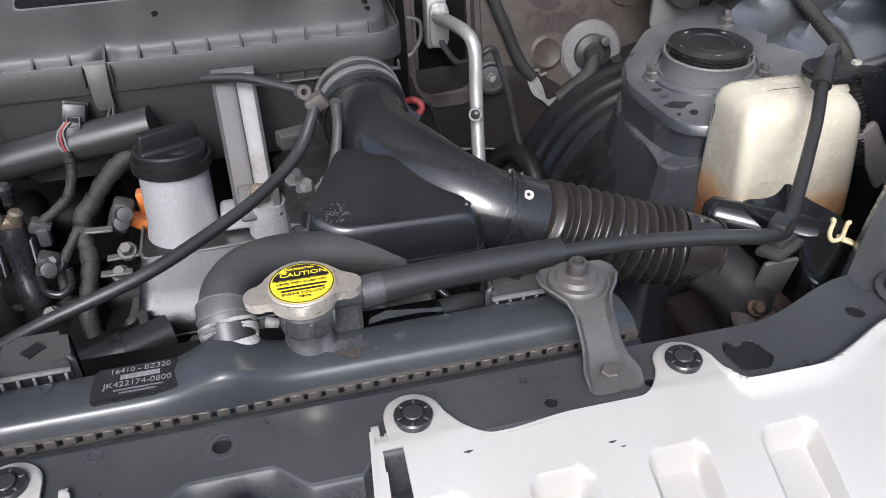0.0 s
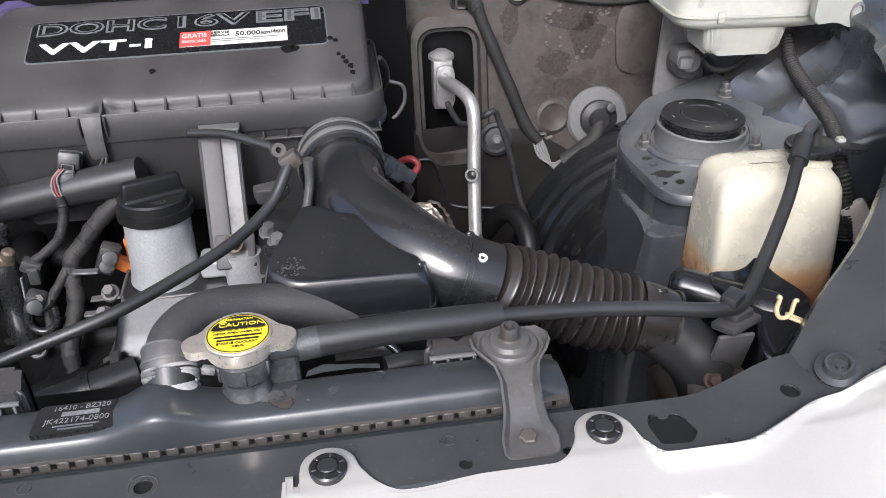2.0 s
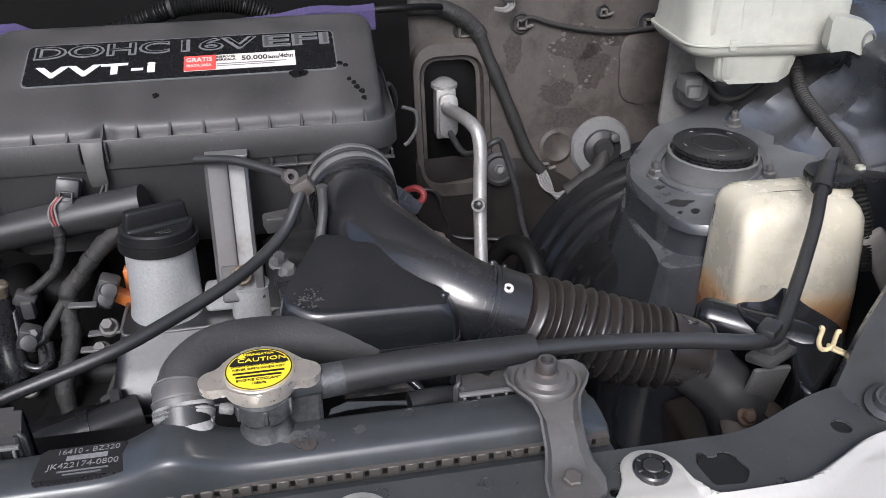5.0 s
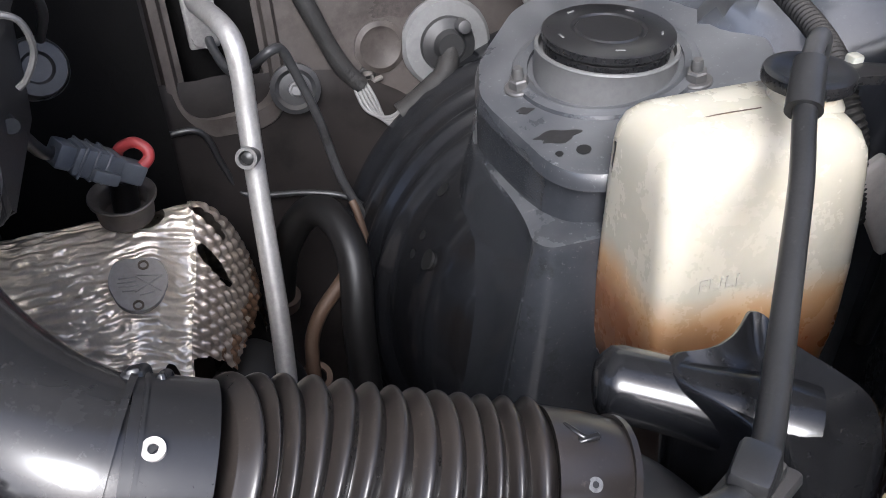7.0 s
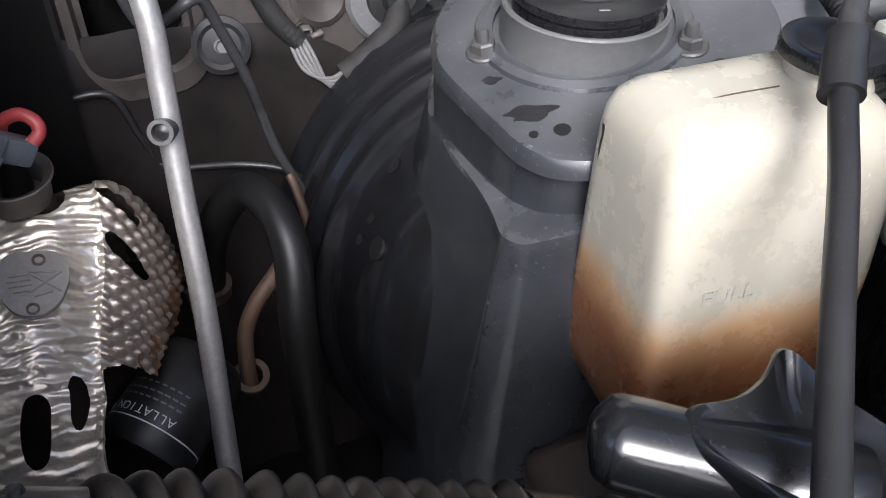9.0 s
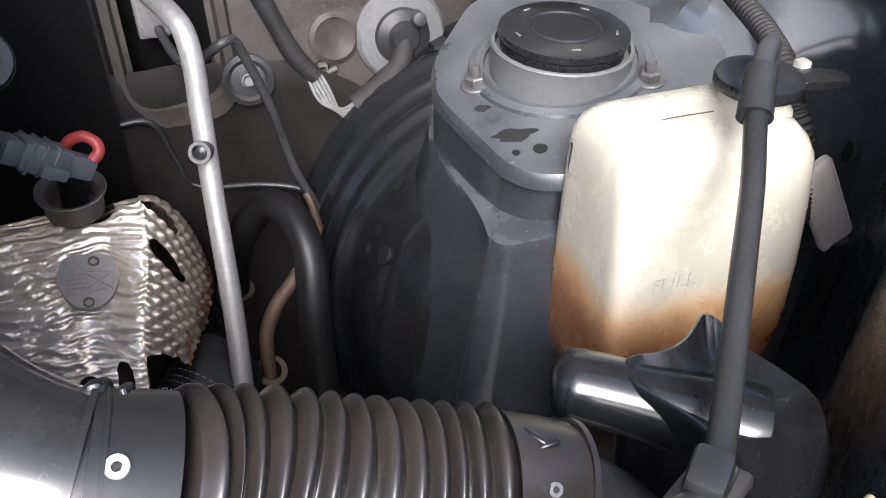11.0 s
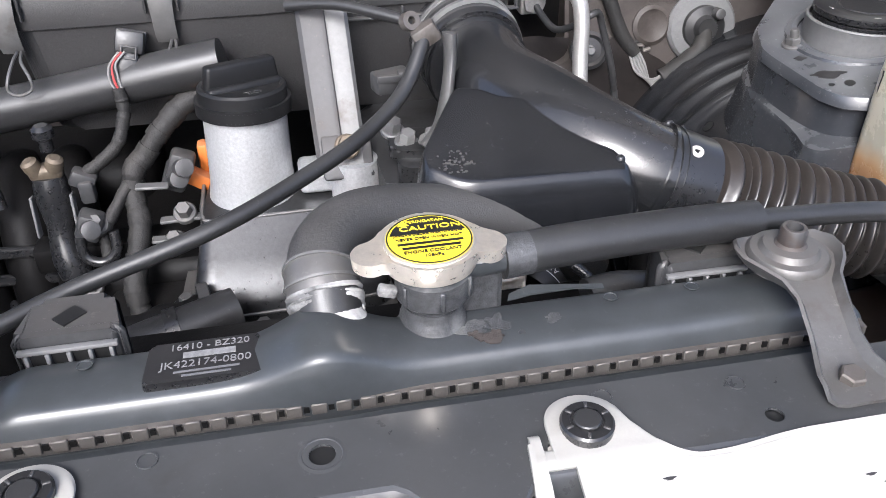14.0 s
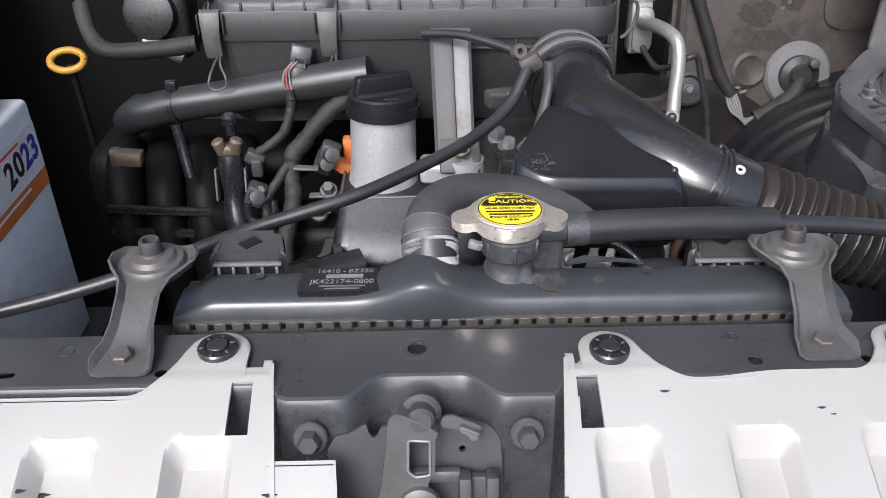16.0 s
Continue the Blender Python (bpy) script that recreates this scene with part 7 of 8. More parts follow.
for x, z, r in ((0.450, -0.148, 0.010), (0.3246, 0.0625, 0.016), (0.4131, 0.0682, 0.0165), (0.5419, 0.0786, 0.011), (0.6151, 0.0583, 0.018)):
    c = thing("loom_clip", (x, wall_y(z), z), "dusty nylon loom clip on a round seat of the bulkhead", "clip", "loom clips")
    P_ = axis_pose((x, wall_y(z), z), (0, -1, 0.2))
    part("seat", lathe([(r, -0.001), (r, 0.002), (r * 0.82, 0.0035), (r * 0.7, 0.0015), (0, 0.0015)], P_, 26), TAPE, c, "dark round seat")
    k = 0.0065 if r > 0.012 else 0.0045
    for dx, dz, w, h in ((-k, 0, 0.0024, 2 * k + 0.0024), (k, 0, 0.0024, 2 * k + 0.0024), (0, -k, 2 * k + 0.0024, 0.0024), (0, k, 2 * k + 0.0024, 0.0024)):
        part("clip_frame", box(w, 0.009, h, Matrix.Translation((x + dx, wall_y(z) - 0.0055, z + dz)), 0.0007, 1), NYLON, c)
    part("latch_tongue", box(0.012, 0.006, 0.004, Matrix.Translation((x + k + 0.005, wall_y(z) - 0.009, z - k * 0.4)) @ Matrix.Rotation(-0.3, 4, "Y"), 0.001, 1), NYLON, c)
hp = thing("hanging_plug", (0.385, 0.82, 0.13), "grey wiring plug hanging from the cowl on short leads", "plug")
part("plug_body", merge(box(0.022, 0.016, 0.034, Matrix.Translation((0.386, 0.822, 0.132)), 0.003), box(0.016, 0.012, 0.010, Matrix.Translation((0.386, 0.820, 0.112)), 0.002)), GREYP, hp)
for k in range(4):
    part("lead", tube([(0.382 + 0.004 * k, 0.820, 0.110), (0.386 + 0.003 * k, 0.818, 0.103 - 0.001 * k), (0.378 + 0.002 * k, 0.817, 0.0985 - 0.0016 * k), (0.366, 0.819, 0.100 - 0.001 * k)], 0.0017, 8, 5), NYLON if k % 2 else WIRE, hp)
wires = thing("bare_wires", (0.462, 0.795, -0.168), "bundle of bare grey wires bowing out of the loom", "wiring")
for k in range(5):
    d = 0.0035 * (k - 2)
    part("wire", tube([(0.438 + d, 0.786, -0.148), (0.444 + d, 0.774, -0.166 + d * 0.5), (0.453 + d * 0.8, 0.767, -0.183 - d * 0.6), (0.466 + d * 0.3, 0.766, -0.190 - d * 0.9), (0.480, 0.768, -0.183 - d * 0.8)], 0.0019, 8, 5), WIRE, wires)
harness("side_loom", [(0.4093, 0.8360, 0.0715), (0.4270, 0.8380, 0.0773), (0.4581, 0.8365, 0.0675), (0.5028, 0.8344, 0.0569), (0.5480, 0.8331, 0.0505), (0.5843, 0.8329, 0.0495), (0.6242, 0.8335, 0.0526), (0.6661, 0.8341, 0.0556)], 0.0040, "thin taped loom clipped along the bulkhead")
harness("wing_harness", [(0.725, 0.66, 0.090), (0.730, 0.62, 0.060), (0.725, 0.58, 0.028), (0.720, 0.52, 0.012), (0.712, 0.455, 0.0), (0.698, 0.41, -0.008), (0.690, 0.385, -0.024), (0.694, 0.370, -0.05), (0.702, 0.36, -0.11)], 0.0088, "ribbed wiring conduit beside the strut tower", TAPE, False)
harness("booster_wire", [(0.625, 0.675, 0.03), (0.65, 0.66, 0.0), (0.675, 0.645, 0.002), (0.70, 0.63, 0.03)], 0.0045, "black wire looping under the reservoir")


def actuator():
    o = thing("valve_unit", (0.618, 0.69, 0.0), "small dusty valve unit with a grey electrical plug", "valve")
    part("bracket", prism(round_outline([(0.590, -0.06), (0.668, -0.06), (0.66, 0.07), (0.60, 0.07)], 0.01), -0.003, 0.003, 0.001, 1, Matrix(((1, 0, 0, 0), (0, 0.1, -1, 0.715), (0, 1, 0, 0), (0, 0, 0, 1)))), STEEL, o, "pale grey mounting plate")
    part("body", lathe([(0.024, -0.02), (0.026, 0.0), (0.024, 0.012), (0.014, 0.018), (0.014, 0.03), (0, 0.03)], axis_pose((0.628, 0.692, 0.0), (-0.2, -1, 0.3)), 28), GREYP, o)
    part("plug", merge(box(0.026, 0.03, 0.022, Matrix.Translation((0.612, 0.672, 0.018)), 0.003), box(0.018, 0.012, 0.016, Matrix.Translation((0.610, 0.654, 0.012)), 0.002)), PALEPLASTIC, o, "pale grey plug")
    return o


actuator()


# ---- cooling pipes in the bulkhead opening ----
def cooling_pipe():
    o = thing("cooling_pipe", (0.30, 0.62, -0.1), "bent aluminium air-conditioning pipe with a capped port", "pipe")
    part("block", box(0.030, 0.030, 0.078, Matrix.Translation((0.290, 0.812, -0.050)), 0.003), PIPE, o, "cast aluminium valve block")
    part("valve_head", lathe([(0.020, 0), (0.020, 0.005), (0.010, 0.012), (0, 0.013)], Matrix.Translation((0.290, 0.815, -0.012)), 24), PIPE, o)
    part("flange", prism(round_outline([(-0.014, -0.034), (0.014, -0.034), (0.014, 0.034), (-0.014, 0.034)], 0.013), 0, 0.008, 0.002, 2, Matrix(((1, 0, 0, 0.292), (0, 0, -1, 0.795), (0, 1, 0, -0.05), (0, 0, 0, 1)))), PIPE, o)
    part("main_pipe", tube([(0.289, 0.80, -0.036), (0.289, 0.775, -0.034), (0.294, 0.735, -0.026), (0.3030, 0.6900, -0.0230), (0.3090, 0.6670, -0.0310), (0.3105, 0.6560, -0.0570), (0.3080, 0.6450, -0.0951), (0.3035, 0.6160, -0.1673), (0.2980, 0.5700, -0.2575), (0.2885, 0.5200, -0.3467), (0.2815, 0.4850, -0.4211)], 0.0094, 22, 8), PIPE, o)
    part("port", lathe([(0.0085, -0.004), (0.0085, 0.012), (0.0095, 0.012), (0.0095, 0.02), (0.0065, 0.02), (0.006, 0.012), (0, 0.012)], axis_pose((0.3050, 0.6320, -0.1210), (-0.30, -0.85, 0.40)), 22), BRACKET, o, "threaded service port")
    part("port_core", lathe([(0.0058, 0.0125), (0.0058, 0.0145), (0.002, 0.016), (0, 0.016)], axis_pose((0.3050, 0.6320, -0.1210), (-0.30, -0.85, 0.40)), 16), FLATBLACK, o)
    part("return_pipe", tube([(0.294, 0.80, -0.072), (0.296, 0.775, -0.080), (0.306, 0.740, -0.090), (0.322, 0.715, -0.078), (0.3407, 0.7073, -0.0631), (0.3530, 0.7131, -0.0645), (0.3618, 0.7168, -0.0865), (0.3787, 0.7163, -0.1402), (0.3934, 0.7106, -0.2108), (0.4159, 0.6993, -0.2753), (0.4345, 0.6713, -0.3615), (0.4558, 0.6326, -0.4581)], 0.0046, 14, 8), CAST, o, "thin dull return pipe")
    return o


cooling_pipe()


def brake_line():
    o = thing("brake_line", (0.42, 0.70, -0.25), "thin steel brake line with plastic clips", "pipe")
    part("line", tube([(0.13, 0.786, -0.1500), (0.175, 0.7825, -0.1512), (0.2217, 0.7751, -0.1624), (0.2658, 0.7727, -0.1642), (0.282, 0.7737, -0.2119), (0.2984, 0.7691, -0.2459), (0.3658, 0.7476, -0.247), (0.4075, 0.7327, -0.2568), (0.4378, 0.7196, -0.2952), (0.448, 0.7092, -0.3407), (0.4408, 0.6925, -0.3885), (0.4637, 0.6748, -0.3843), (0.4837, 0.6709, -0.3483)], 0.0034, 12, 8), RUBBER, o)
    part("line_clip", merge(box(0.018, 0.014, 0.012, Matrix.Translation((0.4370, 0.7150, -0.2930)) @ Matrix.Rotation(0.6, 4, "Y"), 0.003), box(0.010, 0.016, 0.020, Matrix.Translation((0.4370, 0.7150, -0.2930)) @ Matrix.Rotation(0.6, 4, "Y"), 0.002)), BROWN, o, "brown plastic line clip")
    part("rod", tube([(0.4000, 0.7000, -0.2350), (0.4038, 0.6887, -0.2522), (0.4151, 0.6503, -0.3341), (0.4303, 0.5993, -0.4179), (0.4499, 0.5451, -0.5048)], 0.0042, 12, 6), RUSTY, o, "long rusty line running down")
    part("rod_clip", box(0.018, 0.014, 0.018, Matrix.Translation((0.4110, 0.6640, -0.3050)) @ Matrix.Rotation(0.4, 4, "Y"), 0.003), BROWN, o)
    return o


brake_line()


def heater_hose():
    o = thing("heater_hose", (0.36, 0.60, -0.30), "black heater hose bent over in an arch", "hose")
    # hose in the rubber that has the deep bay's shade painted in
    part("hose", tube([(0.3061, 0.6664, -0.3276), (0.3195, 0.6545, -0.2479), (0.3440, 0.6325, -0.1930), (0.3620, 0.5990, -0.1790), (0.3700, 0.5600, -0.1990), (0.3620, 0.5260, -0.2600), (0.3600, 0.5050, -0.3553), (0.3610, 0.4862, -0.4793)], 0.0146, 26, 8), DARKRUBBER, o)
    part("clamp", tube([(0.3080, 0.6650, -0.320), (0.3100, 0.6630, -0.307)], 0.0190, 26, 2), BROWN, o)
    part("side_pipe", tube([(0.3690, 0.6130, -0.2620), (0.3600, 0.6100, -0.2710), (0.3398, 0.6026, -0.2900), (0.3270, 0.5965, -0.3140), (0.3225, 0.5880, -0.3380), (0.3208, 0.5809, -0.3631)], 0.0072, 14, 6), RUSTY, o, "tarnished brass branch pipe")
    part("ring", lathe([(0.0160, -0.003), (0.0165, 0.0), (0.0160, 0.003), (0.0105, 0.003), (0.0105, -0.003)], axis_pose((0.3230, 0.5835, -0.3560), (0.1, -0.5, 1)), 26, closed=False), RUSTY, o, "tarnished ring at the pipe's foot")
    return o


heater_hose()


def heat_shield():
    """Two foil pressings that meet in a crease: a wrinkled top falling to the front, and a woven flank."""
    o = thing("heat_shield", (0.16, 0.60, -0.40), "crinkled silver exhaust heat shield with oval slots", "heat shield")
    fall = ((0.470, 0.200), (0.476, 0.160), (0.486, 0.122), (0.503, 0.088), (0.530, 0.057), (0.560, 0.034), (0.590, 0.017), (0.615, 0.006), (0.632, 0.002), (0.648, 0.004), (0.662, 0.014), (0.674, 0.036), (0.684, 0.075), (0.735, 0.16))

    def depth(y):
        for (a, da), (b, db) in zip(fall, fall[1:]):
            if a <= y <= b:
                return da + (db - da) * (y - a) / (b - a)
        return fall[-1][1]

    def crease(y):
        return 0.2170 + 0.0275 * smooth01((y - 0.515) / 0.125) - 0.012 * smooth01((0.515 - y) / 0.03)

    def base(u, y):
        """u: 0 to 1 over the top panel to the crease, 1 to 2 down the flank."""
        c = crease(y)
        low = 0.030 * smooth01((0.645 - y) / 0.06) * (1 - 0.6 * smooth01((0.54 - y) / 0.04))
        if u <= 1:
            x = -0.06 + (c + 0.06) * u
            return Vector((x, y, -0.163 - depth(y) - low * smooth01((x - c + 0.045) / 0.045) ** 1.5))
        a = radians(112) * (u - 1)
        return Vector((c + 0.043 * math.sin(a), y + 0.010 * math.sin(a), -0.163 - depth(y) - low - 0.118 * (1 - math.cos(a)) - 0.010 * math.sin(a)))

    def shape(u, y):
        p = base(u, y)
        nrm = (base(u + 0.01, y) - base(u - 0.01, y)).cross(base(u, y + 0.002) - base(u, y - 0.002)).normalized()
        if nrm.z + nrm.x < 0:
            nrm = -nrm
        if u < 0.985:
            w = math.sin(p.y * 560 + p.z * 330 + 4.2 * noise.noise(p * 42)) * 0.0012 * (0.25 + abs(noise.noise(p * 30)) * 2.1) + 0.0013 * noise.noise(p * 60)
        else:
            run, across = p.z * 0.80 + 0.16 * p.x + 0.30 * p.y, p.x * 0.75 + 0.55 * p.y - 0.30 * p.z
            row = run * 116 + 0.25 * noise.noise(p * 26)
            stagger = 0.5 * (math.floor(row) % 2)
            w = 0.0017 * abs(math.sin(math.pi * row)) + 0.0014 * math.sin(2 * math.pi * (across * 104 + stagger + 0.35 * (row % 1.0) + 0.3 * noise.noise(p * 34))) * abs(math.sin(math.pi * row)) ** 0.5
        return p + nrm * w
    us = [i / 130 for i in range(131)] + [1 + 0.9 * i / 130 for i in range(1, 131)]
    ys = [0.470 + 0.265 * k / 240 for k in range(241)]
    # oval slots: middle and half size over the panel and along it, and their slant
    cuts = ((0.845, 0.640, 0.080, 0.0165, 0), (0.849, 0.502, 0.036, 0.0140, 0), (0.946, 0.513, 0.021, 0.0135, 0), (0.681, 0.5235, 0.050, 0.0085, 0), (1.165, 0.6035, 0.150, 0.0058, 0.043), (1.140, 0.6310, 0.145, 0.0050, 0.050))

    def inside(c, u, y):
        a, b, ra, rb, k = c
        return abs((u - a) / ra) ** 2.6 + abs((y - b + k * (u - a)) / rb) ** 2.6

    def limit(y):
        return 1.015 + 0.385 * smooth01((y - 0.531) / 0.010) + 0.36 * max(0.0, min(1.0, (y - 0.538) / 0.11))
    bm = bmesh.new()
    uy = {}
    for i, u in enumerate(us):
        for k, y in enumerate(ys):
            uy[i, k] = (u, y)
    keep = []
    for i in range(len(us) - 1):
        for k in range(len(ys) - 1):
            u, y = (us[i] + us[i + 1]) / 2, (ys[k] + ys[k + 1]) / 2
            if u < limit(y) and all(inside(c, u, y) >= 1 for c in cuts):
                keep.append((i, k))
    # draw the corners next to a slot onto its rim, so that the edge is smooth
    solid = set(keep)
    for c in cuts:
        for i, k in list(uy):
            u, y = us[i], ys[k]
            if abs(u - c[0]) < c[2] * 1.3 and abs(y - c[1] + c[4] * (u - c[0])) < c[3] * 1.4:
                near = [(i - di, k - dk) in solid for di in (0, 1) for dk in (0, 1)]
                if any(near) and not all(near):
                    f = max(1e-6, inside(c, u, y)) ** (-1 / 2.6)
                    du, dy = (u - c[0]) * f, (y - c[1] + c[4] * (u - c[0])) * f
                    uy[i, k] = (c[0] + du, c[1] + dy - c[4] * du)
    g = {}
    for i, k in keep:
        for q in ((i, k), (i + 1, k), (i + 1, k + 1), (i, k + 1)):
            if q not in g:
                g[q] = bm.verts.new(shape(*uy[q]))
    for i, k in keep:
        f = bm.faces.new((g[i, k], g[i + 1, k], g[i + 1, k + 1], g[i, k + 1]))
        if us[i] >= 1:
            q = g[i, k].co
            f.material_index = 2 if us[i] - 1 + 0.5 * (0.60 - ys[k]) * 4 + 0.22 * noise.noise(q * 70) > 0.50 else 1
    foil = part("foil", bm, FOIL, o, angle=80)
    foil.data.materials.append(WOVEN)
    foil.data.materials.append(BROWNFOIL)
    part("dark_inside", lathe([(0.080, -0.44), (0.080, -0.34), (0.065, -0.28), (0.045, -0.25), (0, -0.245)], Matrix.Translation((0.150, 0.620, 0)), 28), BROWN, o, "rusty exhaust manifold inside")
    # smooth stamped emblem plate
    M = axis_pose((0.1920, 0.5735, -0.1875), Vector((0.15, -0.46, 1)).normalized()) @ Matrix.Rotation(radians(-24), 4, "Z")
    em = part("emblem_plate", prism(round_outline([(-0.020, 0.024), (0.016, 0.025), (0.024, 0.004), (0.016, -0.018), (0.0, -0.028), (-0.016, -0.020), (-0.026, 0.002)], 0.008), -0.004, 0.0016, 0.0008, 1, M), EMBLEM, o, "smooth stamped plate with worn bars")
    for x, y, w, a in ((-0.010, 0.006, 0.013, 0.1), (-0.010, 0.002, 0.015, 0.1), (-0.009, -0.002, 0.015, 0.1), (-0.007, -0.006, 0.013, 0.1), (0.007, 0.008, 0.020, -0.05), (0.007, 0.0, 0.026, 0.62), (0.007, 0.0, 0.026, -0.62), (0.006, -0.009, 0.012, 0.25)):
        part("bar", box(w, 0.0016, 0.0012, M @ Matrix.Translation((x, y, 0.0018)) @ Matrix.Rotation(a, 4, "Z"), 0.0004, 1), EMBLEM, em)
    for p in ((0.003, 0.0175), (-0.001, -0.0200)):
        part("rivet_hole", lathe([(0.0045, 0.001), (0.0045, 0.0022), (0.003, 0.0024), (0.0028, 0.001), (0, 0.001)], M @ Matrix.Translation((p[0], p[1], 0.0005)), 16), BRASS, em)
    return o


heat_shield()


def exhaust_sensor():
    o = thing("exhaust_sensor", (0.19, 0.65, -0.14), "exhaust sensor in a steel collar with red sleeve and grey plug", "sensor")
    part("collar", lathe([(0.0235, -0.022), (0.0250, -0.006), (0.0285, -0.001), (0.0290, 0.001), (0.0280, 0.002), (0.0225, -0.001), (0.0205, -0.004), (0.0200, -0.020), (0, -0.020)], axis_pose((0.1918, 0.6410, -0.1406), (0.05, -0.12, 1)), 40), RUSTBOLT, o, "dull steel collar")
    part("body", tube([(0.1918, 0.6410, -0.1606), (0.1965, 0.6360, -0.1206)], 0.0115, 20, 3), DARKRUBBER, o)
    part("nut", lathe([(0.0085, -0.004), (0.0085, 0.004), (0.0070, 0.0045), (0.0070, 0.009), (0, 0.009)], axis_pose((0.1965, 0.6360, -0.1206), (0.05, -0.12, 1)), 6), STEEL, o)
    part("red_sleeve", tube([(0.1977, 0.6340, -0.1165), (0.1978, 0.6320, -0.1018), (0.2022, 0.6280, -0.0892), (0.2145, 0.6220, -0.0827), (0.2233, 0.6160, -0.0870), (0.2232, 0.6120, -0.0942), (0.2145, 0.6060, -0.0982), (0.2061, 0.6040, -0.0978)], 0.0046, 14, 6), REDR, o, "red silicone sleeve")
    M = axis_pose((0.1912, 0.5992, -0.0851), (0.041, 0.019, -0.036)) @ Matrix.Rotation(radians(-90), 4, "Y")
    part("plug", merge(box(0.040, 0.024, 0.026, M @ Matrix.Translation((-0.010, 0, 0)), 0.004), box(0.026, 0.018, 0.018, M @ Matrix.Translation((0.020, 0, 0)), 0.003), box(0.022, 0.010, 0.008, M @ Matrix.Translation((-0.004, -0.006, 0.015)), 0.002), box(0.014, 0.020, 0.022, M @ Matrix.Translation((-0.036, 0, 0)), 0.003)), PLUGGREY, o, "blue-grey electrical plug")
    for k in range(3):
        part("plug_rib", box(0.0025, 0.026, 0.028, M @ Matrix.Translation((-0.024 + k * 0.010, 0, 0)), 0.0006, 1), PLUGGREY, o)
    part("plug_wire", tube([M @ Vector((-0.040, 0, 0)), M @ Vector((-0.055, 0, 0.008)), (0.150, 0.53, 0.0), (0.162, 0.49, 0.012)], 0.005, 12, 5), RUBBER, o)
    return o


exhaust_sensor()


def hose_end():
    o = thing("vacuum_hose", (0.165, 0.62, 0.0), "short grey hose end with a spring clamp beside the air cleaner", "hose")
    ax = Vector((0.25, -0.75, 0.35)).normalized()
    m = axis_pose((0.166, 0.612, -0.005), ax)
    part("hose", lathe([(0.021, -0.05), (0.0215, 0.0), (0.020, 0.004), (0.012, 0.005), (0.010, 0.001), (0, 0.001)], m, 32), GREYP, o)
    part("clamp", lathe([(0.0225, -0.014), (0.0232, -0.012), (0.0232, -0.004), (0.0225, -0.002)], m, 36, closed=False), PALESTEEL, o, "bright spring clamp")
    part("clamp_band", lathe([(0.0225, -0.030), (0.0230, -0.028), (0.0230, -0.022), (0.0225, -0.020)], m, 36, closed=False), STEEL, o)
    part("lead", tube([(0.176, 0.600, 0.02), (0.186, 0.585, 0.045), (0.184, 0.57, 0.07), (0.176, 0.555, 0.085)], 0.0035, 10, 6), RUBBER, o)
    return o


hose_end()
canister = thing("oil_filter", (0.240, 0.54, -0.34), "black oil filter canister with white printed words", "oil filter")
FILTER = axis_pose((0.2550, 0.5550, -0.3350), (-0.62, -0.62, -0.20))
part("can", lathe([(0.0, -0.050), (0.034, -0.048), (0.040, -0.040), (0.040, 0.040), (0.037, 0.046), (0.030, 0.048), (0, 0.046)], FILTER, 40), FLATBLACK, canister)
part("print_line", lathe([(0.0402, 0.028), (0.0402, 0.0292), (0.0398, 0.0292)], FILTER, 40, closed=False), WPRINT, canister)
for k in range(13):
    a = 0.9 + 0.17 * k
    words("ALLATION PROC"[k], 0.010, FILTER @ Matrix.Rotation(a, 4, "Z") @ Matrix.Translation((0.0403, 0, 0.021)) @ Matrix.Rotation(radians(90), 4, "Y") @ Matrix.Rotation(radians(90), 4, "Z"), WPRINT, canister, 0.0001)
    for h, w in ((0.010, 0.0045), (0.004, 0.0050), (-0.003, 0.0040)):
        part("print_bar", box(0.0003, w, 0.0014, FILTER @ Matrix.Rotation(a, 4, "Z") @ Matrix.Translation((0.0402, 0, h)), 0), GPRINT, canister)


# ---- cable, bracket and small gear at the front of the engine ----
def throttle_cable():
    o = thing("release_cable", (-0.1, 0.19, 0.0), "black sheathed cable sweeping over the engine front", "cable")
    part("sheath", tube([(-0.62, 0.06, -0.06), (-0.45, 0.085, -0.045), (-0.35, 0.10, -0.035), (-0.274, 0.12, -0.024), (-0.216, 0.14, -0.012), (-0.168, 0.166, -0.006), (-0.09, 0.190, 0.008), (-0.035, 0.226, 0.016), (0.010, 0.266, 0.022), (0.045, 0.302, 0.036), (0.064, 0.326, 0.060), (0.070, 0.338, 0.071)], 0.0056, 18, 10), RUBBER, o)
    part("end_clip", merge(box(0.020, 0.014, 0.016, Matrix.Translation((0.069, 0.333, 0.068)) @ Matrix.Rotation(radians(-30), 4, "Y"), 0.003), lathe([(0.007, -0.004), (0.007, 0.004), (0.003, 0.004), (0.003, -0.004)], axis_pose((0.058, 0.338, 0.077), (0.4, -1, 0.5)), 16, closed=False)), CRIMP, o, "worn tan cable clip")
    part("tail", tube([(0.062, 0.342, 0.074), (0.035, 0.36, 0.078), (0.005, 0.38, 0.080), (-0.03, 0.40, 0.075)], 0.0045, 12, 5), RUBBER, o)
    return o


throttle_cable()


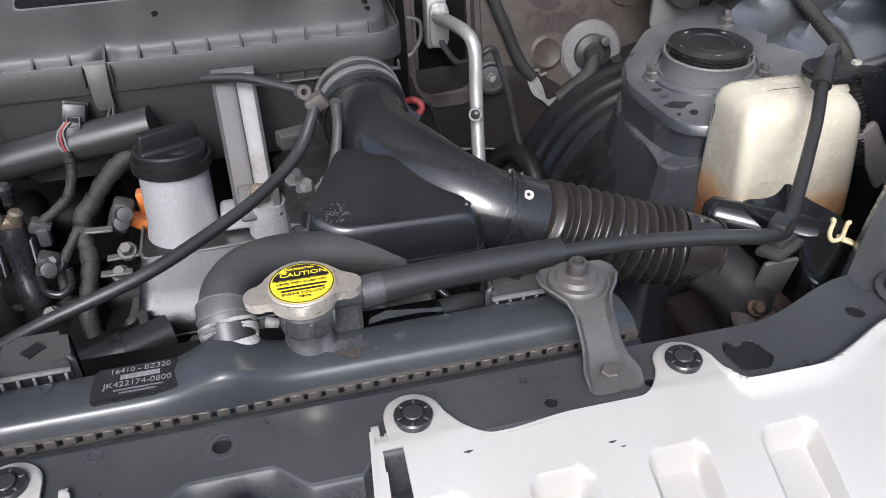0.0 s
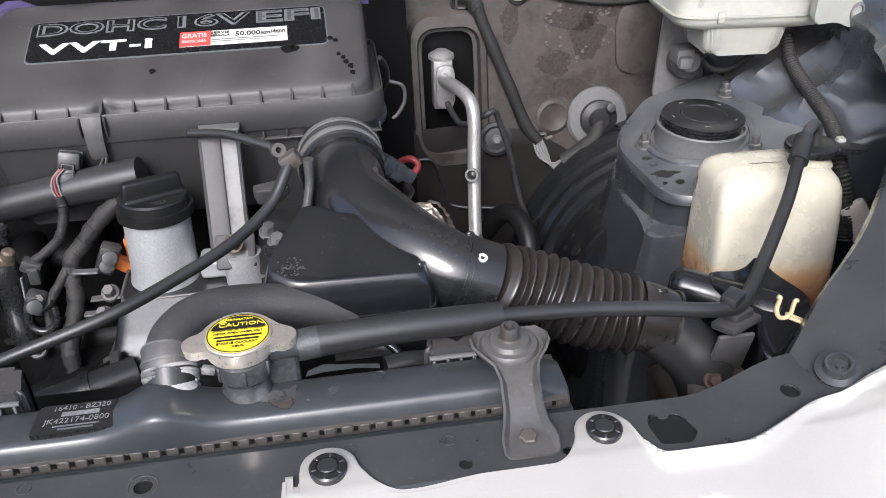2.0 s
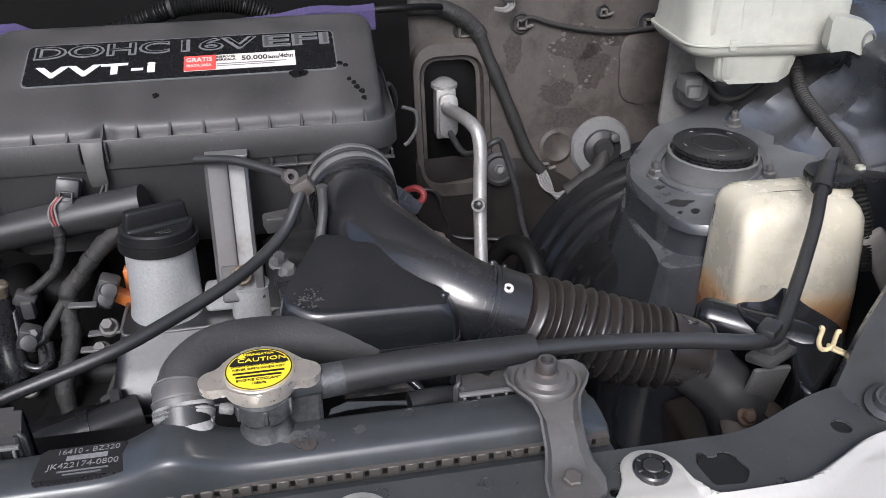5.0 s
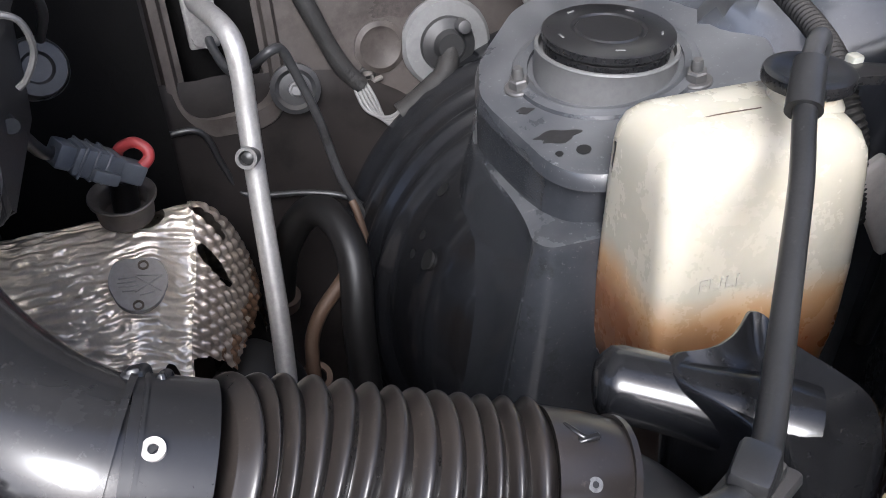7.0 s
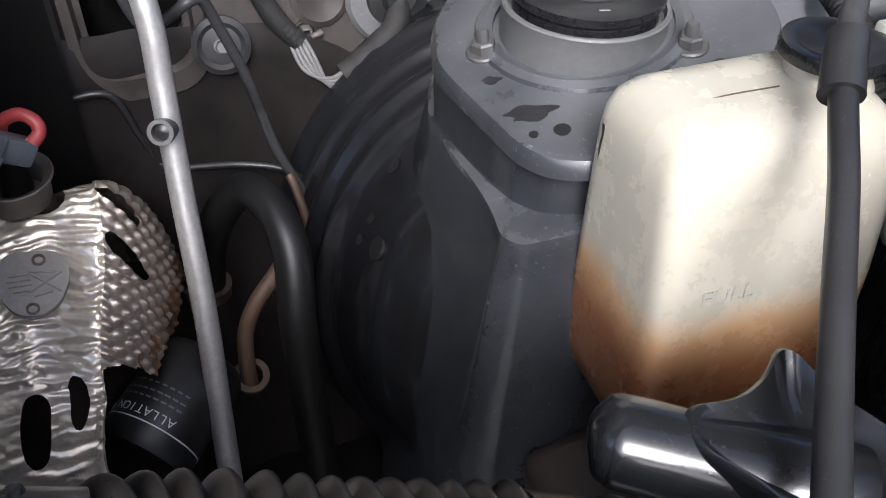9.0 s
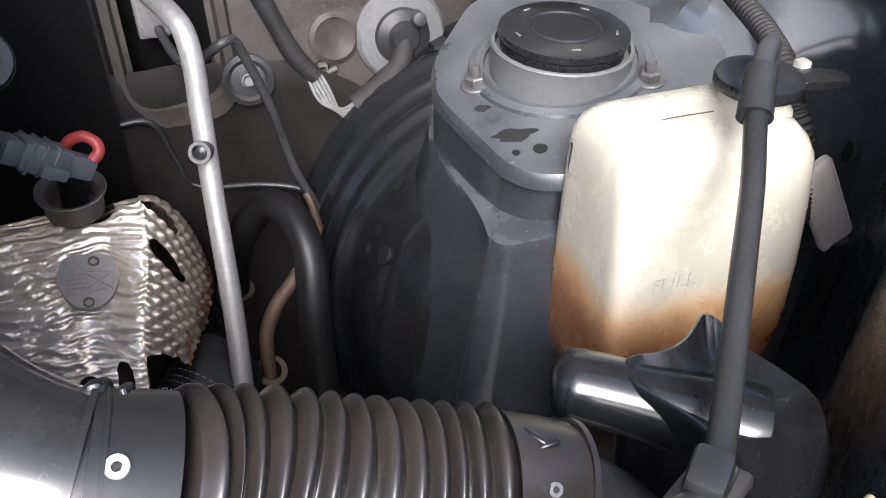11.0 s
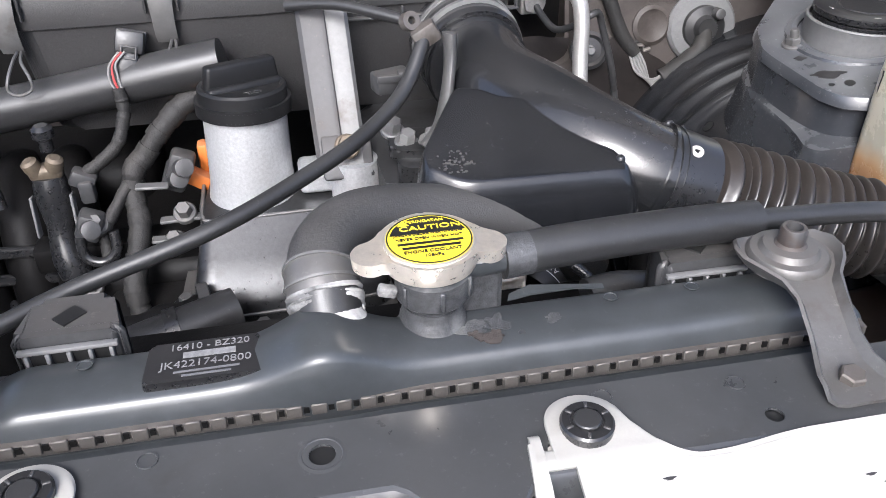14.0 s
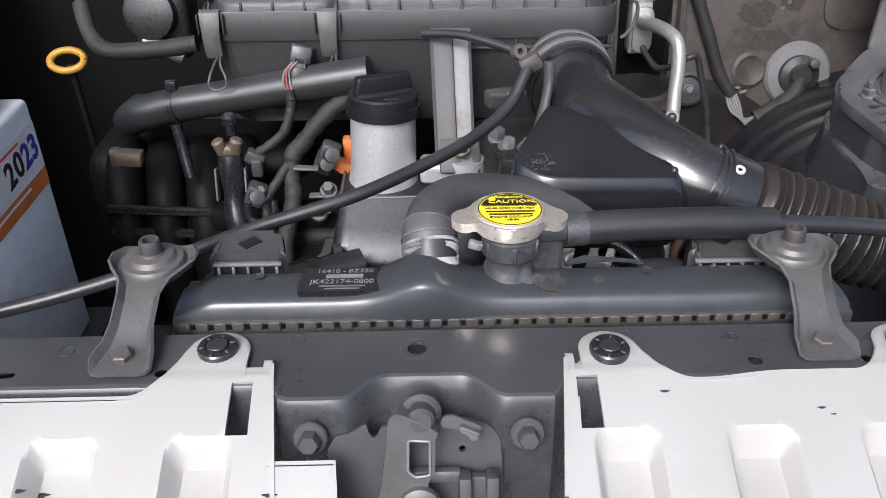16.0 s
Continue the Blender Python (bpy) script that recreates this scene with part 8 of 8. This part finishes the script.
def stay():
    o = thing("air_box_stay", (0.0, 0.37, 0.0), "pressed steel stay from the air cleaner to the engine", "bracket")
    web, fl = [], []
    for f in [i / 10 for i in range(11)]:
        p = Vector((-0.003, 0.410, 0.071)).lerp(Vector((0.000, 0.332, -0.030)), f)
        w = 0.0200 - 0.001 * f
        web.append([p + Vector((-w, 0, 0)), p + Vector((-w + 0.003, -0.003, 0)), p + Vector((-0.002, -0.003, 0)), p + Vector((0.002, -0.006, 0))])
        fl.append([p + Vector((0.002, -0.0062, 0)), p + Vector((0.005, -0.008, 0)), p + Vector((w - 0.003, -0.008, 0)), p + Vector((w, -0.004, 0)), p + Vector((w, 0.010, 0))])
    # one pressing in two steels: shade on the web and light on the flange painted
    part("web", ribbon(web, 0.002), STAY, o, "dusty web, coloured dark as the shaded face")
    part("flange", ribbon(fl, 0.002), PALESTEEL, o, "flange, coloured paler as the lit face")
    part("head", box(0.042, 0.016, 0.003, Matrix.Translation((-0.003, 0.416, 0.0715)), 0.001), STEEL, o)
    part("bolt", hexbolt(0.0075, 0.009, axis_pose((0.004, 0.322, -0.012), (0, -0.7, 0.7)), 1.35), BRASS, o)
    part("foot", box(0.040, 0.006, 0.036, Matrix.Translation((0.004, 0.331, -0.026)) @ Matrix.Rotation(radians(-38), 4, "X"), 0.003), STAY, o)
    return o


stay()
g2 = thing("cable_stay", (0.078, 0.33, 0.03), "pale cast stay holding the cable end", "bracket")
part("arm", tube([(0.086, 0.328, 0.070), (0.085, 0.322, 0.048), (0.079, 0.308, 0.024), (0.072, 0.296, 0.008), (0.060, 0.290, -0.004)], lambda f: 0.0120 - 0.002 * math.sin(f * 5), 14, 8, flat=0.45), BRACKET, g2)
part("plate", prism(round_outline([(0.034, 0.292), (0.070, 0.284), (0.082, 0.300), (0.072, 0.326), (0.036, 0.330)], 0.008), -0.014, -0.004, 0.003, 2), COVER, g2, "worn cast foot plate")
for x, y, z in ((0.048, 0.304, -0.004), (0.066, 0.300, -0.003), (0.040, 0.322, -0.002)):
    part("bolt", hexbolt(0.0064, 0.010, axis_pose((x, y, z), (0.1, -0.3, 1)), 1.5), STEEL, g2)
part("boss", lathe([(0.014, -0.05), (0.0135, -0.012), (0.010, -0.010), (0, -0.010)], Matrix.Translation((0.052, 0.290, 0)), 22), COVER, g2)
part("plug", merge(box(0.030, 0.018, 0.016, Matrix.Translation((0.044, 0.352, 0.026)) @ Matrix.Rotation(0.3, 4, "Z"), 0.003), box(0.016, 0.010, 0.010, Matrix.Translation((0.056, 0.344, 0.032)), 0.002), box(0.020, 0.004, 0.006, Matrix.Translation((0.042, 0.341, 0.032)), 0.001)), GREYP, g2, "grey wiring plug")
manifold = thing("valve_cover", (0.05, 0.34, -0.07), "dark engine cover edge under the intake duct", "engine cover")
part("ledge", prism(round_outline([(0.03, 0.27), (0.11, 0.285), (0.13, 0.44), (0.02, 0.44)], 0.02), -0.10, -0.03, 0.01, 3), CAST, manifold)


def breather_hose():
    o = thing("breather_hose", (-0.22, 0.42, -0.03), "grey-black breather hose with a cable tie", "hose")
    part("hose", tube([(-0.365, 0.52, -0.05), (-0.357, 0.455, -0.036), (-0.335, 0.426, -0.018), (-0.30, 0.42, -0.006), (-0.22, 0.415, 0.008), (-0.15, 0.408, 0.022), (-0.085, 0.402, 0.034)], 0.0180, 26, 8), RUBBER, o)
    part("tie", tube([(-0.296, 0.4195, -0.0052), (-0.290, 0.419, -0.0042)], 0.0196, 26, 2), BLACK, o)
    part("tie_tail", box(0.012, 0.008, 0.014, Matrix.Translation((-0.293, 0.416, 0.017)), 0.002), BLACK, o)
    part("hanger", tube([(-0.292, 0.405, -0.02), (-0.288, 0.40, -0.045), (-0.282, 0.39, -0.075)], 0.006, 10, 4), BLACK, o)
    return o


breather_hose()


def taped_loom(parent, pts, r, mat=None, name="loom"):
    """A loosely taped wire bundle with an uneven girth and flattened wraps."""
    part(name, tube(pts, lambda f: r * (0.97 + 0.06 * math.sin(f * 31 + r * 900) + 0.04 * math.sin(f * 77) + 0.035 * math.sin(f * 190)), 14, 16), mat or TAPE, parent)
    path = spline(pts, 10)
    for i in range(2, len(path) - 5, 6):
        part("tape", tube([path[i], path[i + 1], path[i + 2], path[i + 3]], r * 1.03, 12, 2), TAPE, parent)


def front_gear():
    """Switches, plugs and taped wires at the front of the engine."""
    o = thing("coolant_sensor", (-0.230, 0.372, -0.03), "tarnished brass sensor on a black plastic post", "sensor")
    part("head", merge(box(0.026, 0.014, 0.013, Matrix.Translation((-0.2315, 0.369, -0.033)), 0.005, 3), lathe([(0.0062, -0.006), (0.0070, 0.0), (0.0066, 0.006), (0.004, 0.008), (0, 0.008)], axis_pose((-0.2395, 0.367, -0.028), (-0.3, -0.2, 1)), 14), lathe([(0.0062, -0.006), (0.0070, 0.0), (0.0066, 0.006), (0.004, 0.008), (0, 0.008)], axis_pose((-0.2235, 0.367, -0.027), (0.35, -0.2, 1)), 14)), BRASS, o, "crimped two-lobed brass cap")
    part("post", tube([(-0.2315, 0.371, -0.038), (-0.2310, 0.366, -0.066), (-0.2300, 0.356, -0.098), (-0.2250, 0.348, -0.120)], lambda f: 0.0125 + 0.0015 * math.sin(f * 9), 16, 6), BLACK, o)
    for dx in (-0.0155, 0.0150):
        part("rail", box(0.0022, 0.010, 0.034, Matrix.Translation((-0.2312 + dx, 0.360, -0.068)) @ Matrix.Rotation(radians(-14), 4, "X"), 0.0007, 1), PALEPLASTIC, o, "pale worn edge rail")
    part("stud", lathe([(0.0055, 0), (0.0055, 0.010), (0.0085, 0.012), (0.0085, 0.019), (0.005, 0.022), (0, 0.022)], Matrix.Translation((-0.2300, 0.384, -0.022)), 14), BLACK, o)
    w = thing("engine_wires", (-0.17, 0.39, -0.03), "taped engine wires hanging from the air box plug", "wiring")
    for k, dx in enumerate((-0.0022, 0.0, 0.0024)):
        part("wire", tube([(-0.160 + dx, 0.400, 0.048), (-0.168 + dx, 0.396, 0.040), (-0.1690 + dx * 1.5, 0.393, 0.030), (-0.1665 + dx, 0.391, 0.018)], 0.0009, 8, 5), REDR if k == 1 else WIRE, w, "thin bare lead")
    taped_loom(w, [(-0.1670, 0.391, 0.022), (-0.1660, 0.389, 0.008), (-0.1685, 0.385, -0.004), (-0.1756, 0.380, -0.020), (-0.1900, 0.376, -0.032), (-0.2060, 0.372, -0.041)], 0.0052)
    taped_loom(w, [(-0.0900, 0.406, 0.010), (-0.1184, 0.398, 0.003), (-0.1415, 0.390, -0.0156), (-0.1585, 0.385, -0.0355), (-0.1680, 0.379, -0.0450), (-0.1705, 0.370, -0.0638), (-0.1683, 0.355, -0.0826), (-0.1735, 0.335, -0.1048), (-0.1768, 0.320, -0.1237), (-0.172, 0.305, -0.16)], 0.0092)
    taped_loom(w, [(-0.1600, 0.384, -0.038), (-0.1790, 0.366, -0.060), (-0.1950, 0.352, -0.084), (-0.1960, 0.340, -0.110)], 0.0052)
    part("sleeve_end", merge(box(0.020, 0.014, 0.014, Matrix.Translation((-0.2060, 0.370, -0.043)) @ Matrix.Rotation(0.5, 4, "Y"), 0.003), box(0.012, 0.012, 0.020, Matrix.Translation((-0.2040, 0.366, -0.052)), 0.003)), GREYP, w, "dusty grey plug")
    rail = thing("injector_rail", (-0.20, 0.36, -0.12), "dirty fuel rail with plugs and small bolts", "fuel rail")
    part("rail", box(0.15, 0.028, 0.024, Matrix.Translation((-0.185, 0.372, -0.112)), 0.005), ENGINE, rail)
    for x, y, z in ((-0.1370, 0.384, -0.0560), (-0.1300, 0.376, -0.0420), (-0.2060, 0.352, -0.0760)):
        part("plug", merge(box(0.020, 0.018, 0.024, Matrix.Translation((x, y, z)) @ Matrix.Rotation(0.4, 4, "Y"), 0.004), lathe([(0.0075, 0), (0.0075, 0.018), (0, 0.020)], axis_pose((x, y - 0.006, z), (0.3, -0.8, 0.4)), 14)), GREYP, rail, "dusty grey plug")
    for x, y, z in ((-0.2000, 0.350, -0.0760), (-0.1300, 0.346, -0.0700), (-0.1420, 0.346, -0.0960), (-0.2150, 0.340, -0.1280)):
        part("bolt", hexbolt(0.0064, 0.011, axis_pose((x, y, z), (0, -0.6, 0.8)), 1.5), BRACKET, rail)
    part("clip_arch", tube([(-0.2140, 0.344, -0.082), (-0.2130, 0.340, -0.098), (-0.2000, 0.338, -0.1040), (-0.1880, 0.340, -0.096), (-0.1880, 0.346, -0.080)], 0.0042, 12, 6), BLACK, rail, "black arched wire clip")
    for x, y, z, w_, tilt_ in ((-0.1540, 0.364, -0.0530, 0.026, 0.06), (-0.1310, 0.345, -0.0745, 0.038, -0.03), (-0.1440, 0.340, -0.0900, 0.030, 0.04)):
        part("strip", box(w_, 0.009, 0.0028, Matrix.Translation((x, y, z)) @ Matrix.Rotation(tilt_, 4, "Y"), 0.0008, 1), PALESTEEL, rail, "bright steel strip")
    org = thing("orange_plug", (-0.114, 0.388, -0.055), "orange plastic plug beside the oil filler", "plug")
    part("plug_body", merge(box(0.013, 0.014, 0.028, Matrix.Translation((-0.1105, 0.394, -0.046)), 0.003), box(0.024, 0.013, 0.014, Matrix.Translation((-0.1180, 0.382, -0.0600)) @ Matrix.Rotation(0.6, 4, "Y"), 0.003)), ORANGE, org)
    mf = thing("intake_manifold", (-0.30, 0.42, -0.12), "matt black intake manifold runners", "manifold")
    for i in range(4):
        part("runner", tube([(-0.385 + i * 0.044, 0.54, -0.120), (-0.375 + i * 0.044, 0.47, -0.085), (-0.365 + i * 0.044, 0.415, -0.105), (-0.360 + i * 0.044, 0.385, -0.16), (-0.355 + i * 0.044, 0.375, -0.25)], 0.0205, 20, 6), ENGINE, mf)
    part("plenum", box(0.26, 0.12, 0.10, Matrix.Translation((-0.30, 0.52, -0.13)), 0.03, 4), ENGINE, mf)
    for k in range(3):
        part("web", box(0.150, 0.008, 0.010, Matrix.Translation((-0.300, 0.379, -0.110 - 0.028 * k)) @ Matrix.Rotation(0.05, 4, "Y"), 0.003), BLACK, mf)
    bh = thing("bypass_hose", (-0.12, 0.21, -0.09), "short dark water hose with a clamp", "hose")
    part("hose", tube([(-0.20, 0.205, -0.105), (-0.17, 0.21, -0.098), (-0.13, 0.22, -0.092), (-0.09, 0.235, -0.09)], 0.0170, 20, 5), RUBBER, bh)
    part("clamp", tube([(-0.137, 0.2185, -0.0927), (-0.128, 0.2205, -0.0918)], 0.0188, 22, 2), BLACK, bh)
    tag = thing("hose_tag", (-0.344, 0.385, -0.048), "pale worn plug cap beside the breather hose", "plug")
    part("cap", merge(box(0.028, 0.016, 0.016, Matrix.Translation((-0.340, 0.385, -0.048)) @ Matrix.Rotation(0.1, 4, "Y"), 0.003), box(0.010, 0.014, 0.020, Matrix.Translation((-0.355, 0.387, -0.048)), 0.003)), BRASS, tag)
    pump = thing("water_pipe", (-0.16, 0.235, -0.10), "dark ribbed water pipe low on the engine front", "pipe")
    part("pipe", tube([(-0.24, 0.25, -0.125), (-0.20, 0.245, -0.118), (-0.15, 0.25, -0.11), (-0.10, 0.262, -0.108)], lambda f: 0.016 + 0.0015 * math.sin(f * 30), 22, 10), ENGINE, pump)
    part("flange", lathe([(0.024, -0.004), (0.024, 0.004), (0.015, 0.006), (0.015, -0.006)], axis_pose((-0.115, 0.258, -0.108), (1, 0.2, 0)), 24, closed=False), GREYP, pump)


front_gear()


# ---- battery end ----
def battery():
    o = thing("battery", (-0.45, 0.16, -0.16), "grey car battery with a dated sticker and black cover", "battery")
    part("case", box(0.18, 0.190, 0.234, Matrix.Translation((-0.452, 0.158, -0.044)), 0.005, 3), BATT, o)
    part("cover", box(0.165, 0.180, 0.030, Matrix.Translation((-0.458, 0.146, 0.088)), 0.008, 3), BLACK, o, "black top cover")
    F = Matrix(((0, 0, 1, -0.3618), (1, 0, 0, 0), (0, 1, 0, 0), (0, 0, 0, 1)))
    st = part("sticker", prism([(0.085, 0.012), (0.249, 0.012), (0.249, 0.054), (0.085, 0.054)], 0, 0.0006, 0, 1, F), PAPER, o, "worn sticker with a handwritten year")
    part("orange_band", prism([(0.085, -0.004), (0.249, -0.004), (0.249, 0.0115), (0.085, 0.0115)], 0, 0.0006, 0, 1, F), ORANGE, st)
    for text, y, z, mat in (("2", 0.190, 0.0310, FLATBLACK), ("0", 0.207, 0.0325, FLATBLACK), ("2", 0.223, 0.0330, BLUEINK), ("3", 0.238, 0.0345, BLUEINK)):
        words(text, 0.030, F @ Matrix.Translation((y, z, 0.0009)) @ Matrix.Rotation(0.12, 4, "Z"), mat, st, align="CENTER", offset=0.0008)
    for z in (0.0485, 0.0070):
        part("print_bar", box(0.0002, 0.10, 0.0022, Matrix.Translation((-0.3611, 0.165, z)), 0), REDP if z > 0.03 else PAPER, st)
    return o


battery()
dip = thing("dipstick", (-0.455, 0.55, -0.02), "yellow ring handle of an oil dipstick", "dipstick")
part("ring", tube([(-0.452 + 0.020 * math.cos(a), 0.55 + 0.010 * math.sin(a), 0.0 + 0.009 * math.sin(a)) for a in [2 * math.pi * i / 16 for i in range(17)]], 0.0045, 12, 4), YELLOWP, dip)
part("stem", tube([(-0.452, 0.55, -0.012), (-0.448, 0.55, -0.03), (-0.44, 0.55, -0.3)], 0.004, 10, 3), ENGINE, dip)
harness("battery_lead", [(-0.40, 0.50, 0.08), (-0.385, 0.47, 0.055), (-0.36, 0.45, 0.045), (-0.30, 0.44, 0.05), (-0.265, 0.44, 0.055)], 0.009, "dark hose crossing behind the battery")
tray = box(0.22, 0.24, 0.02, Matrix.Translation((-0.455, 0.16, -0.172)), 0.004)
single("battery_tray", tray, PAINT, "dark steel tray under the battery", "tray")
